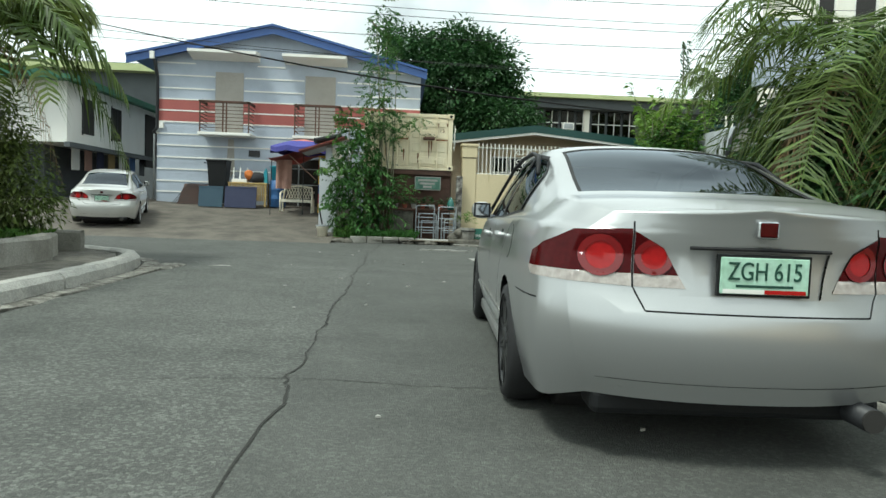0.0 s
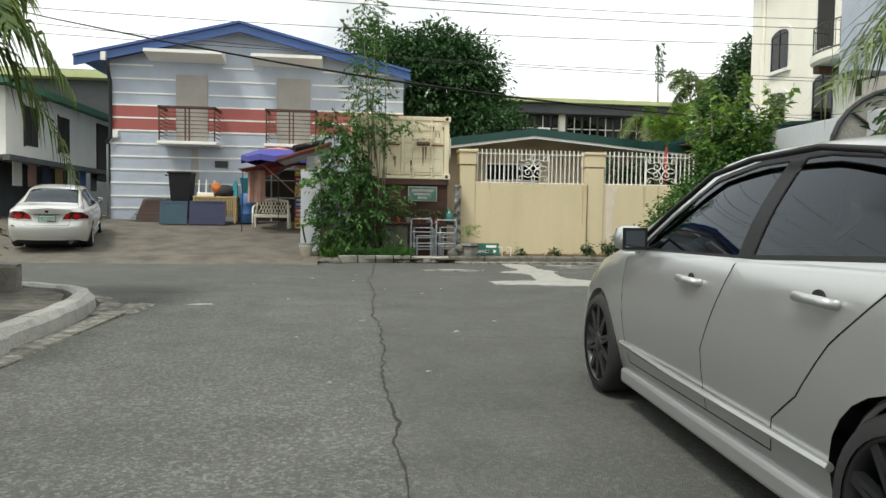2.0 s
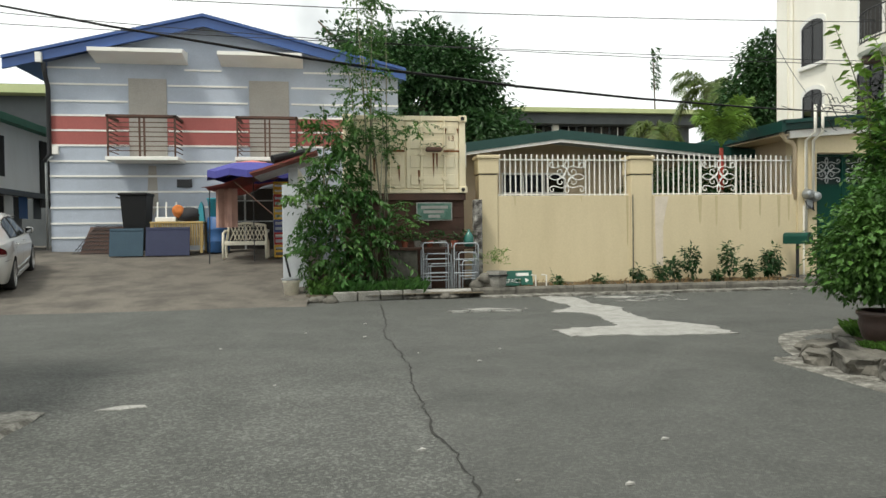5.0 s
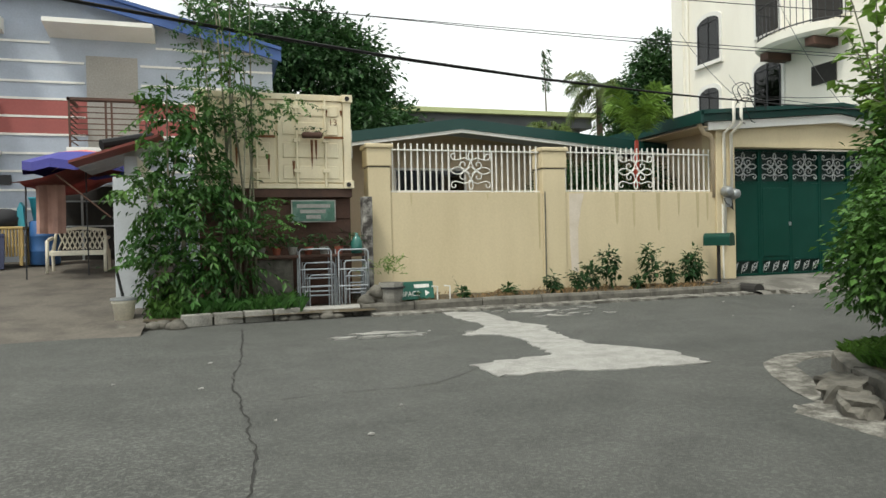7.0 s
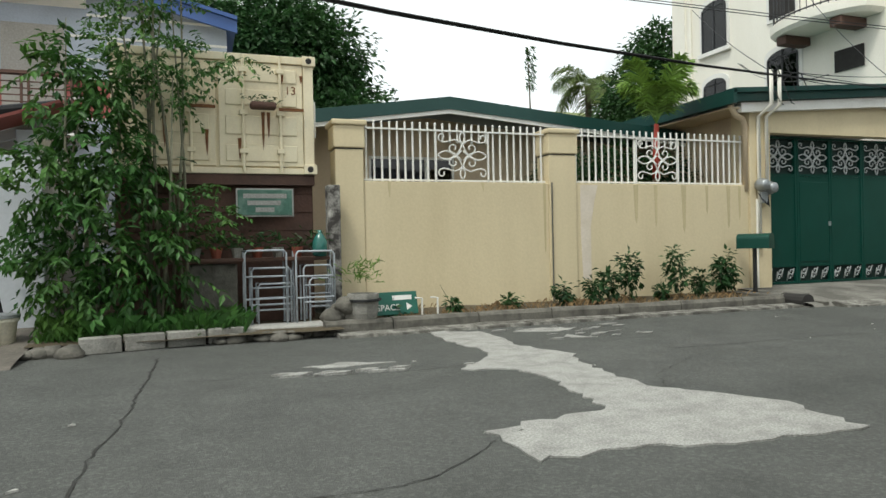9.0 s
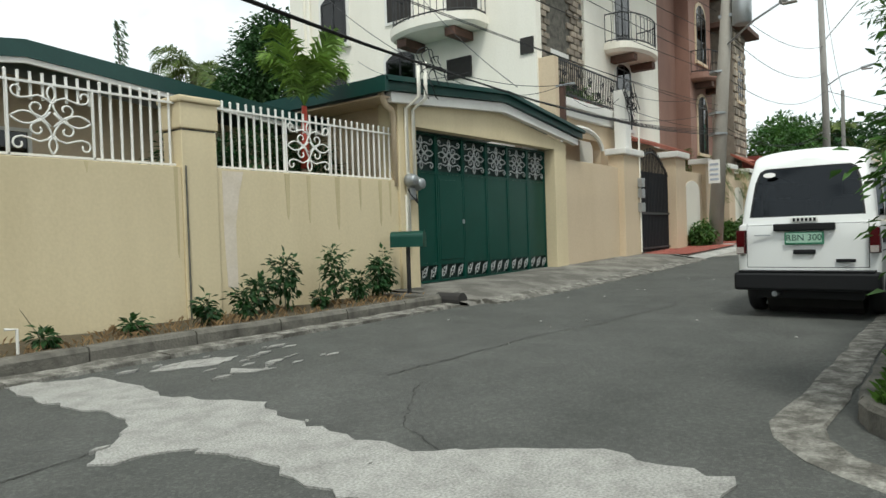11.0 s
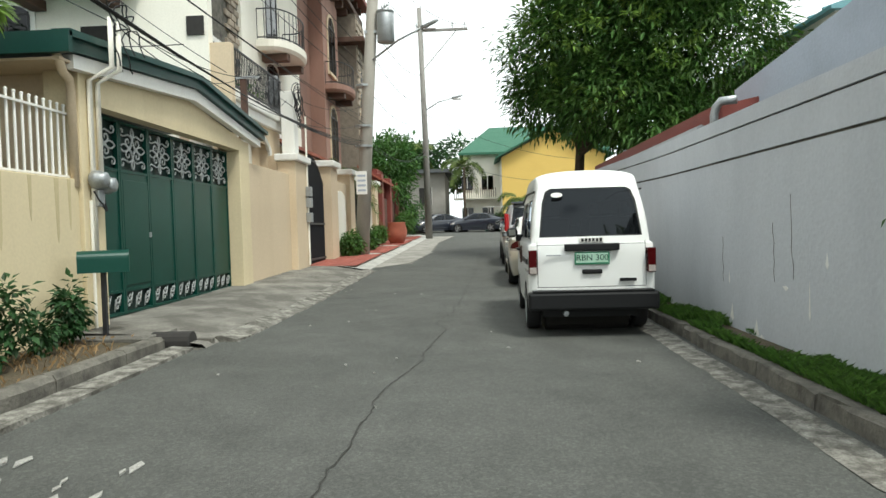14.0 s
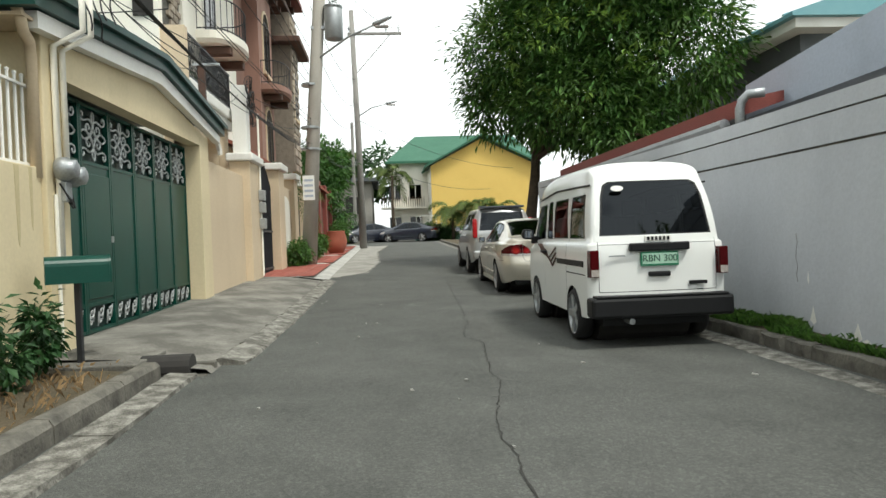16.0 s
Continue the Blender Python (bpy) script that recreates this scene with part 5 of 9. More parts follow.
part("side_beam", box(-13.2, 4.5, 2.6, -13.0, 14, 2.77), GREYDARK, wh)
ph = thing("pale_building", (-26, 26, 0), "pale building with a lime-edged flat roof behind the yard", "building")
part("wall", box(-40, 22, 0, -14, 34, 8.2), GREYDARK, ph)
part("roof_edge", box(-41, 21.2, 8.2, -13.4, 34.5, 8.6), LIME_EDGE, ph)
part("roof", box(-40.6, 21.6, 8.6, -13.8, 34.2, 8.7), GREYDARK, ph)
part("air_conditioner", box(-14.9, 21.4, 7.2, -14.1, 21.99, 7.9, bev=0.02), WHITE, ph)


# ---- ivory three-storey house on the corner beyond the gate ----
def arch_outline(w, h, rise, n=10):
    pts = [(-w / 2, 0), (w / 2, 0), (w / 2, h - rise)]
    pts += [(w / 2 * math.cos(a), h - rise + rise * math.sin(a)) for a in [math.pi * k / n for k in range(1, n)]]
    return pts + [(-w / 2, h - rise)]


def arched_window(parent, axis, c, u, z, w, h, rise=0.22, frame_mat=WHITE, out=-1, bars=True):
    """An arched window on a wall at c facing along -axis, centred at u with its sill at z."""
    o = [(u + a, z + b) for a, b in arch_outline(w + 0.24, h + 0.14, rise + 0.04)]
    i = [(u + a, z + b) for a, b in arch_outline(w, h, rise)]
    w_ = part("window", prism(bmesh.new(), o, axis, c + 0.05 * out, c + 0.02), frame_mat, parent)
    part("pane", prism(bmesh.new(), i, axis, c + 0.056 * out, c + 0.052 * out), WGLASS, w_)
    # near-black sheet close behind the glass, painted shade in place of a room
    part("shade_behind", prism(bmesh.new(), i, axis, c + 0.0515 * out, c + 0.0505 * out), SHADE_DARK, w_)
    if bars:
        for k in (-0.5, 0.0, 0.5):
            a = u + k * w * 0.98
            q = (c + 0.075 * out, c + 0.055 * out)
            hh = h - (rise if abs(k) > 0.3 else 0)
            if axis == "x":
                part("glazing_bar", box(min(q), a - 0.025, z, max(q), a + 0.025, z + hh), BLACK_IRON, w_)
            else:
                part("glazing_bar", box(a - 0.025, min(q), z, a + 0.025, max(q), z + hh), BLACK_IRON, w_)
        zb = z + h - rise
        if axis == "x":
            part("glazing_bar", box(min(q), u - w / 2, zb, max(q), u + w / 2, zb + 0.05), BLACK_IRON, w_)
        else:
            part("glazing_bar", box(u - w / 2, min(q), zb, u + w / 2, max(q), zb + 0.05), BLACK_IRON, w_)
    s = (c + 0.12 * out, c + 0.0)
    if axis == "x":
        part("sill", box(min(s), u - w / 2 - 0.16, z - 0.14, max(s), u + w / 2 + 0.16, z - 0.005, bev=0.01), frame_mat, w_)
    else:
        part("sill", box(u - w / 2 - 0.16, min(s), z - 0.14, u + w / 2 + 0.16, max(s), z - 0.005, bev=0.01), frame_mat, w_)
    return w_


vh = thing("ivory_house", (19, 6, 0.3), "three-storey ivory villa with arched windows, stone cladding and curved balconies", "house")
WX = 13.72
part("side_wall", box(WX, 0.9, 0.2, WX + 0.25, 9.75, 11.5), IVORY, vh)
part("corner_strip", box(WX - 0.06, 9.3, 0.2, WX + 0.02, 9.8, 11.5), IVORY, vh)
part("downpipe", rod(bmesh.new(), (WX - 0.06, 9.05, 3.4), (WX - 0.06, 9.05, 11), 0.06), IVORY, vh)
part("front_wall", box(WX + 0.25, 1.9, 0.2, 25.2, 2.15, 11.5), IVORY, vh)
part("back_wall", box(WX, 9.75, 0.2, 25.2, 10, 11.5), IVORY, vh)
part("roof", box(WX - 0.7, 0.2, 11.5, 25.8, 10.6, 11.75), ROOF_RED, vh)
for u, z, w, h in ((7.95, 7.05, 1.05, 1.55), (7.95, 4.85, 0.95, 1.3), (5.3, 4.3, 1.05, 2.05)):
    arched_window(vh, "x", WX, u, z, w, h)
# these panes and small windows are opaque near-black, shade of the rooms painted on
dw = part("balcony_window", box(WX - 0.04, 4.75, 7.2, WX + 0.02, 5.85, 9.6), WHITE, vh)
part("pane", box(WX - 0.05, 4.85, 7.28, WX - 0.042, 5.75, 9.5), SHADE_DARK, dw)
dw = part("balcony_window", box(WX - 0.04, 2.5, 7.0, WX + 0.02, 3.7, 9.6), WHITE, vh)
part("pane", box(WX - 0.05, 2.6, 7.0, WX - 0.042, 3.6, 9.5), SHADE_DARK, dw)
sm = part("small_window", box(WX - 0.06, 2.85, 5.28, WX - 0.01, 3.65, 5.82), SHADE_DARK, vh)
sm = part("small_window", box(WX - 0.04, 0.98, 5.55, WX + 0.01, 1.35, 5.95), SHADE_DARK, vh)


def curved_balcony(parent, axis, c, u, z, w, depth, out=-1, slab=IVORY, iron=BLACK_IRON, corbel=BROWN, h=0.95, nb=22):
    """A bow-fronted balcony with iron bars, on brackets."""
    def at(a, d, zz):
        return (c + out * d, a, zz) if axis == "x" else (a, c + out * d, zz)
    arc = [(u + w / 2 * math.cos(t), 0.35 * depth + 0.65 * depth * math.sin(t)) for t in [math.pi * k / 14 for k in range(15)]]
    outl = [(u + w / 2, 0.0)] + arc + [(u - w / 2, 0.0)]
    bm_ = bmesh.new()
    lo = [bm_.verts.new(at(u + (a - u) * 0.93, d * 0.93, z - 0.32)) for a, d in outl]
    mi = [bm_.verts.new(at(a, d, z - 0.22)) for a, d in outl]
    hi = [bm_.verts.new(at(a, d, z)) for a, d in outl]
    for p_, q_ in ((lo, mi), (mi, hi)):
        for k in range(len(outl)):
            bm_.faces.new((p_[k], p_[(k + 1) % len(outl)], q_[(k + 1) % len(outl)], q_[k]))
    bm_.faces.new(lo[::-1]); bm_.faces.new(hi)
    bmesh.ops.recalc_face_normals(bm_, faces=bm_.faces[:])
    b_ = part("balcony", bm_, slab, parent, "bow-fronted balcony")
    ring = [(u + w / 2 * 0.95, 0.02)] + [(u + (a - u) * 0.95, d * 0.94) for a, d in arc] + [(u - w / 2 * 0.95, 0.02)]
    for zz in (z + 0.08, z + h):
        part("balcony_rail", tube(bmesh.new(), [at(a, d, zz) for a, d in ring], 0.022, 5), iron, b_)
    tot = [0]
    for p_, q_ in zip(ring, ring[1:]):
        tot.append(tot[-1] + math.hypot(q_[0] - p_[0], q_[1] - p_[1]))
    for k in range(nb + 1):
        s = tot[-1] * k / nb
        j = max(i for i in range(len(tot)) if tot[i] <= s + 1e-9)
        j = min(j, len(ring) - 2)
        t = (s - tot[j]) / (tot[j + 1] - tot[j])
        a, d = ring[j][0] + (ring[j + 1][0] - ring[j][0]) * t, ring[j][1] + (ring[j + 1][1] - ring[j][1]) * t
        part("baluster", rod(bmesh.new(), at(a, d, z), at(a, d, z + h), 0.011, n=5), iron, b_)
    for k in (-0.28, 0.28):
        q0, q1 = at(u + k * w - 0.16, 0.0, z - 0.56), at(u + k * w + 0.16, depth * 0.75, z - 0.33)
        part("bracket", box(*[min(a, b) for a, b in zip(q0, q1)], *[max(a, b) for a, b in zip(q0, q1)], bev=0.02), corbel, b_)
    return b_


curved_balcony(vh, "x", WX, 3.75, 6.75, 2.9, 1.15)
# terrace block of beige render with an arched opening and white cornice
tb = thing("terrace_block", (15.7, 1.0, 0.2), "beige rendered terrace block with an arched opening and white cornice", "terrace")
part("front_wall", box(13.3, 0.05, 0.2, 16.55, 0.28, 2.78, bev=0.01), BEIGE, tb)
part("front_wall", wall_open(14.0, 17.8, 0.2, 4.0, [(14.3, 2.3, 16.7, 3.55)], 0.62, 0.85), BEIGE, tb)
arch = [(14.2, 3.5), (14.2, 4.0), (16.8, 4.0), (16.8, 3.5)] + [(15.5 + 1.2 * math.cos(a), 3.32 + 0.45 * math.sin(a)) for a in [math.pi * k / 12 for k in range(13)]]
part("arch_head", prism(bmesh.new(), arch, "y", 0.625, 0.845), BEIGE, tb)
arcp = [(15.5 + 1.27 * math.cos(a), 3.3 + 0.5 * math.sin(a)) for a in [math.pi * k / 14 for k in range(15)]]
part("arch_trim", tube(bmesh.new(), [(a, 0.6, b) for a, b in arcp], 0.07, 6), WHITE, tb, "white arched moulding")
part("inner_wall", box(13.7, 1.4, 0.2, 17.0, 1.6, 4.0), BEIGE, tb)
part("side_wall", box(13.78, 0.45, 0.2, 13.98, 4.3, 5.4, bev=0.01), BEIGE, tb)
part("cornice", box(14.0, 0.5, 4.0, 17.8, 0.86, 4.22, bev=0.02), WHITE, tb)
part("cornice", box(14.0, 0.42, 4.22, 17.9, 0.86, 4.46, bev=0.03), WHITE, tb)
part("terrace_floor", box(14.0, 0.87, 4.2, 17.9, 1.9, 4.4), CONC, tb)
part("gate_pier", box(16.55, -0.12, 0.2, 17.75, 0.35, 3.12, bev=0.015), BEIGE, tb)
part("pier_cap", box(16.45, -0.22, 3.12, 17.85, 0.4, 3.3, bev=0.03), WHITE, tb)
part("white_column", box(17.1, 0.02, 3.3, 17.5, 0.36, 5.0, bev=0.01), WHITE, tb)
rail = thing("terrace_railing", (15.9, 0.55, 4.46), "black wrought-iron terrace railing with plants behind it", "railing")
for z in (4.55, 5.38):
    part("rail", box(14.0, 0.535, z, 17.85, 0.565, z + 0.04), BLACK_IRON, rail)
for k in range(34):
    x = 14.04 + k * 0.114
    part("baluster", rod(bmesh.new(), (x, 0.55, 4.46), (x, 0.55, 5.4), 0.013, n=5), BLACK_IRON, rail)
for k in range(5):
    bm = bmesh.new()
    for s in (1, -1):
        tube(bm, [(a, 0.545, b) for a, b in spiral(14.4 + k * 0.74 + s * 0.1, 4.96 + s * 0.14, 0.13, 0 if s > 0 else math.pi, 1.2, 12)], 0.014, 5)
    part("scroll", bm, BLACK_IRON, rail)
curved_balcony(vh, "y", 1.9, 21.6, 7.25, 3.0, 1.1, nb=18)
arched_window(vh, "y", 1.9, 16.6, 6.3, 1.0, 2.3)
arched_window(vh, "y", 1.9, 21.6, 4.6, 1.2, 2.2)
arched_window(vh, "y", 1.9, 21.6, 7.3, 1.2, 2.3)
part("corner_pilaster", box(18.2, 1.7, 4.4, 18.8, 1.9, 11.5), IVORY, vh)
cl = part("stone_cladding", box(14.0, 1.8, 4.4, 18.2, 1.9, 11.5), CONC_DIRTY, vh, "split-stone cladding")
rs = random.Random(3)
stm = to_mesh("stone", box(-0.19, -0.05, -0.085, 0.19, 0.03, 0.085, bev=0.015), STONE)
for iz in range(22):
    for ix in range(10):
        x, z = 14.2 + ix * 0.42 + (0.2 if iz % 2 else 0), 5.45 + iz * 0.19
        if x > 18.1 or (15.9 < x < 17.3 and 6.0 < z < 8.8):
            continue
        o = part("stone", stm, STONE, cl)
        o.location = (x, 1.79 + rs.uniform(-.015, .015), z)
        o.scale = (rs.uniform(.8, 1.08), 1, rs.uniform(.8, 1.05))
part("entrance_roof", prism(bmesh.new(), [(1.9, 4.3), (1.9, 4.4), (0.5, 3.85), (0.5, 3.75)], "x", 19.0, 24.5), TERRA, vh, "terracotta porch roof")
part("porch_wall", box(19.3, 0.9, 0.3, 24.2, 1.9, 3.85), BEIGE, vh)
# black gate and piers with white caps
bgt = thing("entrance_gate", (19.3, 0.15, 0.4), "black arched wrought-iron entrance gate", "gate")
for k in range(24):
    x = 17.85 + k * 0.127
    h = 2.9 + 0.65 * math.sin(math.pi * k / 23)
    part("gate_bar", rod(bmesh.new(), (x, 0.15, 0.35), (x, 0.15, h), 0.016, n=5), BLACK_IRON, bgt)
part("gate_top", tube(bmesh.new(), [(17.85 + 2.95 * k / 14, 0.15, 2.75 + 0.65 * math.sin(math.pi * k / 14)) for k in range(15)], 0.03, 6), BLACK_IRON, bgt)
for z in (0.45, 1.5):
    part("gate_rail", box(17.8, 0.12, z, 20.85, 0.18, z + 0.06), BLACK_IRON, bgt)
part("gate_sheet", box(17.85, 0.17, 0.4, 20.8, 0.185, 2.8), BLACK_IRON, bgt)
fw = thing("wall_3", (26, 0.2, 0.5), "cream garden wall with white-capped piers and arched recesses", "wall", kind="structure")
for a, b in ((20.9, 21.9), (24.2, 25.1), (27.3, 28.2), (30.4, 31.3)):
    part("pier", box(a, -0.1, 0.2, b, 0.4, 3.35, bev=0.015), BEIGE, fw)
    part("pier_cap", box(a - 0.12, -0.22, 3.35, b + 0.12, 0.5, 3.55, bev=0.03), WHITE, fw)
for a, b in ((21.9, 24.2), (28.2, 30.4)):
    part("panel", box(a, 0.05, 0.2, b, 0.3, 3.0, bev=0.01), BEIGE, fw)
    part("recess", prism(bmesh.new(), [((a + b) / 2 + p_, 0.8 + q_) for p_, q_ in arch_outline(b - a - 0.7, 1.9, 0.35)], "y", 0.03, 0.055), IVORY, fw)
for k in range(18):
    x = 25.15 + k * 0.122
    part("gate_bar", rod(bmesh.new(), (x, 0.15, 0.4), (x, 0.15, 2.9 + 0.4 * math.sin(math.pi * k / 17)), 0.016, n=5), BLACK_IRON, fw)
part("gate_sheet", box(25.1, 0.17, 0.4, 27.3, 0.185, 2.8), BLACK_IRON, fw)

# ---- brown stone house further along ----
bs = thing("brown_house", (31, 5, 0.5), "tall brown and stone house with flared eaves and arched windows", "house")
part("wall", box(25.6, 2.2, 0.3, 34.5, 11, 12.6), ROSE_BROWN, bs)
part("bay", box(28.2, 1.6, 0.3, 31.4, 2.2, 12.0), ROSE_BROWN, bs)
cl2 = part("stone_wing", box(32.4, 0.9, 0.3, 34.6, 2.2, 11.8), STONE, bs, "split-stone wing")
for iz in range(24):
    for ix in range(5):
        o = part("stone", stm, STONE, cl2)
        o.location = (32.65 + ix * 0.42 + (0.1 if iz % 2 else -0.08), 0.89, 3.2 + iz * 0.36)
        o.scale = (rs.uniform(.8, 1.1), 1, rs.uniform(1.4, 1.9))
for z, d in ((12.0, 1.3), (12.7, 1.7)):
    part("eave", box(25.0, 2.3 - d, z, 35.3, 11.4, z + 0.25, bev=0.03), BROWN if z < 12.5 else ROOF_RED, bs)
    for k in range(9):
        part("eave_bracket", box(25.6 + k * 1.1, 2.3 - d * 0.8, z - 0.3, 25.85 + k * 1.1, 2.2, z), BROWN, bs)
part("eave", box(31.8, 0.4, 10.3, 35.6, 2.2, 10.55, bev=0.03), BROWN, bs)
for u, z in ((29.8, 4.3), (29.8, 8.3)):
    arched_window(bs, "y", 1.6, u, z, 1.3, 2.5, 0.5, BEIGE)
arched_window(bs, "y", 0.9, 33.5, 7.0, 0.8, 2.2, 0.35, BEIGE)
curved_balcony(bs, "y", 1.6, 29.8, 7.6, 3.0, 1.0, slab=ROSE_BROWN, nb=16)
part("tile_roof", prism(bmesh.new(), [(0.9, 4.3), (0.9, 4.4), (-0.3, 3.7), (-0.3, 3.6)], "x", 31.6, 36.0), TERRA, bs)
bw = thing("wall_4", (35, 0.2, 0.6), "reddish brown garden wall with brick piers", "wall", kind="structure")
for a in (32.0, 35.2, 38.6):
    part("pier", box(a, -0.2, 0.3, a + 0.7, 0.5, 4.0, bev=0.02), ROOF_RED, bw)
part("panel", box(32.7, 0.0, 0.3, 44, 0.3, 2.9), BROWN, bw)
part("shed_front", box(36.0, 0.6, 0.3, 43.0, 4, 4.6), ROOF_RED, bw)

# ---- far end of the street ----
yh = thing("yellow_house", (60, -11, 1.0), "bright yellow gabled house with a green roof", "house")
part("gable_wall", prism(bmesh.new(), [(-15.3, 0.5), (-6.9, 0.5), (-6.9, 6.9), (-11.0, 9.0), (-15.3, 6.9)], "x", 55, 55.3), YEL_HOUSE, yh)
part("long_wall", box(55.3, -7.15, 0.5, 70, -6.9, 6.9), IVORY, yh)
part("roof_slope", prism(bmesh.new(), [(-6.4, 6.75), (-6.4, 6.9), (-11.0, 9.3), (-11.0, 9.15)], "x", 54.4, 70), ROOF_GREEN2, yh)
part("roof_slope", prism(bmesh.new(), [(-15.8, 6.75), (-15.8, 6.9), (-11.0, 9.3), (-11.0, 9.15)], "x", 54.4, 70), ROOF_GREEN2, yh)
part("wing", box(60, -6.9, 0.5, 72, -3.7, 7.9), IVORY, yh)
bm = bmesh.new()
hip = [bm.verts.new(p) for p in ((59.3, -3.3, 7.8), (59.3, -16.6, 7.8), (72.5, -16.6, 7.8), (72.5, -3.3, 7.8), (66, -6.2, 10.9), (66, -15.6, 10.9))]
for q in ((0, 1, 5, 4), (1, 2, 5), (2, 3, 4, 5), (3, 0, 4), (3, 2, 1, 0)):
    bm.faces.new([hip[k] for k in q])
bmesh.ops.recalc_face_normals(bm, faces=bm.faces[:])
part("hipped_roof", bm, ROOF_GREEN2, yh)
part("eave_board", box(59.2, -16.6, 7.62, 59.3, -3.3, 7.82), ROOF_GREEN2, yh)
for y, z in ((-4.0, 5.2), (-5.8, 5.2), (-4.0, 2.4), (-5.8, 2.4)):
    w_ = part("window", box(59.9, y - 0.5, z - 0.6, 59.98, y + 0.5, z + 0.6), WGLASS, yh)
    # near-black backing paints the unlit room behind the pane
    part("shade_behind", box(59.985, y - 0.5, z - 0.6, 59.995, y + 0.5, z + 0.6), SHADE_DARK, w_)
    part("window_frame", box(59.86, y - 0.03, z - 0.6, 59.9, y + 0.03, z + 0.6), WHITE, w_)
part("balcony", box(58.8, -6.6, 3.7, 60, -2.8, 3.85), IVORY, yh)
for k in range(20):
    part("baluster", box(58.85, -6.5 + k * 0.19, 3.85, 58.9, -6.45 + k * 0.19, 4.7), BROWN, yh)
gb = thing("grey_house", (62, 3, 1.0), "grey flat-roofed house at the street's end", "house")
part("wall", box(60, -2.0, 0.5, 70, 8, 6.2), BEIGE_GREY, gb)
part("roof", box(59.3, -2.6, 6.2, 70.6, 8.6, 6.5), GREYDARK, gb)
# windows as near-black slabs, indoor shade put into the colour
for y in (-0.8, 1.4):
    w_ = part("window", box(59.9, y, 3.4, 59.99, y + 1.1, 4.9), SHADE_DARK, gb)
    part("window_frame", box(59.86, y - 0.05, 3.35, 59.9, y, 4.95), WHITE, w_)
gbw = thing("wall_5", (54, -8, 1.0), "pale turquoise low wall before the yellow house", "wall", kind="structure")
part("panel", box(53.4, -16, 0.6, 53.6, -5.4, 2.0), mat("turquoise_paint", (0.3, 0.55, 0.48), 0.8), gbw)
for k in range(26):
    part("fence_bar", box(53.48, -15.9 + k * 0.4, 2.0, 53.52, -15.86 + k * 0.4, 2.9), WHITE, gbw)
part("fence_rail", box(53.48, -16, 2.85, 53.52, -5.4, 2.9), WHITE, gbw)

# ---- buildings behind the grey wall ----
bw2 = thing("grey_blue_building", (12, -12, 0.2), "blue-grey concrete building with a sloped parapet behind the wall", "building")
part("wall", box(3.8, -14, 0.1, 10.6, -9.3, 2.9), BEIGE_GREY, bw2)
part("parapet", prism(bmesh.new(), [(3.7, 3.05), (10.9, 2.9), (10.9, 3.42), (3.7, 4.05)], "y", -9.3, -9.0), BLUEGREY, bw2)
part("parapet_side", box(10.6, -14, 2.95, 10.9, -9.3, 3.42), BLUEGREY, bw2)
rr = thing("red_roof_shed", (15, -9.5, 0.2), "low shed with a red-brown roof edge and galvanised gutter", "shed")
part("wall", box(11.0, -12.5, 0.1, 19.0, -8.6, 2.75), BEIGE_GREY, rr)
part("roof", prism(bmesh.new(), [(-8.2, 2.72), (-8.2, 2.96), (-8.9, 3.1), (-8.9, 2.95)], "x", 9.7, 19.5), ROOF_RED, rr)
part("gutter", rod(bmesh.new(), (9.9, -8.12, 2.66), (19.5, -8.12, 2.66), 0.08, n=8), STEEL, rr)
part("vent_pipe", tube(bmesh.new(), [(9.72, -8.25, 2.3), (9.72, -8.25, 2.85), (9.7, -8.27, 2.95), (9.62, -8.32, 3.03), (9.5, -8.5, 3.03)], 0.065, 10), STEEL, rr, "bent grey vent pipe", True)
tr_ = thing("teal_roof_house", (26, -17, 0.5), "house with a ribbed teal metal roof behind the trees", "house")
part("wall", box(18, -24, 0.3, 34, -14.5, 6.3), GREYDARK, tr_)
part("eave", box(17.4, -24.5, 6.3, 34.6, -14.0, 6.55), WHITE, tr_)
part("roof", prism(bmesh.new(), [(-13.8, 6.55), (-13.8, 6.65), (-19, 8.3), (-24.5, 6.65), (-24.5, 6.55)], "x", 17.2, 34.8), ROOF_TEAL, tr_)
for k in range(22):
    part("roof_rib", prism(bmesh.new(), [(-13.8, 6.66), (-13.8, 6.71), (-19, 8.36), (-19, 8.31)], "x", 17.6 + k * 0.78, 17.68 + k * 0.78), ROOF_TEAL, tr_)
# house front behind the first street's right side
rh = thing("cream_house", (9, -25, 0.2), "cream house with an arched canopy behind the palms", "house")
part("wall", box(7.0, -40, 0.1, 14, -17, 4.6), IVORY, rh)
part("garden_wall", box(2.9, -40, 0.1, 3.1, -20, 2.2), BEIGE, rh)

# ---- cars ----
TAIL_RING = mat("deep_red_lamp_ring", (0.19, 0.004, 0.006), 0.1, big=40, coat=0.6, bump=0)
TAIL_DARK = mat("dark_red_lamp_lens", (0.06, 0.003, 0.004), 0.12, big=30, coat=0.0, bump=0, spec=0.15)


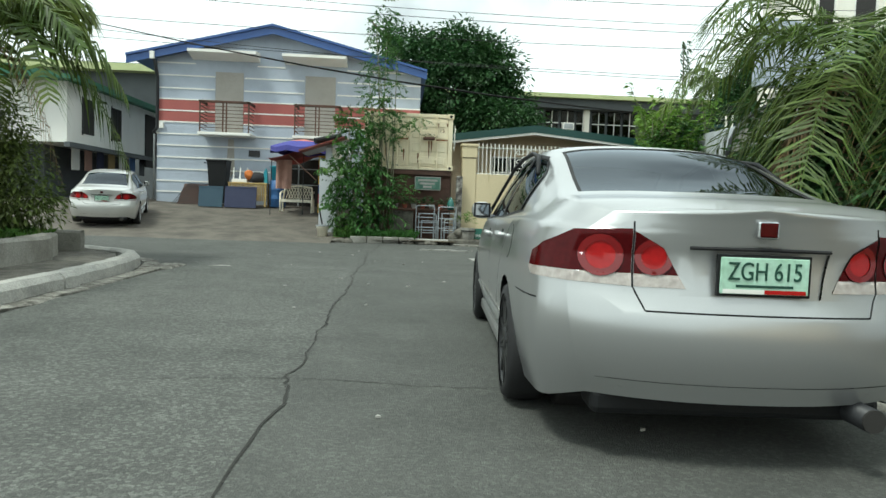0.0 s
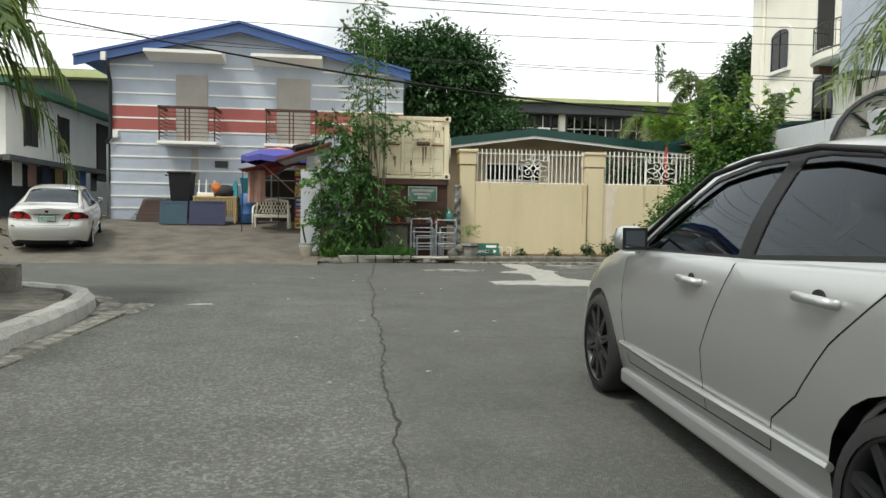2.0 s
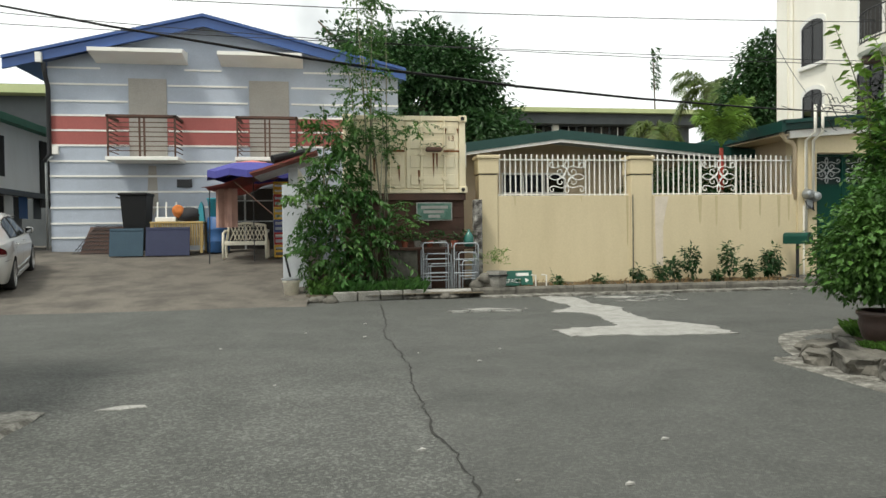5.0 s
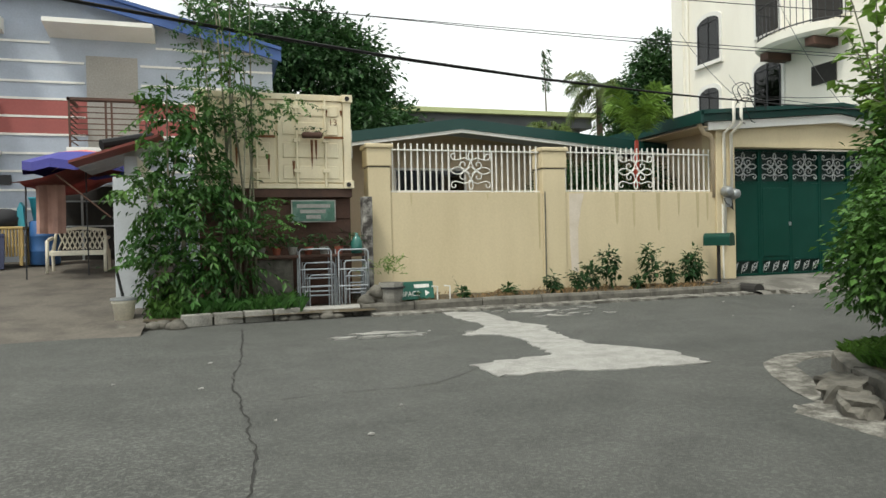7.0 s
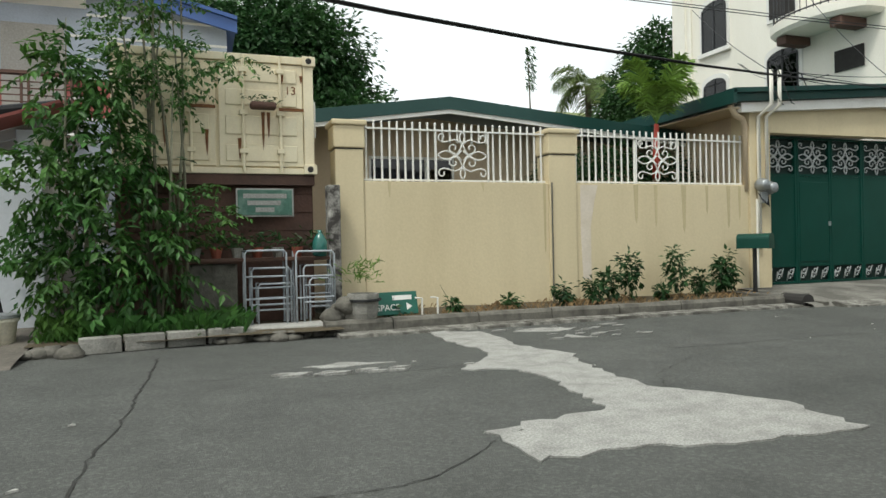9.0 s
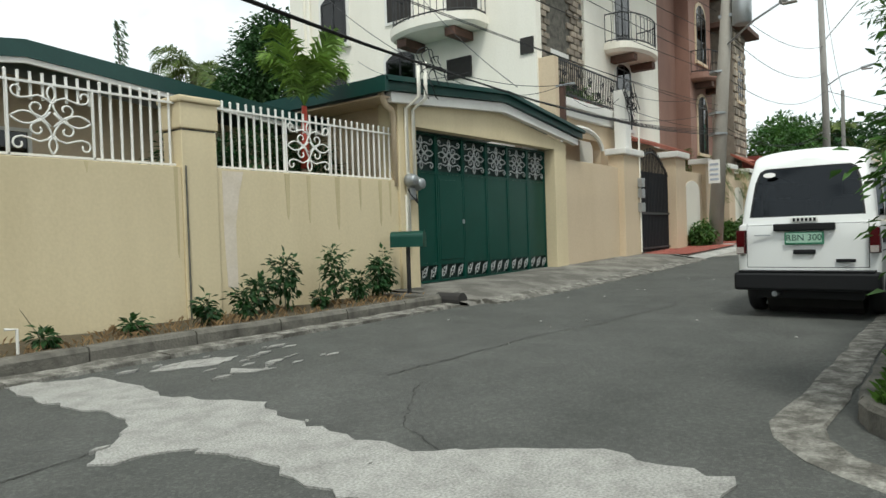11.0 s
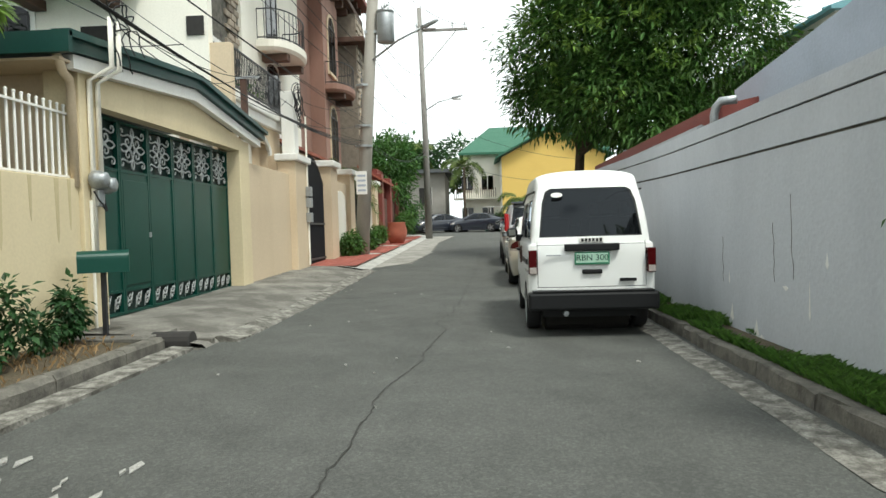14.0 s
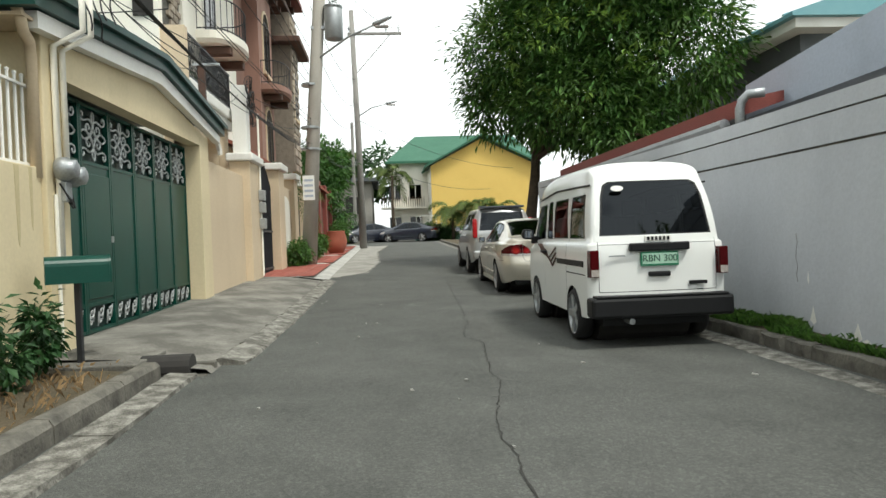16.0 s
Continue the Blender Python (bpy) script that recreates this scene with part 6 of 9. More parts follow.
def ease(keys, x):
    """Smooth values between rows of keys (first column the station)."""
    K = sorted(keys)
    for i in range(len(K) - 1):
        if x <= K[i + 1][0] or i == len(K) - 2:
            break
    p0, p1, p2, p3 = K[max(i - 1, 0)], K[i], K[i + 1], K[min(i + 2, len(K) - 1)]
    h = p2[0] - p1[0]
    t = min(1.0, max(0.0, (x - p1[0]) / h))
    out = []
    for c in range(1, len(p1)):
        m1 = (p2[c] - p0[c]) / max(1e-6, p2[0] - p0[0]) * h
        m2 = (p3[c] - p1[c]) / max(1e-6, p3[0] - p1[0]) * h
        d = p2[c] - p1[c]
        if d == 0:
            m1 = m2 = 0
        else:
            m1 = 0 if m1 / d < 0 else d * min(3, m1 / d)
            m2 = 0 if m2 / d < 0 else d * min(3, m2 / d)
        out.append((2 * t ** 3 - 3 * t * t + 1) * p1[c] + (t ** 3 - 2 * t * t + t) * m1 + (-2 * t ** 3 + 3 * t * t) * p2[c] + (t ** 3 - t * t) * m2)
    return out


def section(zl, wl, wm, zb, wb, zt, wt):
    """Half a cross-section from sill to roof centre."""
    pts = []
    zm = zl + (zb - zl) * 0.52
    cw, cz = 2 * wm - (wl + wb) / 2, 2 * zm - (zl + zb) / 2
    for k in range(9):
        t = k / 8
        pts.append(((1 - t) ** 2 * wl + 2 * t * (1 - t) * cw + t * t * wb, (1 - t) ** 2 * zl + 2 * t * (1 - t) * cz + t * t * zb))
    g = max(0.02, min(0.1, (zt - zb) * 0.25))
    pts.append((wb - 0.02, zb + min(0.014, (zt - zb) * 0.2)))
    a, b = (wb - 0.035, zb + min(0.02, (zt - zb) * 0.3)), (wt, zt - g)
    for k in range(6):
        t = k / 6
        pts.append((a[0] + (b[0] - a[0]) * t + 0.02 * math.sin(math.pi * t) * (1 if zt - zb > 0.2 else 0), a[1] + (b[1] - a[1]) * t))
    for k in range(9):
        t = math.pi / 2 * k / 8
        pts.append((wt * math.cos(t) ** 0.8, zt - g + g * math.sin(t) ** 0.9))
    return pts


def car_shell(keys, rear, front, n=46, cols=14, rear_curve=None, front_curve=None, bulge=(0.1, 0.16)):
    """The skin of a car: stations along x, closed at both ends."""
    bm = bmesh.new()
    xs = [rear + (front - rear) * (0.5 - 0.5 * math.cos(math.pi * k / n)) for k in range(n + 1)]
    rows = []
    for x in xs:
        sec = section(*ease(keys, x))
        row = []
        for w, z in sec:
            dx = 0
            if rear_curve and x < rear + 0.5:
                dx += ease(rear_curve, z)[0] * (1 - (x - rear) / 0.5) ** 1.5
            if front_curve and x > front - 0.6:
                dx += ease(front_curve, z)[0] * (1 - (front - x) / 0.6) ** 1.5
            row.append((x + dx, w, z))
        rows.append(row)
    L = [[bm.verts.new(p) for p in r] for r in rows]
    R = [[bm.verts.new((p[0], -p[1], p[2])) for p in r] for r in rows]
    m = len(rows[0])
    for i in range(n):
        for k in range(m - 1):
            bm.faces.new((L[i][k], L[i][k + 1], L[i + 1][k + 1], L[i + 1][k]))
            bm.faces.new((R[i][k + 1], R[i][k], R[i + 1][k], R[i + 1][k + 1]))
    for i, sg, bl in ((0, -1, bulge[0]), (n, 1, bulge[1])):
        grid = []
        for k in range(m):
            x, w, z = rows[i][k]
            grid.append([L[i][k]] + [bm.verts.new((x + sg * bl * (1 - abs(t) ** 2.4), w * t, z)) for t in [1 - 2 * c / cols for c in range(1, cols)]] + [R[i][k]])
        for k in range(m - 1):
            for c in range(cols):
                try:
                    q = (grid[k][c], grid[k][c + 1], grid[k + 1][c + 1], grid[k + 1][c])
                    bm.faces.new(q if sg < 0 else q[::-1])
                except ValueError:
                    pass
    bmesh.ops.remove_doubles(bm, verts=bm.verts[:], dist=0.0008)
    bmesh.ops.recalc_face_normals(bm, faces=bm.faces[:])
    return bm


AX = {"side": (0, 2), "end": (1, 2), "top": (0, 1)}


def take(bm, poly, view, cond, grow=0.0):
    """Cuts the outline of a convex polygon into the skin and lifts the faces inside out as a mesh of their own."""
    u, v = AX[view]
    P = [Vector(p) for p in poly]
    area = sum(P[i].x * P[(i + 1) % len(P)].y - P[(i + 1) % len(P)].x * P[i].y for i in range(len(P)))
    if area < 0:
        P.reverse()
    if grow:
        c = sum(P, Vector((0, 0))) / len(P)
        P = [p + (p - c).normalized() * grow for p in P]
    lo = [min(p[k] for p in P) - 0.02 for k in (0, 1)]
    hi = [max(p[k] for p in P) + 0.02 for k in (0, 1)]

    def near(f):
        if not cond(f):
            return False
        us, vs_ = [w.co[u] for w in f.verts], [w.co[v] for w in f.verts]
        return max(us) > lo[0] and min(us) < hi[0] and max(vs_) > lo[1] and min(vs_) < hi[1]
    bm.normal_update()
    for i in range(len(P)):
        a, b = P[i], P[(i + 1) % len(P)]
        fs = [f for f in bm.faces if near(f)]
        if not fs:
            return None
        co, no = [0, 0, 0], [0, 0, 0]
        co[u], co[v] = a.x, a.y
        d = b - a
        no[u], no[v] = -d.y, d.x
        es = {e for f in fs for e in f.edges}
        vs_ = {w for f in fs for w in f.verts}
        bmesh.ops.bisect_plane(bm, geom=[*fs, *es, *vs_], plane_co=co, plane_no=no, dist=1e-5)
    bm.normal_update()
    ins = []
    for f in bm.faces:
        if not near(f):
            continue
        c = f.calc_center_median()
        q = Vector((c[u], c[v]))
        if all((P[(i + 1) % len(P)] - P[i]).cross(q - P[i]) > -1e-6 for i in range(len(P))):
            ins.append(f)
    if not ins:
        return None
    out = bmesh.new()
    mp = {}
    for f in ins:
        for w in f.verts:
            if w not in mp:
                mp[w] = out.verts.new(w.co)
        out.faces.new([mp[w] for w in f.verts])
    bmesh.ops.delete(bm, geom=ins, context="FACES")
    out.normal_update()
    return out


def push(bm, d):
    bm.normal_update()
    mv = [(w, w.normal.copy()) for w in bm.verts]
    for w, n_ in mv:
        w.co += n_ * d
    return bm


def rim(bm, d):
    """Gives the lifted skin a thickness inwards."""
    r = bmesh.ops.solidify(bm, geom=bm.faces[:], thickness=d)
    return bm


LFT = lambda f: f.normal.y > 0.25
RGT = lambda f: f.normal.y < -0.25
REAR = lambda f: f.normal.x < -0.2
FRONT = lambda f: f.normal.x > 0.2


def wheel(parent, x, y, r, w, spokes, rim_mat, side, style="mesh"):
    """A wheel with a tyre, a rim with spokes, and a hub."""
    m = Matrix.Translation((x, y, r)) @ Matrix.Rotation(-side * math.pi / 2, 4, "X")
    wh_ = part("wheel", lathe(bmesh.new(), [(r * 0.77, -w / 2), (r * 0.92, -w / 2), (r * 0.985, -w * 0.38), (r, -w * 0.2), (r, w * 0.2), (r * 0.985, w * 0.38), (r * 0.92, w / 2), (r * 0.79, w / 2 + 0.004)], 36, m, False), RUBBER, parent, "black tyre", True)
    part("rim", lathe(bmesh.new(), [(r * 0.73, w * 0.1), (r * 0.75, w * 0.46), (r * 0.79, w * 0.5), (r * 0.805, w * 0.46), (r * 0.805, -w * 0.4), (r * 0.73, -w * 0.4)], 36, m, False), rim_mat, wh_, "", True)
    part("brake_disc", lathe(bmesh.new(), [(0.03, w * 0.02), (r * 0.5, w * 0.03), (r * 0.5, w * 0.07), (0.03, w * 0.08)], 24, m), BLACK_IRON, wh_)
    # near-black disc as painted shade behind the spokes
    part("wheel_back", lathe(bmesh.new(), [(0.02, -w * 0.3), (r * 0.77, -w * 0.3), (r * 0.77, -w * 0.26), (0.02, -w * 0.26)], 20, m), SHADE_DARK, wh_)
    bm = bmesh.new()
    for k in range(spokes):
        a = 2 * math.pi * k / spokes
        if style == "mesh":
            for s in (-1, 1):
                a2 = a + s * math.pi / spokes * 0.9
                bx(bm, 0, -0.0095, w * 0.3, 1, 0.0095, w * 0.46)
                vs_ = bm.verts[-8:]
                p0, p1 = Vector((0.06 * math.cos(a), 0.06 * math.sin(a), 0)), Vector((r * 0.76 * math.cos(a2), r * 0.76 * math.sin(a2), 0))
                d = p1 - p0
                bmesh.ops.transform(bm, matrix=Matrix.Translation(p0) @ Matrix.Rotation(math.atan2(d.y, d.x), 4, "Z") @ Matrix.Diagonal((d.length, 1, 1, 1)), verts=vs_)
        else:
            bx(bm, 0.04, -0.035, w * 0.32, r * 0.76, 0.035, w * 0.46)
            bmesh.ops.transform(bm, matrix=Matrix.Rotation(a, 4, "Z"), verts=bm.verts[-8:])
    bmesh.ops.transform(bm, matrix=m, verts=bm.verts)
    part("spokes", bm, rim_mat, wh_)
    part("hub_cap", lathe(bmesh.new(), [(0.075, w * 0.3), (0.07, w * 0.46), (0.035, w * 0.49), (0.005, w * 0.495)], 16, m), rim_mat, wh_, "", True)
    return wh_


def disc(cx, cz, r, n=16, low=None):
    pts = [(cx + r * math.cos(2 * math.pi * k / n), cz + r * math.sin(2 * math.pi * k / n)) for k in range(n)]
    if low is not None:
        pts = [(cx + r * math.cos(a), cz + r * math.sin(a)) for a in [math.pi * k / n for k in range(n + 1)]] + [(cx - r, low), (cx + r, low)]
    return pts


def finish_car(c, bm, paint, axles, wr, ww, track, spokes, rim_mat, style, cabin, floor_z=0.2, arch=None):
    """Wheel arches, body, underside, seats and wheels."""
    arch = arch or wr * 1.12
    for xa in axles:
        for cond, sg in ((LFT, 1), (RGT, -1)):
            got = take(bm, disc(xa, wr, arch, 14, low=-0.1), "side", lambda f, q=cond: abs(f.normal.y) > 0.25 and q(f))
            if got:
                got.free()
            bm_ = tube(bmesh.new(), [(xa + arch * math.cos(a), sg * (track + 0.02), wr + arch * math.sin(a)) for a in [math.pi * k / 14 for k in range(15)]], 0.012, 5)
            part("arch_lip", bm_, paint, c)
    part("body", bm, paint, c, "", True)
    x0, x1, w, zt = cabin
    part("underbody", box(axles[0] - 0.55, -track * 0.86, floor_z - 0.02, axles[1] + 0.5, track * 0.86, floor_z + 0.18), BLACK_PLASTIC, c)
    for xa in axles:
        # near-black drum fills the arches with painted shade
        part("wheel_house", rod(bmesh.new(), (xa, -track * 0.78, wr), (xa, track * 0.78, wr), arch * 0.96, n=16), SHADE_DARK, c)
    for x in (x0 + 0.35, x1 - 0.8):
        for y in (-0.36, 0.36):
            st = part("seat", box(x, y - 0.24, floor_z + 0.15, x + 0.5, y + 0.24, floor_z + 0.36, bev=0.05), SEAT, c)
            part("seat_back", box(x - 0.12, y - 0.24, floor_z + 0.3, x + 0.04, y + 0.24, zt - 0.42, bev=0.05), SEAT, st)
            part("head_rest", box(x - 0.12, y - 0.12, zt - 0.4, x - 0.02, y + 0.12, zt - 0.22, bev=0.03), SEAT, st)
    part("dashboard", box(x1 - 0.25, -w * 0.85, zt - 0.75, x1 + 0.1, w * 0.85, zt - 0.52, bev=0.04), SEAT, c)
    for xa in axles:
        for sg in (1, -1):
            wheel(c, xa, sg * track, wr, ww, spokes, rim_mat, sg, style)


def pane(c, bm, poly, view, cond, seal=0.022, name="window", glass=None):
    """A window: a black seal let into the skin with the glass inside it."""
    got = take(bm, poly, view, cond, grow=seal)
    if not got:
        return None
    inner = take(got, poly, view, cond)
    s = part(name, push(got, -0.003), RUBBER, c, "", True)
    if inner:
        part("glass", push(inner, -0.006), glass or GLASS, s, "", True)
    return s


def seam(c, bm, a, b, view, cond, w=0.007):
    """A straight panel gap."""
    a, b = Vector(a), Vector(b)
    n_ = (b - a).normalized()
    n_ = Vector((-n_.y, n_.x)) * w / 2
    got = take(bm, [a + n_, b + n_, b - n_, a - n_], view, cond)
    if got:
        part("panel_gap", push(got, -0.004), SEAM, c)


def mirror_cap(c, x, y, z, sg, paint):
    m = part("side_mirror", box(x - 0.1, y, z, x + 0.08, y + sg * 0.165 if sg > 0 else y, z + 0.14, bev=0.055) if sg > 0 else box(x - 0.1, y - 0.165, z, x + 0.08, y, z + 0.14, bev=0.055), paint, c, "", True)
    part("mirror_bezel", box(x - 0.104, min(y + sg * 0.015, y + sg * 0.152), z + 0.01, x - 0.096, max(y + sg * 0.015, y + sg * 0.152), z + 0.13), BLACK_PLASTIC, m)
    part("mirror_glass", box(x - 0.108, min(y + sg * 0.03, y + sg * 0.138), z + 0.025, x - 0.104, max(y + sg * 0.03, y + sg * 0.138), z + 0.115), MIRROR, m)
    part("mirror_foot", box(x - 0.03, min(y - sg * 0.06, y + sg * 0.03), z - 0.06, x + 0.05, max(y - sg * 0.06, y + sg * 0.03), z + 0.04, bev=0.01), paint, m)


def handle(c, x, y, z, sg, paint):
    h = part("door_handle", tube(bmesh.new(), [(x - 0.1, y, z), (x - 0.085, y + sg * 0.035, z + 0.005), (x + 0.07, y + sg * 0.035, z + 0.008), (x + 0.1, y, z)], 0.017, 8), paint, c, "", True)
    part("handle_recess", rod(bmesh.new(), (x, y - sg * 0.02, z - 0.005), (x, y + sg * 0.002, z - 0.005), 0.042, n=14), SEAM, h)


def sedan(name, label, paint, plate, wheels_mat, style, detail=True, scale=1.0, visor=True, spokes=10):
    """A four-door saloon, nose along +x, wheels on z = 0."""
    c = thing(name, (0, 0, 0), label, "car")
    K = [  # x, z low, w low, w mid, z belt, w belt, z top, w top
        (-2.24, 0.29, 0.62, 0.72, 0.95, 0.68, 1.06, 0.56),
        (-2.08, 0.23, 0.76, 0.835, 0.97, 0.78, 1.10, 0.67),
        (-1.75, 0.21, 0.79, 0.87, 0.98, 0.82, 1.125, 0.69),
        (-1.45, 0.20, 0.80, 0.875, 0.98, 0.835, 1.215, 0.65),
        (-1.0, 0.19, 0.80, 0.875, 0.97, 0.84, 1.39, 0.61),
        (-0.5, 0.19, 0.80, 0.875, 0.955, 0.845, 1.468, 0.605),
        (0.0, 0.19, 0.80, 0.875, 0.945, 0.845, 1.475, 0.61),
        (0.4, 0.19, 0.80, 0.875, 0.935, 0.84, 1.435, 0.61),
        (0.95, 0.19, 0.80, 0.875, 0.915, 0.83, 1.19, 0.66),
        (1.35, 0.19, 0.80, 0.87, 0.89, 0.80, 0.99, 0.70),
        (1.85, 0.19, 0.77, 0.83, 0.80, 0.72, 0.88, 0.62),
        (2.2, 0.24, 0.62, 0.66, 0.66, 0.56, 0.74, 0.46),
        (2.27, 0.3, 0.5, 0.52, 0.6, 0.46, 0.66, 0.38)]
    RC = [(0.2, 0.1), (0.3, 0.04), (0.5, -0.03), (0.62, -0.035), (0.68, 0.0), (0.85, 0.03), (1.0, 0.0), (1.06, -0.02)]
    bm = car_shell(K, -2.24, 2.27, rear_curve=RC, bulge=(0.14, 0.12))
    # glass
    for cond in (LFT, RGT):
        side = take(bm, [(0.9, 0.95), (0.62, 1.16), (0.3, 1.33), (-0.05, 1.385), (-0.5, 1.395), (-0.85, 1.355), (-1.1, 1.235), (-1.27, 1.02), (-0.4, 0.975)], "side", cond)
        if not side:
            continue
        pane(c, side, [(-0.24, 0.985), (0.82, 0.965), (0.6, 1.14), (0.28, 1.305), (-0.05, 1.36), (-0.26, 1.365)], "side", cond, 0.006)
        pane(c, side, [(-1.06, 1.03), (-0.36, 0.993), (-0.37, 1.368), (-0.5, 1.37), (-0.84, 1.33), (-1.0, 1.26)], "side", cond, 0.006)
        pane(c, side, [(-1.21, 1.035), (-1.11, 1.03), (-1.05, 1.225), (-1.08, 1.215)], "side", cond, 0.004)
        part("window_surround", push(side, -0.001), BLACK_PLASTIC, c, "black window surround", True)
    up_rear = lambda f: f.normal.z > 0.25 and f.normal.x < -0.08
    pane(c, bm, [(-1.66, -0.56), (-1.66, 0.56), (-0.86, 0.5), (-0.86, -0.5)], "top", up_rear, 0.025, "rear_window")
    up_front = lambda f: f.normal.z > 0.2 and f.normal.x > 0.08
    pane(c, bm, [(0.52, -0.52), (0.52, 0.52), (1.26, 0.62), (1.26, -0.62)], "top", up_front, 0.025, "windscreen")
    for sg, cond in ((1, LFT), (-1, RGT)):
        y = sg * 0.866
        seam(c, bm, (0.98, 0.9), (0.9, 0.3), "side", cond)
        for p, q in (((-0.3, 0.955), (-0.08, 0.57)), ((-0.08, 0.57), (-0.07, 0.3)), ((-1.19, 0.97), (-0.94, 0.75)), ((-0.94, 0.75), (-0.78, 0.55)), ((-0.78, 0.55), (-0.62, 0.43)), ((-0.62, 0.43), (-0.58, 0.3))):
            seam(c, bm, p, q, "side", cond)
        seam(c, bm, (0.9, 0.3), (-0.58, 0.3), "side", cond)
        seam(c, bm, (-1.72, 0.66), (-2.1, 0.665), "side", cond)
        handle(c, 0.06, sg * 0.858, 0.85, sg, paint)
        handle(c, -0.86, sg * 0.858, 0.875, sg, paint)
        mirror_cap(c, 0.84, sg * 0.795, 0.945, sg, paint)
        part("sill_moulding", tube(bmesh.new(), [(0.98, sg * 0.858, 0.40), (0.2, sg * 0.868, 0.385), (-0.95, sg * 0.858, 0.375)], 0.016, 6), paint, c)
        part("sill_skirt", box(-1.0, min(sg * 0.78, sg * 0.835), 0.15, 1.05, max(sg * 0.78, sg * 0.835), 0.24, bev=0.02), paint, c)
        got = take(bm, disc(-1.3, 0.86, 0.091, 20), "side", cond)
        if got:
            flap = take(got, disc(-1.3, 0.86, 0.084, 20), "side", cond)
            part("flap_gap", push(got, -0.003), SEAM, c)
            if flap:
                part("fuel_flap", push(flap, 0.001), paint, c, "", True)
        if visor:
            part("rain_visor", tube(bmesh.new(), [(0.86, sg * 0.80, 1.0), (0.6, sg * 0.737, 1.165), (0.28, sg * 0.668, 1.34), (-0.05, sg * 0.648, 1.388), (-0.5, sg * 0.642, 1.398), (-0.86, sg * 0.66, 1.352), (-1.1, sg * 0.695, 1.235)], 0.014, 6), BLACK_PLASTIC, c, "smoked rain visor", True)
        # lamps: outer lens on the wing, inner on the lid
        r_or_s = (lambda f, q=cond: f.normal.x < -0.15 or q(f))
        rearish = lambda f: f.normal.x < -0.12 and f.calc_center_median().x < -1.75
        for lens, ring in (([(sg * 0.487, 0.745), (sg * 0.84, 0.755), (sg * 0.86, 0.82), (sg * 0.80, 0.9), (sg * 0.70, 0.96), (sg * 0.487, 0.972)], (0.60, 0.085)),
                           ([(sg * 0.285, 0.745), (sg * 0.478, 0.745), (sg * 0.478, 0.962), (sg * 0.37, 0.90)], (0.405, 0.072))):
            got = take(bm, lens, "end", rearish)
            if not got:
                continue
            dk = take(got, disc(sg * ring[0], 0.862, ring[1], 20), "end", lambda f: True)
            clear = take(got, [(sg * 0.25, 0.72), (sg * 0.9, 0.72), (sg * 0.9, 0.795), (sg * 0.25, 0.795)], "end", lambda f: True)
            tl = part("tail_light", push(got, 0.003), TAIL_DARK, c, "dark red tail-light lens", True)
            if dk:
                core = take(dk, disc(sg * ring[0], 0.862, ring[1] * 0.66, 20), "end", lambda f: True)
                part("lamp_ring", push(dk, 0.009), TAIL_RING, tl, "deep red outer ring", True)
                if core:
                    part("lamp_disc", push(core, 0.005), TAIL_RED, tl, "round red lamp", True)
            if clear:
                part("clear_strip", push(clear, 0.003), TAIL_CLEAR, tl, "", True)
        hl = take(bm, [(1.75, 0.64), (2.12, 0.6), (2.08, 0.7), (1.7, 0.78)], "side", lambda f, q=cond: f.normal.x > 0.0 and q(f))
        if hl:
            part("headlight", push(hl, 0.004), TAIL_CLEAR, c, "clear headlight", True)
        seam(c, bm, (sg * 0.4825, 1.0), (sg * 0.4825, 0.74), "end", REAR)
        seam(c, bm, (sg * 0.48, 0.74), (sg * 0.44, 0.655), "end", REAR)
        part("parking_sensor", rod(bmesh.new(), (-2.342, sg * 0.5, 0.57), (-2.30, sg * 0.5, 0.57), 0.014, n=12), SEAM, c)
    seam(c, bm, (-0.44, 0.655), (0.44, 0.655), "end", REAR)
    rec = take(bm, [(-0.24, 0.72), (0.24, 0.72), (0.275, 0.895), (-0.275, 0.895)], "end", REAR)
    if rec:
        part("plate_recess", push(rec, -0.012), paint, c, "", True)
        # near-black tube draws the shadow line under the recess's top edge
        part("recess_shadow", tube(bmesh.new(), [(-2.345, -0.275, 0.905), (-2.372, 0, 0.908), (-2.345, 0.275, 0.905)], 0.008, 6), SEAM, c)
    pl = part("number_plate", box(-2.392, -0.17, 0.738, -2.375, 0.17, 0.878, bev=0.004), PLATE_GREEN, c, "pale green and white number plate")
    part("plate_frame", box(-2.385, -0.18, 0.728, -2.37, 0.18, 0.888), BLACK_PLASTIC, pl)
    rot = Matrix(((0, 0, -1, 0), (-1, 0, 0, 0), (0, 1, 0, 0), (0, 0, 0, 1)))
    text_mesh("plate_text", plate, 0.1, Matrix.Translation((-2.394, 0, 0.822)) @ rot @ Matrix.Diagonal((0.74, 1, 1, 1)), INK_GREEN, pl)
    part("plate_strip", box(-2.394, -0.16, 0.74, -2.39, 0.0, 0.756), TAIL_RED, pl)
    part("plate_strip", box(-2.394, 0.0, 0.74, -2.39, 0.16, 0.756), WHITE, pl)
    part("plate_legend", box(-2.394, -0.11, 0.764, -2.39, 0.11, 0.774), INK_GREEN, pl)
    bdg = part("badge", box(-2.4, -0.042, 0.95, -2.375, 0.042, 1.02, bev=0.01), CHROME, c, "chrome badge on a red ground")
    part("badge_ground", box(-2.405, -0.033, 0.957, -2.398, 0.033, 1.013, bev=0.006), TAIL_DARK, bdg)
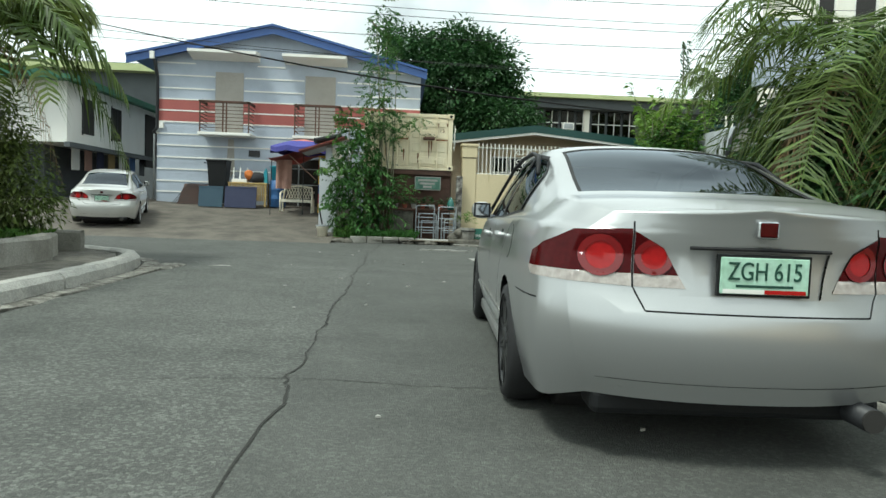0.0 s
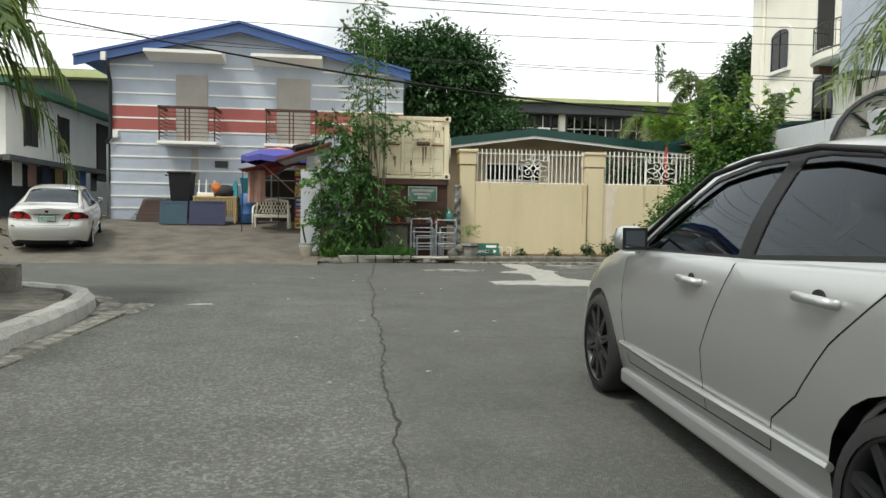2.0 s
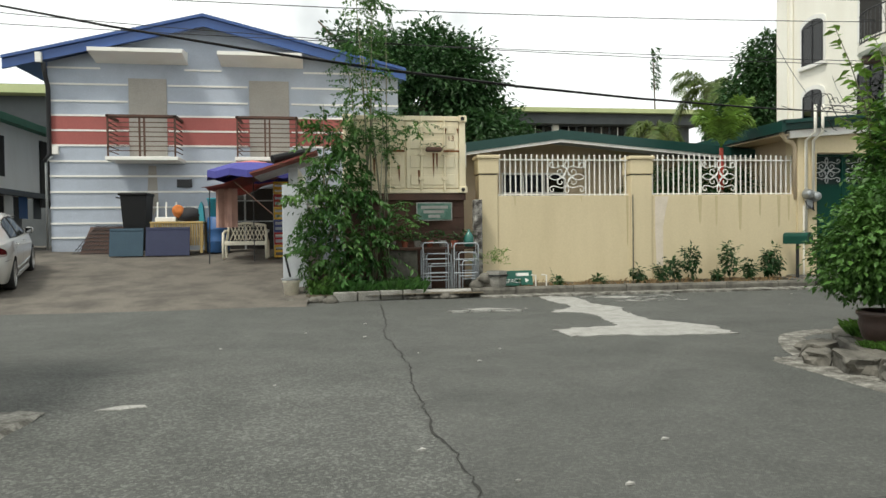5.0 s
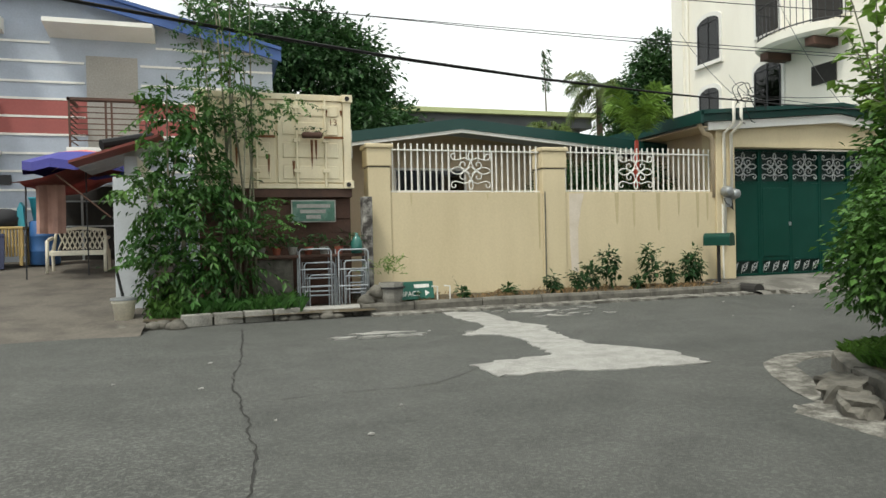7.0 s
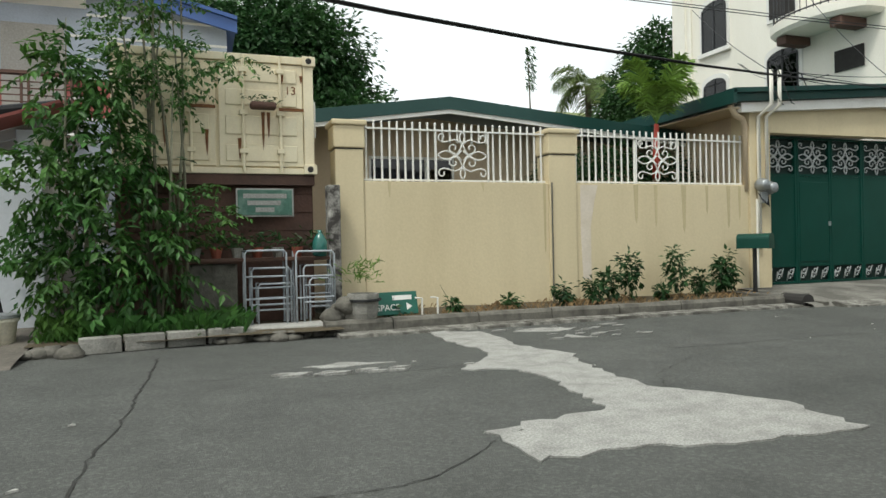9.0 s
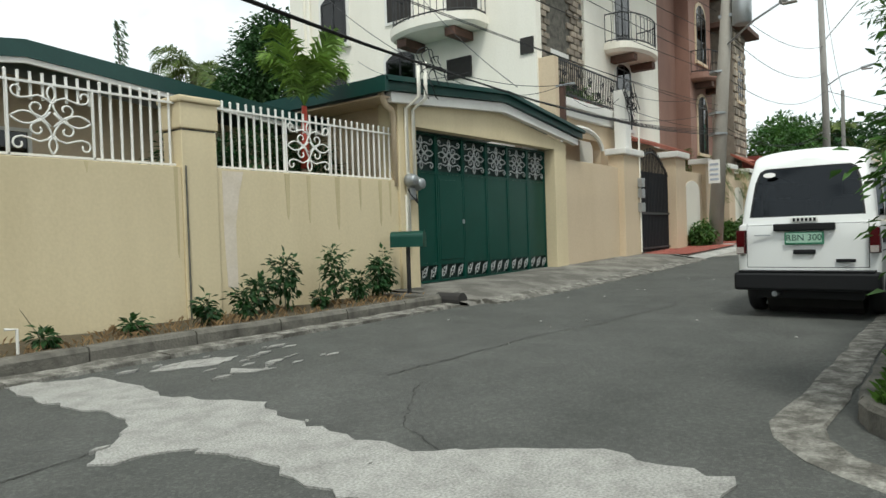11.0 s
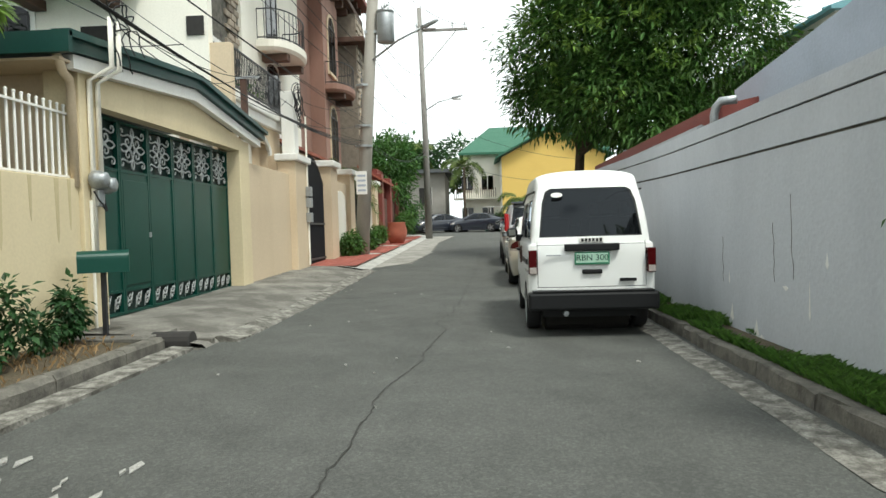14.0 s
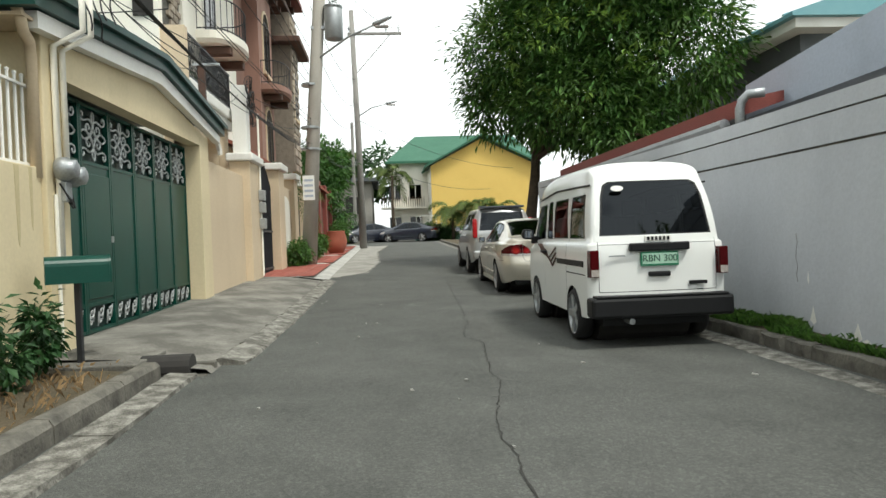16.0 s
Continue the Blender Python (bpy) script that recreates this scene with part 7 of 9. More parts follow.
    part("lip_line", tube(bmesh.new(), [(-2.2, 0.64, 0.36), (-2.27, 0.5, 0.345), (-2.325, 0.25, 0.335), (-2.34, 0, 0.335), (-2.325, -0.25, 0.335), (-2.27, -0.5, 0.345), (-2.2, -0.64, 0.36)], 0.012, 6), paint, c, "bumper crease", True)
    got = take(bm, [(-0.6, 0.345), (0.6, 0.345), (0.6, 0.37), (-0.6, 0.37)], "end", REAR)
    if got:
        part("bumper_crease", push(got, 0.003), paint, c, "crease along the bumper", True)
    part("rear_apron", box(-2.22, -0.6, 0.2, -2.0, 0.6, 0.31, bev=0.03), BLACK_PLASTIC, c)
    ex = part("exhaust", tube(bmesh.new(), [(-1.6, -0.48, 0.24), (-2.1, -0.48, 0.25), (-2.36, -0.48, 0.25)], 0.05, 14), BLACK_IRON, c, "wide dark exhaust tip", True)
    # near-black disc paints the shade inside the pipe
    part("exhaust_bore", rod(bmesh.new(), (-2.37, -0.48, 0.25), (-2.355, -0.48, 0.25), 0.047, n=14), SHADE_DARK, ex)
    finish_car(c, bm, paint, (-1.28, 1.42), 0.318, 0.215, 0.765, spokes, wheels_mat, style, (-1.0, 0.9, 0.8, 1.42))
    c.matrix_basis = Matrix.Scale(scale, 4)
    return c


def van(name, label, paint):
    """A small high-roofed van, nose along +x."""
    c = thing(name, (0, 0, 0), label, "van")
    K = [(-1.62, 0.40, 0.655, 0.675, 1.02, 0.665, 1.76, 0.52),
         (-1.58, 0.30, 0.685, 0.70, 1.02, 0.69, 1.80, 0.55),
         (-1.3, 0.28, 0.69, 0.70, 1.02, 0.69, 1.87, 0.57),
         (0.0, 0.28, 0.69, 0.70, 1.02, 0.69, 1.90, 0.57),
         (0.9, 0.28, 0.69, 0.70, 1.01, 0.69, 1.84, 0.56),
         (1.25, 0.28, 0.68, 0.70, 0.99, 0.68, 1.62, 0.55),
         (1.55, 0.28, 0.66, 0.68, 0.93, 0.655, 1.12, 0.56),
         (1.66, 0.32, 0.6, 0.64, 0.8, 0.62, 0.9, 0.54)]
    RC = [(0.3, 0.0), (0.9, 0.0), (1.05, 0.02), (1.5, 0.13), (1.8, 0.26)]
    bm = car_shell(K, -1.62, 1.66, rear_curve=RC, bulge=(0.05, 0.08))
    back = lambda f: f.normal.x < -0.2
    pane(c, bm, [(-0.55, 1.12), (0.55, 1.12), (0.5, 1.5), (0.46, 1.62), (0.4, 1.65), (-0.4, 1.65), (-0.46, 1.62), (-0.5, 1.5)], "end", back, 0.022, "rear_window")
    for sg, cond in ((1, LFT), (-1, RGT)):
        for a, b in ((-1.36, -0.78), (-0.66, 0.02), (0.1, 0.38)):
            pane(c, bm, [(a, 1.1), (b, 1.1), (b - 0.02, 1.53), (a + 0.06, 1.53)], "side", cond, 0.02)
        pane(c, bm, [(0.5, 1.1), (1.2, 1.07), (0.98, 1.5), (0.52, 1.52)], "side", cond, 0.02)
        seam(c, bm, (0.44, 1.6), (0.44, 0.34), "side", cond)
        seam(c, bm, (-0.72, 1.6), (-0.72, 0.34), "side", cond)
        seam(c, bm, (-0.72, 0.72), (-1.5, 0.72), "side", cond, 0.012)
        part("rain_gutter", tube(bmesh.new(), [(-1.42, sg * 0.60, 1.63), (0, sg * 0.605, 1.66), (0.95, sg * 0.6, 1.6)], 0.012, 5), BLACK_PLASTIC, c)
        for k in range(3):
            part("side_stripe", tube(bmesh.new(), [(0.75 - 0.1 * k, sg * 0.704, 1.02), (0.45 - 0.1 * k, sg * 0.706, 0.9), (0.1 - .08 * k, sg * 0.708, 0.86 - 0.05 * k), (-0.25, sg * 0.706, 0.98 - 0.06 * k)], 0.01, 4), BROWN, c)
        part("side_stripe", box(-1.45, min(sg * 0.69, sg * 0.708), 0.8, -0.3, max(sg * 0.69, sg * 0.708), 0.86), BLACK_PLASTIC, c)
        tl = take(bm, [(sg * 0.60, 0.7), (sg * 0.72, 0.7), (sg * 0.72, 0.97), (sg * 0.60, 0.97)], "end", lambda f: f.normal.x < -0.1 and f.calc_center_median().x < -1.4)
        t_ = part("tail_light", box(-1.70, min(sg * 0.605, sg * 0.695), 0.7, -1.58, max(sg * 0.605, sg * 0.695), 0.97, bev=0.012), TAIL_DARK, c, "upright red tail-light")
        part("lamp_lens", box(-1.705, min(sg * 0.612, sg * 0.688), 0.71, -1.69, max(sg * 0.612, sg * 0.688), 0.78), TAIL_CLEAR, t_)
        mirror_cap(c, 1.1, sg * 0.7, 1.08, sg, BLACK_PLASTIC)
        handle(c, 0.35, sg * 0.703, 0.92, sg, BLACK_PLASTIC)
        seam(c, bm, (sg * 0.595, 1.05), (sg * 0.595, 0.55), "end", back)
    seam(c, bm, (-0.595, 0.55), (0.595, 0.55), "end", back)
    seam(c, bm, (-0.595, 1.02), (0.595, 1.02), "end", back, 0.005)
    part("number_trim", box(-1.72, -0.3, 0.95, -1.66, 0.3, 1.03, bev=0.012), BLACK_PLASTIC, c, "black plate-lamp trim")
    pl = part("number_plate", box(-1.70, -0.19, 0.8, -1.672, 0.19, 0.94, bev=0.004), PLATE_DARK, c, "green and white number plate")
    part("plate_face", box(-1.703, -0.175, 0.82, -1.70, 0.175, 0.925), PLATE_GREEN, pl)
    rot = Matrix(((0, 0, -1, 0), (-1, 0, 0, 0), (0, 1, 0, 0), (0, 0, 0, 1)))
    text_mesh("plate_text", "RBN 300", 0.095, Matrix.Translation((-1.705, 0, 0.873)) @ rot, INK_GREEN, pl)
    part("tailgate_handle", box(-1.70, -0.11, 0.695, -1.66, 0.11, 0.745, bev=0.012), BLACK_PLASTIC, c)
    part("badge_strip", box(-1.685, -0.48, 0.605, -1.67, -0.3, 0.64), BLACK_PLASTIC, c)
    part("badge_strip", box(-1.685, 0.34, 0.9, -1.67, 0.5, 0.915), STEEL, c)
    stk = part("sticker", box(-1.665, -0.13, 1.045, -1.645, 0.13, 1.095), WHITE, c, "white lettered sticker")
    for k in range(6):
        part("lettering_bar", box(-1.668, -0.115 + k * 0.04, 1.052, -1.664, -0.09 + k * 0.04, 1.088), BLACK_PLASTIC, stk)
    part("sticker", lathe(bmesh.new(), [(0.05, 0), (0.05, 0.004)], 16, Matrix.Translation((-1.545, 0.36, 1.58)) @ Matrix.Rotation(math.radians(-72), 4, "Y") @ Matrix.Diagonal((0.6, 1.3, 1, 1))), WHITE, c, "oval white sticker")
    bp = part("bumper", box(-1.78, -0.71, 0.3, -1.55, 0.71, 0.5, bev=0.03), BLACK_PLASTIC, c, "black plastic bumper")
    part("bumper_ledge", box(-1.77, -0.66, 0.5, -1.58, 0.66, 0.52, bev=0.006), BLACK_PLASTIC, bp)
    part("exhaust", rod(bmesh.new(), (-1.2, 0.3, 0.26), (-1.72, 0.3, 0.26), 0.03, n=10), STEEL, c)
    part("roof_patch", box(-1.1, -0.35, 1.868, -0.9, -0.05, 1.874), CONC, c)
    part("tow_box", box(-1.5, -0.4, 0.2, -1.3, 0.4, 0.3), BLACK_PLASTIC, c)
    finish_car(c, bm, paint, (-0.98, 1.0), 0.275, 0.165, 0.62, 5, STEEL, "bar", (-1.0, 1.0, 0.68, 1.75), 0.22)
    return c


def suv(name, label, paint):
    """A tall people carrier, nose along +x."""
    c = thing(name, (0, 0, 0), label, "car")
    K = [(-2.15, 0.42, 0.72, 0.78, 1.1, 0.74, 1.66, 0.55), (-2.05, 0.32, 0.8, 0.86, 1.12, 0.82, 1.74, 0.62), (-1.4, 0.28, 0.82, 0.88, 1.12, 0.84, 1.76, 0.63),
         (0.0, 0.28, 0.82, 0.88, 1.1, 0.84, 1.76, 0.63), (0.6, 0.28, 0.82, 0.88, 1.08, 0.84, 1.68, 0.62), (1.3, 0.28, 0.82, 0.87, 1.05, 0.8, 1.18, 0.7), (2.0, 0.3, 0.76, 0.8, 0.92, 0.72, 1.0, 0.62), (2.2, 0.36, 0.6, 0.64, 0.8, 0.58, 0.86, 0.5)]
    bm = car_shell(K, -2.15, 2.2, rear_curve=[(0.3, 0.0), (1.1, 0.0), (1.74, 0.22)], bulge=(0.08, 0.12))
    pane(c, bm, [(-0.6, 1.15), (0.6, 1.15), (0.52, 1.6), (-0.52, 1.6)], "end", REAR, 0.025, "rear_window")
    for sg, cond in ((1, LFT), (-1, RGT)):
        for a, b in ((-1.8, -1.0), (-0.9, 0.0), (0.08, 0.7)):
            pane(c, bm, [(a, 1.16), (b, 1.15), (b - 0.03, 1.58), (a + 0.1, 1.58)], "side", cond, 0.02)
        part("tail_light", box(-2.2, min(sg * 0.68, sg * 0.8), 0.95, -2.02, max(sg * 0.68, sg * 0.8), 1.45, bev=0.03), TAIL_RED, c, "tall red tail-light")
        mirror_cap(c, 0.85, sg * 0.85, 1.1, sg, paint)
        handle(c, -0.75, sg * 0.87, 1.0, sg, paint)
        handle(c, 0.12, sg * 0.87, 1.0, sg, paint)
    part("roof_spoiler", box(-2.05, -0.6, 1.72, -1.7, 0.6, 1.78, bev=0.02), DARK_CAR, c, "dark roof spoiler")
    part("number_plate", box(-2.27, -0.2, 0.86, -2.24, 0.2, 1.0), PLATE_GREEN, c)
    part("bumper", box(-2.28, -0.8, 0.4, -2.05, 0.8, 0.62, bev=0.04), paint, c)
    finish_car(c, bm, paint, (-1.3, 1.35), 0.34, 0.2, 0.78, 5, ALLOY, "bar", (-1.2, 0.9, 0.8, 1.72), 0.28)
    return c


civ = sedan("silver_saloon", "silver four-door saloon with black mesh wheels, parked at the kerb", SILVER, "ZGH 615", WHEEL_BLACK, "mesh")
civ.matrix_basis = pose(-0.13, -14.53, 0.005, 0, 0, 87.3) @ Matrix.Scale(0.99, 4)
wc = sedan("pale_saloon", "pale silver saloon parked in the sloping yard", PALE_SILVER, "NFT 7945", ALLOY, "bar", visor=False, spokes=5)
wc.matrix_basis = pose(-10.1, 1.0, dz(1.0) + 0.02, 0, -5.5, 106) @ Matrix.Scale(0.95, 4)
vn = van("white_van", "small white high-roofed van with a black bumper, parked by the wall", VAN_WHITE)
vn.matrix_basis = pose(8.93, -6.02, gz(8.95) + 0.005, 0, 0, -1.2) @ Matrix.Scale(1.03, 4)
s2 = sedan("beige_saloon", "beige-silver saloon parked ahead of the white van", CHAMPAGNE, "WPK 128", ALLOY, "bar", visor=False, spokes=5)
s2.matrix_basis = pose(15.0, -6.2, gz(15.0) + 0.005, 0, -1, -1) @ Matrix.Scale(0.97, 4)
s3 = suv("silver_people_carrier", "silver people carrier with a dark spoiler parked further ahead", SILVER)
s3.matrix_basis = pose(20.3, -6.3, gz(20.3) + 0.005, 0, -1, -1)
d1 = sedan("dark_saloon", "dark saloon parked at the street's end", DARK_CAR, "", ALLOY, "bar", visor=False, spokes=5)
d1.matrix_basis = pose(52.5, -4.9, gz(52.5), 0, 0, 70)
d2 = copy_thing(d1, pose(53.5, -1.6, gz(53.5), 0, 0, 120))

# ---- plants ----
def frond(parent, base, az, length, rise, sag, leaf, rnd, material=None, n=46, hang=0.35, width=0.022):
    """A palm frond: an arching rib with two rows of narrow leaflets."""
    b = Vector(base)
    h = Vector((math.cos(az), math.sin(az), 0))
    side = Vector((-h.y, h.x, 0))

    def at(t):
        return b + h * length * t * (1 - 0.12 * t) + Vector((0, 0, rise * t - sag * t * t))
    vs, fs = [], []
    for k in range(9):
        p = at(k / 8)
        w = 0.018 * (1 - 0.8 * k / 8)
        vs += [p + side * w, p - side * w, p + Vector((0, 0, w * 1.4))]
        if k:
            i = len(vs) - 6
            fs += [(i, i + 1, i + 4, i + 3), (i + 1, i + 2, i + 5, i + 4), (i + 2, i, i + 3, i + 5)]
    for k in range(n):
        t = 0.12 + 0.88 * k / (n - 1)
        p = at(t)
        d = (at(min(1, t + 0.03)) - at(t - 0.03)).normalized()
        L = leaf * (0.45 + 0.9 * math.sin(math.pi * min(1, t * 0.9 + 0.08))) * rnd.uniform(0.85, 1.1)
        for s in (1, -1):
            q = (side * s + d * rnd.uniform(0.5, 1.0) + Vector((0, 0, rnd.uniform(-0.35, 0.35)))).normalized()
            m = p + q * L * 0.5 + Vector((0, 0, 0.04 * L))
            e = p + q * L - Vector((0, 0, hang * L * rnd.uniform(0.6, 1.3)))
            wv = d * width
            i = len(vs)
            vs += [p - wv * 0.5, p + wv * 0.5, m + wv * 0.6, m - wv * 0.6, e]
            fs += [(i, i + 1, i + 2, i + 3), (i + 3, i + 2, i + 4)]
    me = bpy.data.meshes.new("frond")
    me.from_pydata([tuple(v) for v in vs], [], fs)
    me.materials.append(material or L_PALM)
    return part("frond", me, material or L_PALM, parent)


def palm(name, base, h, r, n, length, leaf, label, seed, shaft=None, dry=0, rise=(0.3, 1.4), sag=(0.7, 1.6), lean=(0, 0), group="", bark=None, width=0.022, hang=0.35, green=None):
    rnd = random.Random(seed)
    t = thing(name, base, label, "palm", group)
    b = Vector(base)
    top = b + Vector((lean[0], lean[1], h))
    part("trunk", tube(bmesh.new(), [b - Vector((0, 0, 0.1)), b.lerp(top, 0.5) + Vector((lean[0] * 0.1, 0.02, 0)), top], r, 10, r * 0.8), bark or BARK, t, "", True)
    if shaft:
        part("crownshaft", tube(bmesh.new(), [top, top + Vector((0.01, 0, shaft * 0.5)), top + Vector((0.02, 0, shaft))], r * 1.0, 10, r * 0.55), RED_STEM, t, "red crownshaft", True)
        top = top + Vector((0.02, 0, shaft))
    for k in range(n):
        az = 2 * math.pi * (k * 0.382) + rnd.uniform(-.2, .2)
        up = rnd.random()
        L = length * rnd.uniform(0.8, 1.1)
        frond(t, top, az, L, L * (rise[0] + (rise[1] - rise[0]) * up), L * (sag[0] + (sag[1] - sag[0]) * (1 - up * 0.6)), leaf, rnd, green, hang=hang, width=width)
    for k in range(dry):
        az = rnd.uniform(0, 2 * math.pi)
        frond(t, top - Vector((0, 0, 0.1)), az, length * 0.55, 0.1, length * 1.0, leaf * 0.8, rnd, L_DRY, 22, 0.8)
    return t


def grass(name, boxes, n, h, label, seed, material=None, category="grass"):
    rnd = random.Random(seed)
    vs, fs = [], []
    areas = [(b[2] - b[0]) * (b[3] - b[1]) for b in boxes]
    for _ in range(n):
        x0, y0, x1, y1, z = rnd.choices(boxes, areas)[0]
        x, y = rnd.uniform(x0, x1), rnd.uniform(y0, y1)
        if noise.noise(Vector((x * 1.3, y * 1.3, 2))) < -0.32:
            continue
        g = gz(x) + z
        a = rnd.uniform(0, 6.28)
        k = h * rnd.uniform(0.45, 1.3) * (1 + 0.5 * noise.noise(Vector((x * 2.1, y * 2.1, 7))))
        dx, dy = math.cos(a), math.sin(a)
        w = 0.004 + 0.003 * rnd.random()
        i = len(vs)
        vs += [(x - dy * w, y + dx * w, g), (x + dy * w, y - dx * w, g), (x + dx * k * 0.3, y + dy * k * 0.3, g + k * 0.7), (x + dx * k * 0.75, y + dy * k * 0.75, g + k * rnd.uniform(0.7, 1.0))]
        fs += [(i, i + 1, i + 2), (i + 1, i + 3, i + 2)]
    me = bpy.data.meshes.new(name)
    me.from_pydata(vs, [], fs)
    me.materials.append(material or L_GRASS)
    return tagged(new(name, me), label, category, kind="stuff")


grass("grass_verge", [(3.4, -7.43, 22, -7.02, 0.13), (2.55, -7.85, 3.4, -7.15, 0.115), (2.8, -7.2, 3.5, -7.02, 0.115), (2.25, -8.3, 3.0, -7.6, 0.115), (1.8, -9.6, 2.9, -8.3, 0.115)], 60000, 0.08, "lush green grass along the foot of the wall", 4)
grass("planter_grass", [(-9.5, -9.2, -7.0, -8.8, 0.4), (-9.5, -14, -6.6, -9.2, 0.4)], 9000, 0.12, "short grass in the planter", 5)
grass("weeds", [(0.1, -0.9, 6.9, -0.05, 0.12)], 900, 0.09, "sparse dry weeds in the soil strip", 6, L_DRY)
grass("weeds", [(-3.4, -1.25, -1.3, -0.4, 0.1)], 1300, 0.24, "rank green weeds under the container", 7, L_SHRUB)

# shrub and thin moringa before the container
rp = random.Random(11)
LOBES = [((-3.05, -0.9, 2.4), (0.5, 0.45, 0.7)), ((-3.4, -0.95, 1.8), (0.5, 0.45, 0.45)), ((-2.75, -1.0, 1.35), (0.65, 0.4, 0.5)), ((-2.35, -0.95, 0.85), (0.55, 0.35, 0.45)), ((-3.2, -0.95, 0.85), (0.5, 0.4, 0.45)), ((-3.15, -0.85, 3.2), (0.28, 0.3, 0.35)), ((-2.7, -0.85, 2.95), (0.32, 0.3, 0.4)), ((-2.55, -0.9, 2.1), (0.4, 0.35, 0.45))]
sh = tree("leafy_shrub", (-2.95, -0.85, 0.1), 1.3, 0.045, LOBES, 70, 8, 0.1, L_SEED, BARK_PALE, "dense green shrub with drooping compound leaves before the container", 21, ratio=0.45, cat="shrub", tight=0.5)
pts, dirs = sprays(rp, LOBES, 250, 0.6, 10)
me = leaves_mesh("leaf_sprays", pts, dirs, 0.125, rp, 0.42, droop=0.3)
me.materials.append(L_SHRUB)
part("leaf_sprays", me, L_SHRUB, sh)
mo = thing("slender_tree", (-2.15, -0.75, 0.1), "tall slender tree with feathery leaves and several thin stems", "tree")
for k in range(9):
    x0, x1, z1 = -2.15 + rp.uniform(-.35, .3), -2.3 + rp.uniform(-.45, .4), rp.uniform(3.0, 5.2)
    if k < 3:
        x0, x1, z1 = -2.35 + 0.1 * k, -2.5 + 0.28 * k, 5.7 - 0.3 * k
    y0 = -0.75 + rp.uniform(-.2, .2)
    part("stem", tube(bmesh.new(), [(x0, y0, 0.05), ((x0 + x1) / 2 + rp.uniform(-.1, .1), y0 + 0.05, z1 * 0.5), (x1, y0 - 0.05, z1)], 0.028, 6, 0.008), BARK_PALE, mo, "", True)
pts, dirs = [], []
for p, d in blob_points(rp, [((-2.35, -0.75, 4.4), (0.55, 0.5, 0.7)), ((-2.2, -0.75, 5.4), (0.42, 0.4, 0.6)), ((-2.45, -0.75, 3.5), (0.5, 0.45, 0.5)), ((-2.0, -0.8, 3.2), (0.45, 0.3, 0.45)), ((-1.75, -0.85, 1.5), (0.35, 0.3, 0.4)), ((-1.35, -0.8, 3.3), (0.3, 0.2, 0.16)), ((-2.3, -0.7, 6.1), (0.3, 0.3, 0.45))], 300):
    way = Vector((rp.uniform(-1, 1), rp.uniform(-1, 1), rp.uniform(-.7, .1))).normalized()
    for k in range(9):
        q = p + way * 0.045 * k
        for s in (1, -1):
            pts.append(q)
            dirs.append(way * 0.4 + way.cross(Vector((0, 0, 1))) * s)
me = leaves_mesh("feathery_leaves", pts, dirs, 0.07, rp, 0.55)
me.materials.append(L_SHRUB)
part("feathery_leaves", me, L_SHRUB, mo)

tree("large_tree", (0.8, 15.0, 0.2), 5.0, 0.35, [((0.7, 15, 7.0), (2.8, 3, 2.3)), ((-1.2, 15, 8.0), (1.7, 2, 1.6)), ((2.3, 15, 7.7), (1.7, 2, 1.8)), ((0.8, 15, 8.8), (1.9, 2, 1.1)), ((-1.8, 15.2, 6.2), (1.8, 2, 1.4)), ((3.0, 15, 5.9), (1.6, 2, 1.2)), ((-2.7, 15.5, 9.3), (0.55, 0.6, 0.8)), ((2.6, 13, 5.0), (2.0, 1.5, 1.0))], 3600, 10, 0.24, L_DARK, BARK, "large dark green broad-leaved tree behind the houses", 31, ratio=0.5, tight=0.8)
tree("garden_tree", (15.4, 13.4, 0.2), 4.0, 0.25, [((15.4, 13.4, 7.2), (1.5, 1.8, 1.6)), ((14.6, 13.4, 6.0), (1.2, 1.6, 1.2)), ((15.9, 13.4, 8.5), (1.2, 1.4, 1.2)), ((14.4, 13.0, 5.0), (1.1, 1.2, 0.9))], 1500, 10, 0.22, L_DARK, BARK, "dense green tree behind the green-roofed garage", 32, ratio=0.5, tight=0.6)
tree("mango_tree", (23.6, -8.1, 0.3), 4.0, 0.22, [((21.5, -9.8, 7.6), (3.2, 3.0, 2.4)), ((22.6, -8.0, 7.0), (2.4, 2.2, 2.0)), ((20.2, -11.6, 6.4), (2.4, 2.2, 2.0)), ((21.0, -9.4, 5.2), (2.6, 2.2, 1.4)), ((22.0, -9.6, 9.6), (2.8, 2.6, 1.8)), ((19.6, -11.0, 8.6), (2.0, 2.0, 1.6)), ((23.2, -7.4, 5.6), (1.3, 1.3, 1.2)), ((19.8, -10.2, 4.0), (1.6, 1.3, 0.9))], 4200, 11, 0.27, L_MANGO, BARK, "big mango tree with long drooping leaves behind the wall", 33, ratio=0.3, tight=0.75, lean=(-0.3, -0.3))
rq = random.Random(9)
# flush of young leaves on the mango
pts, dirs = [], []
for p, d in blob_points(rq, [((20.6, -9.2, 6.2), (2.7, 2.2, 1.9)), ((21.4, -8.6, 8.2), (2.6, 2.2, 1.6)), ((22.6, -8.0, 7.2), (2.3, 2.1, 1.9)), ((20.0, -11.4, 7.2), (2.3, 2.1, 1.9))], 420, 0.93):
    for k in range(10):
        a = Vector((rq.gauss(0, 1), rq.gauss(0, 1), rq.gauss(0.2, .6))).normalized()
        pts.append(p + a * 0.05)
        dirs.append(a)
me = leaves_mesh("young_foliage", pts, dirs, 0.24, rq, 0.28)
me.materials.append(L_LIGHT)
part("young_foliage", me, L_LIGHT, bpy.data.objects["mango_tree"])

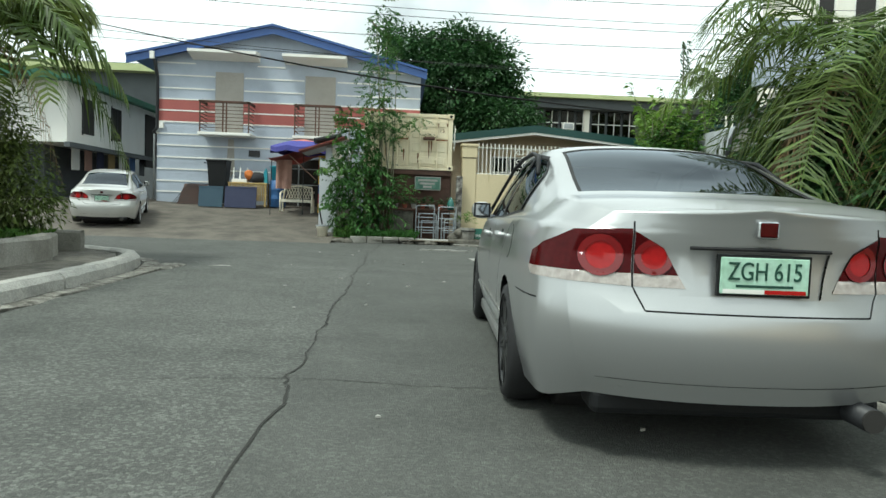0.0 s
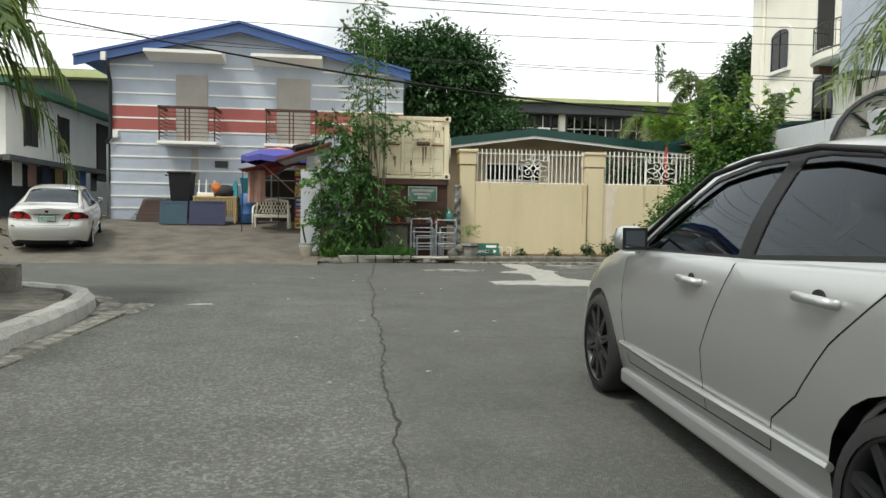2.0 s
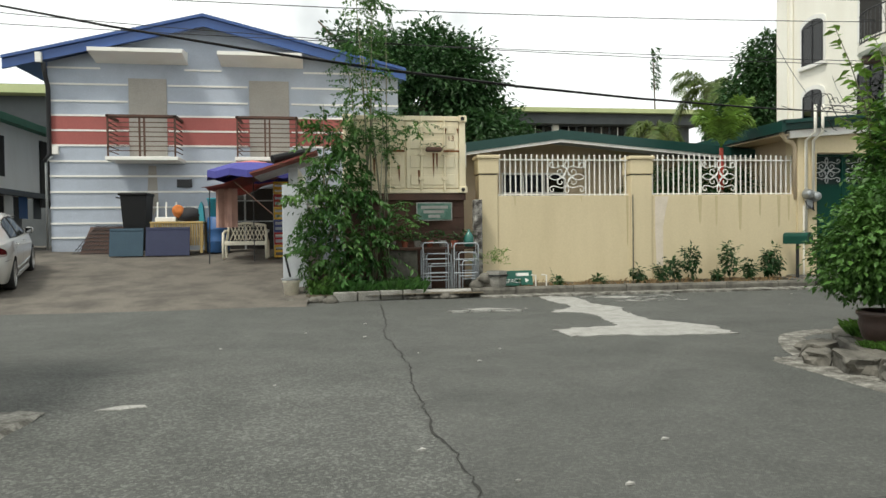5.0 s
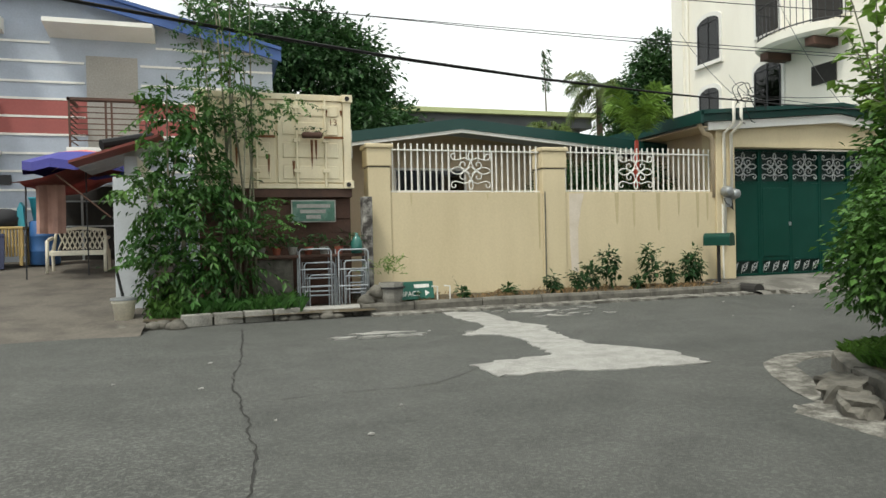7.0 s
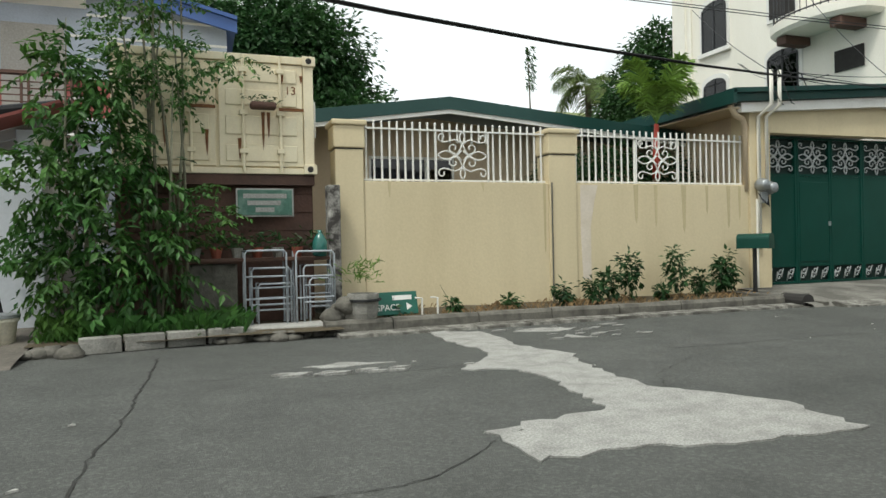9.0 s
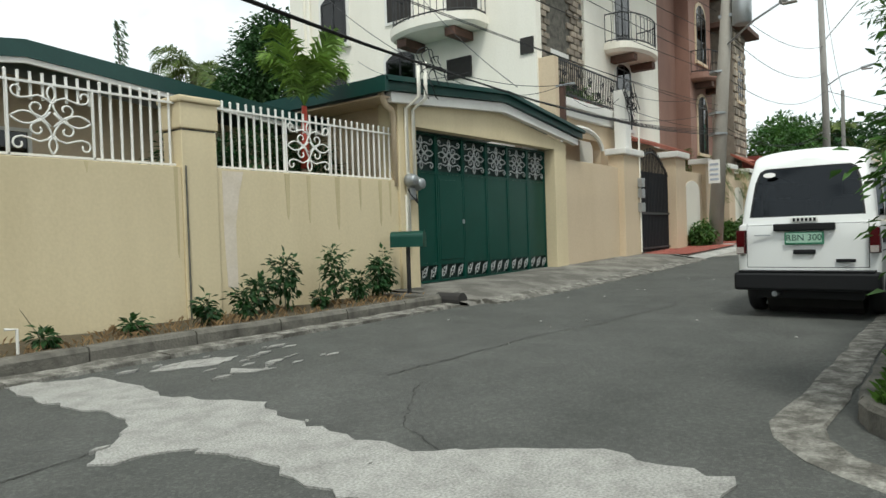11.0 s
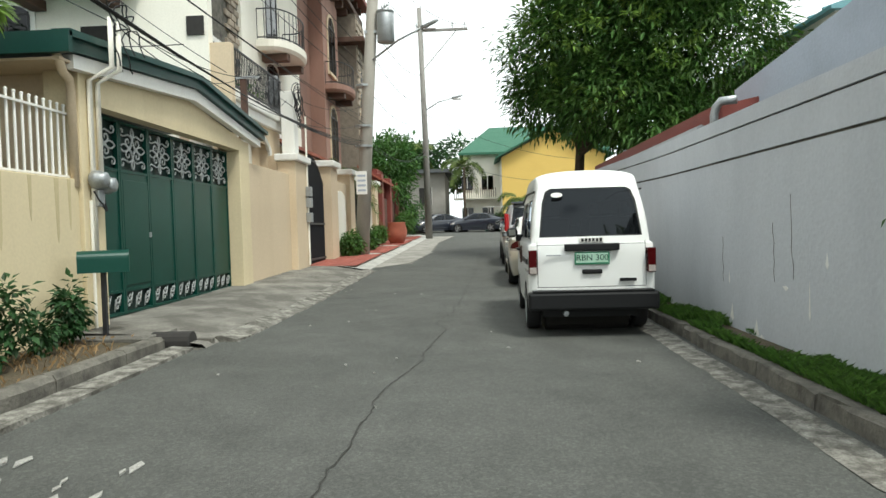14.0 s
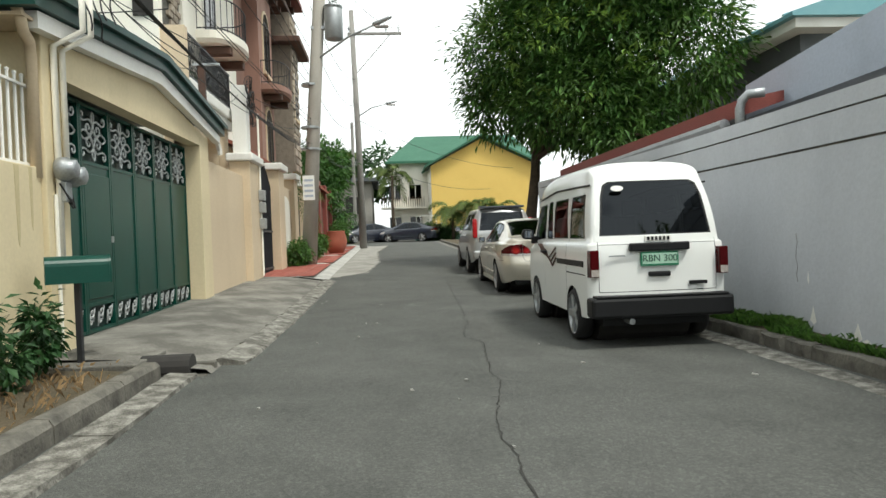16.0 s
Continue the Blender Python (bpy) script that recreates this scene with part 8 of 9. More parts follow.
hb = tree("corner_hedge", (2.95, -7.75, 0.12), 0.9, 0.05, [((2.82, -7.92, 1.05), (0.5, 0.5, 0.6)), ((3.05, -7.62, 1.3), (0.52, 0.54, 0.8)), ((2.85, -7.85, 1.7), (0.5, 0.5, 0.5)), ((3.1, -7.7, 2.2), (0.5, 0.5, 0.45))], 2000, 8, 0.075, L_HEDGE, BARK_PALE, "tall leafy hedge bush at the wall's corner", 41, ratio=0.66, cat="hedge", tight=0.22)
for k in range(40):
    a, L = rp.uniform(0, 6.28), rp.uniform(0.35, 0.95)
    b0 = Vector((3.0 + rp.uniform(-.45, .45), -7.75 + rp.uniform(-.45, .4), rp.uniform(1.7, 2.5)))
    e0 = b0 + Vector((math.cos(a) * 0.4, math.sin(a) * 0.4, L))
    part("shoot", tube(bmesh.new(), [b0, b0.lerp(e0, 0.5) + Vector((0, 0, 0.06)), e0], 0.008, 5, 0.003), BARK_PALE, hb)
    pp = [b0.lerp(e0, 0.15 + 0.85 * j / 22) for j in range(23)]
    me = leaves_mesh("shoot_leaves", pp, [Vector((rp.gauss(0, 1), rp.gauss(0, 1), .3)) for _ in pp], 0.115, rp, 0.62)
    me.materials.append(L_LIGHT)
    part("shoot_leaves", me, L_LIGHT, hb)
for px, py, k in ((2.08, -8.34, 1.0), (2.5, -8.75, 0.82)):
    pt = thing("plant_pot", (px, py, 0.12), "dark brown glazed round plant pot on the verge", "plant pot", "pots on the verge")
    part("pot_body", lathe(bmesh.new(), [(0.13 * k, 0), (0.2 * k, 0.08 * k), (0.235 * k, 0.2 * k), (0.225 * k, 0.27 * k), (0.25 * k, 0.29 * k), (0.25 * k, 0.33 * k), (0.21 * k, 0.33 * k), (0.2 * k, 0.27 * k)], 24, Matrix.Translation((px, py, 0.12))), POT_DARK, pt, "", True)
    part("pot_soil", rod(bmesh.new(), (px, py, 0.12 + 0.2 * k), (px, py, 0.12 + 0.29 * k), 0.205 * k, n=16), SOIL, pt)
tree("round_bush", (2.08, -8.34, 0.4), 0.5, 0.03, [((2.06, -8.32, 1.1), (0.52, 0.52, 0.5)), ((1.95, -8.25, 0.9), (0.45, 0.45, 0.36)), ((2.2, -8.4, 1.3), (0.42, 0.42, 0.4))], 1100, 9, 0.06, L_HEDGE, BARK_PALE, "round clipped bush growing in a pot", 43, ratio=0.62, cat="bush", tight=0.16)
tree("round_bush", (2.5, -8.75, 0.36), 0.5, 0.025, [((2.5, -8.75, 1.1), (0.42, 0.42, 0.5)), ((2.6, -8.85, 1.45), (0.34, 0.34, 0.34))], 700, 9, 0.06, L_HEDGE, BARK_PALE, "second leafy bush in a smaller pot", 44, ratio=0.62, cat="bush", tight=0.16)

# seedlings by the yellow wall
for i, (x, y, h, w) in enumerate([(3.25, -0.5, 0.32, 0.11), (3.75, -0.52, 0.36, 0.12), (4.1, -0.38, 0.5, 0.14), (4.5, -0.35, 0.75, 0.17), (5.35, -0.42, 0.82, 0.22), (5.85, -0.36, 0.42, 0.1), (6.5, -0.3, 0.72, 0.18), (6.3, -0.36, 0.6, 0.15), (0.55, -0.7, 0.2, 0.1), (1.5, -0.5, 0.14, 0.08), (2.4, -0.45, 0.15, 0.08), (5.1, -0.4, 0.18, 0.07)]):
    tree("garden_shrub", (x, y, 0.13), h * 0.6, 0.008, [((x, y, 0.13 + h * 0.66), (w * 0.75, w * 0.75, h * 0.34)), ((x + w * 0.3, y, 0.13 + h * 0.42), (w * 0.55, w * 0.55, h * 0.22))], int(10 + 44 * h), 7, 0.095, L_SEED, BARK_PALE, "small leafy shrub planted at the wall's foot", 50 + i, ratio=0.52, cat="shrub", group="shrubs along the wall", tight=0.12, limbs=1)
palm("red_stemmed_palm", (5.75, 0.55, 0.15), 2.0, 0.075, 9, 0.72, 0.36, "red-stemmed palm with arching fronds behind the fence", 61, shaft=0.95, rise=(1.5, 3.1), sag=(0.4, 1.2), width=0.03, green=L_LIGHT)
gh = tree("garden_hedge", (5.2, 1.5, 0.15), 0.8, 0.04, [((4.5, 1.5, 2.0), (0.65, 0.4, 0.75)), ((5.6, 1.5, 2.1), (0.7, 0.4, 0.75)), ((6.6, 1.5, 2.0), (0.6, 0.4, 0.75))], 900, 8, 0.12, L_SEED, BARK_PALE, "green garden hedge behind the iron fence", 62, cat="hedge")
palm("coconut_palm", (16.6, 20, 0.2), 8.6, 0.2, 16, 2.2, 0.7, "coconut palm rising behind the houses", 63, rise=(0.1, 1.0), sag=(0.5, 1.3), width=0.05)
palm("coconut_palm", (13.6, 20, 0.2), 6.5, 0.2, 12, 2.0, 0.6, "coconut palm with dry hanging fronds behind the houses", 64, dry=4, rise=(0.1, 0.9), sag=(0.7, 1.5), width=0.05)
sp = thing("dead_sapling", (18.5, 30, 0.3), "thin bare-topped tree standing above the roofs", "tree")
part("trunk", tube(bmesh.new(), [(18.5, 30, 0.2), (18.6, 30, 7), (18.4, 30, 13.6)], 0.1, 6, 0.03), BARK, sp)
me = leaves_mesh("crown", [Vector((18.45 + rp.uniform(-.3, .35), 30, rp.uniform(11, 13.8))) for _ in range(160)], [Vector((1, 0, -.3))] * 160, 0.35, rp, 0.3)
me.materials.append(L_DARK)
part("crown", me, L_DARK, sp)

# planter by the first street's left kerb
palm("areca_palm", (-7.45, -9.5, 0.4), 2.7, 0.09, 18, 1.9, 0.5, "areca palm with arching fronds in the planter", 71, width=0.04, hang=0.6, rise=(0.5, 1.5), sag=(0.6, 1.5), dry=1)
palm("areca_palm", (-7.9, -12.6, 0.4), 2.7, 0.09, 13, 2.0, 0.5, "areca palm with arching fronds in the planter", 72, width=0.04, hang=0.6, rise=(0.5, 1.5), sag=(0.6, 1.5))
tree("olive_shrub", (-7.9, -9.4, 0.4), 0.8, 0.05, [((-7.3, -9.5, 1.15), (0.7, 0.55, 0.65)), ((-7.1, -9.5, 0.85), (0.6, 0.45, 0.4)), ((-7.8, -9.4, 1.7), (0.75, 0.6, 0.7)), ((-8.2, -9.3, 1.0), (0.8, 0.6, 0.6)), ((-7.4, -9.6, 1.9), (0.5, 0.45, 0.5))], 1300, 8, 0.1, L_OLIVE, BARK, "dense olive-green shrub in the planter", 73, ratio=0.35, cat="shrub", tight=0.3)
tree("olive_shrub", (-7.7, -11.2, 0.4), 0.8, 0.05, [((-7.8, -11.2, 1.2), (0.8, 0.8, 0.8)), ((-8.4, -11.0, 1.5), (0.8, 0.8, 0.8))], 600, 8, 0.12, L_OLIVE, BARK, "dense olive-green shrub in the planter", 74, ratio=0.35, cat="shrub", tight=0.3)
# right side of the first street
palm("drooping_palm", (2.75, -12.9, 0.12), 2.35, 0.14, 24, 1.95, 0.52, "palm with long drooping fronds over the kerb", 75, width=0.019, hang=0.45, rise=(0.1, 1.3), sag=(0.6, 1.5), dry=6)
palm("drooping_palm", (3.3, -15.5, 0.12), 2.6, 0.14, 16, 2.4, 0.6, "palm with long drooping fronds over the kerb", 76, width=0.019, hang=0.45, rise=(0.2, 1.2), sag=(0.6, 1.5), dry=3)
tree("dark_bush", (2.7, -11.8, 0.12), 0.9, 0.06, [((2.9, -11.9, 1.1), (0.8, 0.9, 0.9)), ((3.0, -13.3, 1.2), (0.8, 1.0, 1.0)), ((3.2, -10.7, 1.2), (0.7, 0.8, 0.8)), ((3.4, -14.6, 1.4), (0.8, 1.0, 1.2)), ((3.2, -11.7, 2.0), (0.7, 0.8, 0.7)), ((3.3, -12.9, 2.2), (0.7, 0.9, 0.8))], 2200, 8, 0.12, L_DARK, BARK, "dark leafy bushes under the palms", 77, ratio=0.5, cat="bush", tight=0.3)
tree("dark_bush", (6.5, -19.5, 0.12), 2.0, 0.12, [((6.5, -17.5, 2.6), (1.8, 2.2, 1.8)), ((6.0, -21, 2.8), (2.0, 2.4, 2.0)), ((5.8, -24.5, 3.0), (2.0, 2.4, 2.0))], 900, 7, 0.3, L_DARK, BARK, "dark leafy trees behind the palms", 78, ratio=0.5, cat="bush", tight=0.6)
# greenery along the far pavement and at the street's end
for i, (x, y, z, r, sd) in enumerate([(22.8, -0.35, 0.75, 0.5, 81), (26.1, -0.4, 0.75, 0.42, 82), (29.0, -0.4, 0.9, 0.45, 83), (38.0, -0.6, 1.3, 0.7, 84)]):
    tree("clipped_shrub", (x, y, gz(x) + 0.15), 0.2, 0.03, [((x, y, gz(x) + z - 0.2), (r * 1.2, r * 0.7, r * 0.8))], 260, 6, 0.11, L_HEDGE, BARK, "low clipped shrub by the garden wall", sd, ratio=0.6, cat="shrub", group="shrubs by the garden wall", tight=0.2)
palm("garden_palm", (25.6, 0.9, 0.5), 2.6, 0.1, 14, 1.9, 0.5, "small palm leaning over the garden wall", 85, rise=(0.4, 1.3), sag=(0.6, 1.4))
palm("garden_palm", (29.5, 0.9, 0.5), 2.4, 0.1, 14, 1.9, 0.5, "small palm leaning over the garden wall", 86, rise=(0.4, 1.3), sag=(0.6, 1.4))
tree("street_tree", (41.5, 0.8, 0.8), 3.0, 0.15, [((41, 0.6, 5.2), (2.4, 1.6, 1.8)), ((43.5, 0.8, 5.8), (2.2, 1.6, 1.6)), ((39, 0.4, 4.0), (1.5, 1.0, 1.4)), ((40, -0.2, 2.6), (1.2, 0.8, 1.2))], 900, 8, 0.3, L_SHRUB, BARK, "leafy tree overhanging the brown wall", 87, ratio=0.4, tight=0.6)
for i, (x, y) in enumerate([(51.5, -8.2), (51, -9.6), (57.5, -3.8), (52, -11.5)]):
    palm("street_palm", (x, y, gz(x)), 2.2 + (i == 2) * 3.2, 0.12, 12, 2.2, 0.55, "small palm before the yellow house", 90 + i, rise=(0.3, 1.2), sag=(0.6, 1.4), group="palms at the street's end", width=0.05)
for i, (x, y, r) in enumerate([(52.5, -6.6, 0.8), (53.0, -7.8, 0.7), (55.5, 0.6, 1.6), (50.5, 1.0, 1.5)]):
    tree("street_bush", (x, y, gz(x)), 0.4, 0.05, [((x, y, gz(x) + r * 0.8), (r, r, r * 0.8))], 260, 7, 0.22, L_DARK, BARK, "dark green bush at the street's end", 95 + i, ratio=0.5, cat="bush", group="bushes at the street's end", tight=0.4)
tree("far_tree", (70, 2, 1), 4, 0.3, [((70, 3, 8), (4, 4, 2.5)), ((72, -3, 8), (4, 4, 2.5))], 500, 8, 0.6, L_DARK, BARK, "dark tree crown beyond the far houses", 99, ratio=0.5, tight=1.2)
palm("far_palm", (68, 1.5, 1), 7.5, 0.2, 12, 3.0, 0.8, "tall palm beyond the far houses", 100, width=0.08)
tp = thing("terrace_plants", (15.5, 1.05, 4.4), "potted plants with yellow flowers behind the terrace railing", "plants")
for k in range(5):
    x = 14.35 + k * 0.78
    part("pot", lathe(bmesh.new(), [(0.12, 0), (0.17, 0.26), (0.18, 0.3)], 14, Matrix.Translation((x, 1.05, 4.4))), TERRA, tp)
    me = leaves_mesh("foliage", [Vector((x + rp.gauss(0, .16), 1.05 + rp.gauss(0, .12), 4.8 + rp.gauss(0, .16))) for _ in range(120)], [Vector((rp.gauss(0, 1), rp.gauss(0, 1), .5)) for _ in range(120)], 0.14, rp, 0.4)
    me.materials.append(L_SHRUB if k != 3 else L_LIGHT)
    part("foliage", me, L_SHRUB, tp)

# ---- poles, lamps, wires ----
def lamp_arm(parent, a, mid, b):
    part("lamp_arm", tube(bmesh.new(), [a, mid, b], 0.035, 7), STEEL, parent, "", True)
    d = (Vector(b) - Vector(mid)).normalized()
    e = Vector(b)
    hd = part("lamp_head", tube(bmesh.new(), [e - d * 0.05, e + d * 0.12, e + d * 0.45, e + d * 0.6], 0.09, 8, 0.05), STEEL, parent, "grey street-lamp head", True)
    part("lamp_lens", box(e.x - 0.09, min(e.y, e.y + d.y * 0.5), e.z - 0.11, e.x + 0.09, max(e.y, e.y + d.y * 0.5), e.z - 0.05, bev=0.02), TAIL_CLEAR, hd)


p1 = thing("utility_pole", (23.3, -0.6, gz(23.3) + 0.1), "grey concrete utility pole with transformer, lamp arm and posters", "utility pole")
part("shaft", tube(bmesh.new(), [(23.3, -0.6, 0.2), (23.2, -0.95, 5), (23.0, -1.5, 11.5)], 0.26, 12, 0.18), POLE, p1, "", True)
tf = part("transformer", lathe(bmesh.new(), [(0.26, 0), (0.3, 0.03), (0.3, 0.95), (0.27, 1.0), (0.31, 1.02), (0.31, 1.08), (0.1, 1.14)], 18, Matrix.Translation((22.95, -1.75, 7.75))), STEEL, p1, "grey can transformer", True)
for k in range(3):
    part("bushing", lathe(bmesh.new(), [(0.03, 0), (0.05, 0.06), (0.03, 0.1), (0.05, 0.15), (0.02, 0.25)], 8, Matrix.Translation((22.85 + 0.1 * k, -1.85 + 0.1 * k, 8.85))), STEEL, tf)
part("bracket", box(22.95, -1.6, 8.1, 23.15, -1.0, 8.2), STEEL, p1)
lamp_arm(p1, (23.05, -1.1, 7.1), (22.7, -2.2, 7.75), (22.2, -3.1, 8.0))
pst = part("poster", box(22.93, -0.92, 2.55, 22.99, -0.55, 3.35), WHITE, p1, "faded white poster")
for k in range(4):
    part("lettering_bar", box(22.92, -0.88, 2.65 + 0.17 * k, 22.93, -0.6, 2.72 + 0.17 * k), BLUEGREY, pst)
for z in (4.2, 4.9, 6.3):
    part("clamp", lathe(bmesh.new(), [(0.31, 0), (0.31, 0.07)], 14, Matrix.Translation((23.2, -0.82 - (z - 4.2) * .04, z))), STEEL, p1)
p2 = thing("utility_pole", (40.8, -1.8, gz(40.8) + 0.05), "tall weathered utility pole with a cross arm and lamp", "utility pole")
part("shaft", tube(bmesh.new(), [(40.8, -1.8, 0.5), (40.8, -1.75, 7), (40.7, -1.6, 14.6)], 0.22, 10, 0.13), WOODPOLE, p2, "", True)
ca = part("cross_arm", box(40.6, -4.5, 13.15, 40.72, -1.35, 13.3, bev=0.01), WOODPOLE, p2)
for y in (-4.35, -3.6, -1.45):
    part("insulator", lathe(bmesh.new(), [(0.03, 0), (0.03, 0.15), (0.08, 0.17), (0.05, 0.24), (0.08, 0.27), (0.04, 0.4)], 10, Matrix.Translation((40.66, y, 13.3))), STEEL, ca)
part("brace", rod(bmesh.new(), (40.7, -3.8, 13.15), (40.75, -1.75, 10.9), 0.025, n=6), WOODPOLE, p2)
lamp_arm(p2, (40.7, -1.75, 8.4), (40.6, -2.6, 8.9), (40.5, -3.5, 9.1))
p3 = thing("utility_pole", (58, -0.6, 1.0), "thin far utility pole", "utility pole")
part("shaft", tube(bmesh.new(), [(58, -0.6, 0.6), (58, -0.6, 11)], 0.16, 8, 0.12), WOODPOLE, p3)
p4 = thing("service_post", (13.4, 0.2, 3.3), "short dark service post on the terrace wall", "post")
part("shaft", box(13.32, 0.0, 3.3, 13.44, 0.12, 4.55, bev=0.006), BROWN, p4)
part("cross_bar", box(13.3, -0.28, 4.5, 13.36, 0.2, 4.54), STEEL, p4)

rw_ = random.Random(17)


def wire(a, b, sag, r=0.011, label="black overhead cable sagging between poles", n=18):
    a, b = Vector(a), Vector(b)
    pts_ = [a.lerp(b, k / n) - Vector((0, 0, sag * 4 * (k / n) * (1 - k / n))) for k in range(n + 1)]
    return solo("overhead_cable", tube(bmesh.new(), pts_, r, 5), CABLE, label, "cable", "overhead cables")


# heavy bundle along the front of the yellow wall
for k in range(4):
    wire((-22, -1.0 + 0.05 * k, 8.25 + 0.05 * k), (23.2, -0.75, 4.25 + 0.06 * k), 2.15 + 0.06 * k, 0.013 - 0.0015 * k, "heavy black cable bundle along the street")
for z0, z1, y0, sg_, r in ((7.2, 6.6, -1.2, 0.9, 0.009), (7.6, 7.0, -1.2, 1.1, 0.008), (8.4, 7.6, -0.5, 1.2, 0.009), (9.0, 8.4, -0.3, 1.0, 0.008), (7.0, 5.2, 0.6, 1.1, 0.008), (6.6, 6.3, 0.2, 0.8, 0.009), (9.6, 9.4, -1.4, 0.7, 0.01), (6.2, 5.0, 1.2, 0.5, 0.008)):
    wire((-24, y0, z0), (23.1, -0.9, z1), sg_, r)
for z0, z1, sg_, y1 in ((7.9, 9.2, 0.9, -1.8), (8.9, 10.6, 0.7, -1.7), (6.3, 8.2, 0.9, -1.8), (10.6, 13.5, 0.5, -1.5), (4.3, 5.9, 0.6, -1.8), (4.5, 6.2, 0.8, -1.8), (10.9, 13.5, 0.6, -4.3)):
    wire((23.1, -1.0, z0), (40.7, y1, z1), sg_, 0.011)
for z0, z1, y1 in ((13.5, 11, -0.6), (9.4, 9.5, -0.6), (6.2, 7.5, -0.6), (8.2, 6.6, -14), (6.0, 5.0, -12)):
    wire((40.7, -1.8, z0), (58 if y1 > -5 else 55.5, y1, z1), 0.7, 0.013)
for a, b, s in (((23.1, -0.9, 4.4), (13.36, -0.2, 4.5), 0.25), ((13.36, -0.2, 4.52), (7.5, -0.34, 3.95), 0.2), ((13.36, 0.1, 4.52), (7.6, -0.34, 3.9), 0.35), ((23.1, -0.8, 5.0), (7.6, -0.34, 3.95), 0.6), ((7.6, -0.34, 3.92), (6.2, -0.98, 3.78), 0.1), ((7.5, -0.34, 3.9), (9.5, 4.0, 6.6), 0.1), ((9.5, -1.0, 3.72), (13.7, 5.0, 8.4), 0.2), ((8.0, -1.0, 3.74), (13.7, 7.0, 6.4), 0.3), ((23.1, -0.8, 5.6), (16.8, 0.3, 5.0), 0.3), ((13.36, 0.1, 4.5), (17.2, 0.2, 4.8), 0.4)):
    wire(a, b, s, 0.007, "thin service cable drooping between post and house")
for k in range(10):
    c0 = Vector((17.3 + rw_.uniform(-.15, .35), -0.05, 4.5 + rw_.uniform(-.3, .5)))
    rr_ = rw_.uniform(0.15, 0.4)
    solo("cable_coil", tube(bmesh.new(), [c0 + Vector((rr_ * math.cos(t), 0.04 * math.sin(3 * t), rr_ * math.sin(t))) for t in [2 * math.pi * j / 16 for j in range(15)]], 0.011, 5), CABLE, "loose coil of black cable by the terrace column", "cable", "cable coils")
for k in range(5):
    c0 = Vector((7.7 + rw_.uniform(-.1, .3), -0.36, 3.8 + rw_.uniform(-.2, .2)))
    rr_ = rw_.uniform(0.12, 0.3)
    solo("cable_coil", tube(bmesh.new(), [c0 + Vector((rr_ * math.cos(t), 0.04 * math.sin(3 * t), rr_ * math.sin(t))) for t in [2 * math.pi * j / 16 for j in range(13)]], 0.009, 5), CABLE, "loose coil of black cable at the service mast", "cable", "cable coils")
mb = thing("meter_boxes", (17.8, -0.16, 1.6), "small grey meter boxes on the gate pier", "meter box")
for z in (1.55, 1.95, 2.25):
    part("box", box(17.5, -0.26, z, 17.72, -0.12, z + 0.26, bev=0.015), STEEL, mb)
part("conduit", rod(bmesh.new(), (17.62, -0.15, 0.4), (17.62, -0.15, 4.4), 0.025), IVORY, mb)
jr = thing("clay_jar", (31.6, -0.9, gz(31.6) + 0.15), "large brown-red clay jar on the pavement", "jar")
part("jar_body", lathe(bmesh.new(), [(0.3, 0), (0.46, 0.3), (0.5, 0.6), (0.4, 0.95), (0.44, 1.02), (0.36, 1.02)], 18, Matrix.Translation((31.6, -0.9, gz(31.6) + 0.15))), TERRA, jr, "", True)

# arched canopy beyond the first street's kerb
cn = thing("arched_canopy", (3.9, -9.9, 2.2), "dark-framed arched canopy with a clouded panel", "canopy")
arc_ = [(3.9 + 0.95 * math.cos(a), 1.95 + 0.75 * math.sin(a)) for a in [math.pi * k / 14 for k in range(15)]]
part("canopy_panel", prism(bmesh.new(), arc_, "y", -9.92, -9.9), CONC, cn)
part("canopy_frame", tube(bmesh.new(), [(a, -9.93, b) for a, b in arc_], 0.03, 6), BLACK_IRON, cn)
part("canopy_sill", box(2.9, -9.97, 1.9, 4.9, -9.88, 1.96), BLACK_IRON, cn)
for k in (3, 6, 8, 11):
    part("canopy_rib", rod(bmesh.new(), (3.9, -9.94, 1.95), (arc_[k][0], -9.94, arc_[k][1]), 0.018, n=6), BLACK_IRON, cn)
part("canopy_post", box(2.95, -9.96, 0.1, 3.05, -9.86, 1.92), BLACK_IRON, cn)
part("canopy_post", box(4.75, -9.96, 0.1, 4.85, -9.86, 1.92), BLACK_IRON, cn)

# ---- clutter in the yard ----
def yz(y):
    return dz(y) + 0.015


YC = 5.0
bench = thing("plastic_bench", (-5.25, 3.7, yz(3.7)), "ivory plastic garden bench with a lattice back", "bench")
bx0, bx1, by, bz = -5.78, -4.66, 3.55, yz(3.7)
part("seat", box(bx0 + 0.06, by, bz + 0.4, bx1 - 0.06, by + 0.42, bz + 0.44, bev=0.012), WPLASTIC, bench)
part("seat_apron", box(bx0 + 0.06, by - 0.01, bz + 0.34, bx1 - 0.06, by + 0.02, bz + 0.42, bev=0.008), WPLASTIC, bench)
part("back_rail", tube(bmesh.new(), [(bx0 + 0.06, by + 0.42, bz + 0.45), (bx0 + 0.12, by + 0.47, bz + 0.85), ((bx0 + bx1) / 2, by + 0.48, bz + 0.9), (bx1 - 0.12, by + 0.47, bz + 0.85), (bx1 - 0.06, by + 0.42, bz + 0.45)], 0.035, 8), WPLASTIC, bench, "", True)
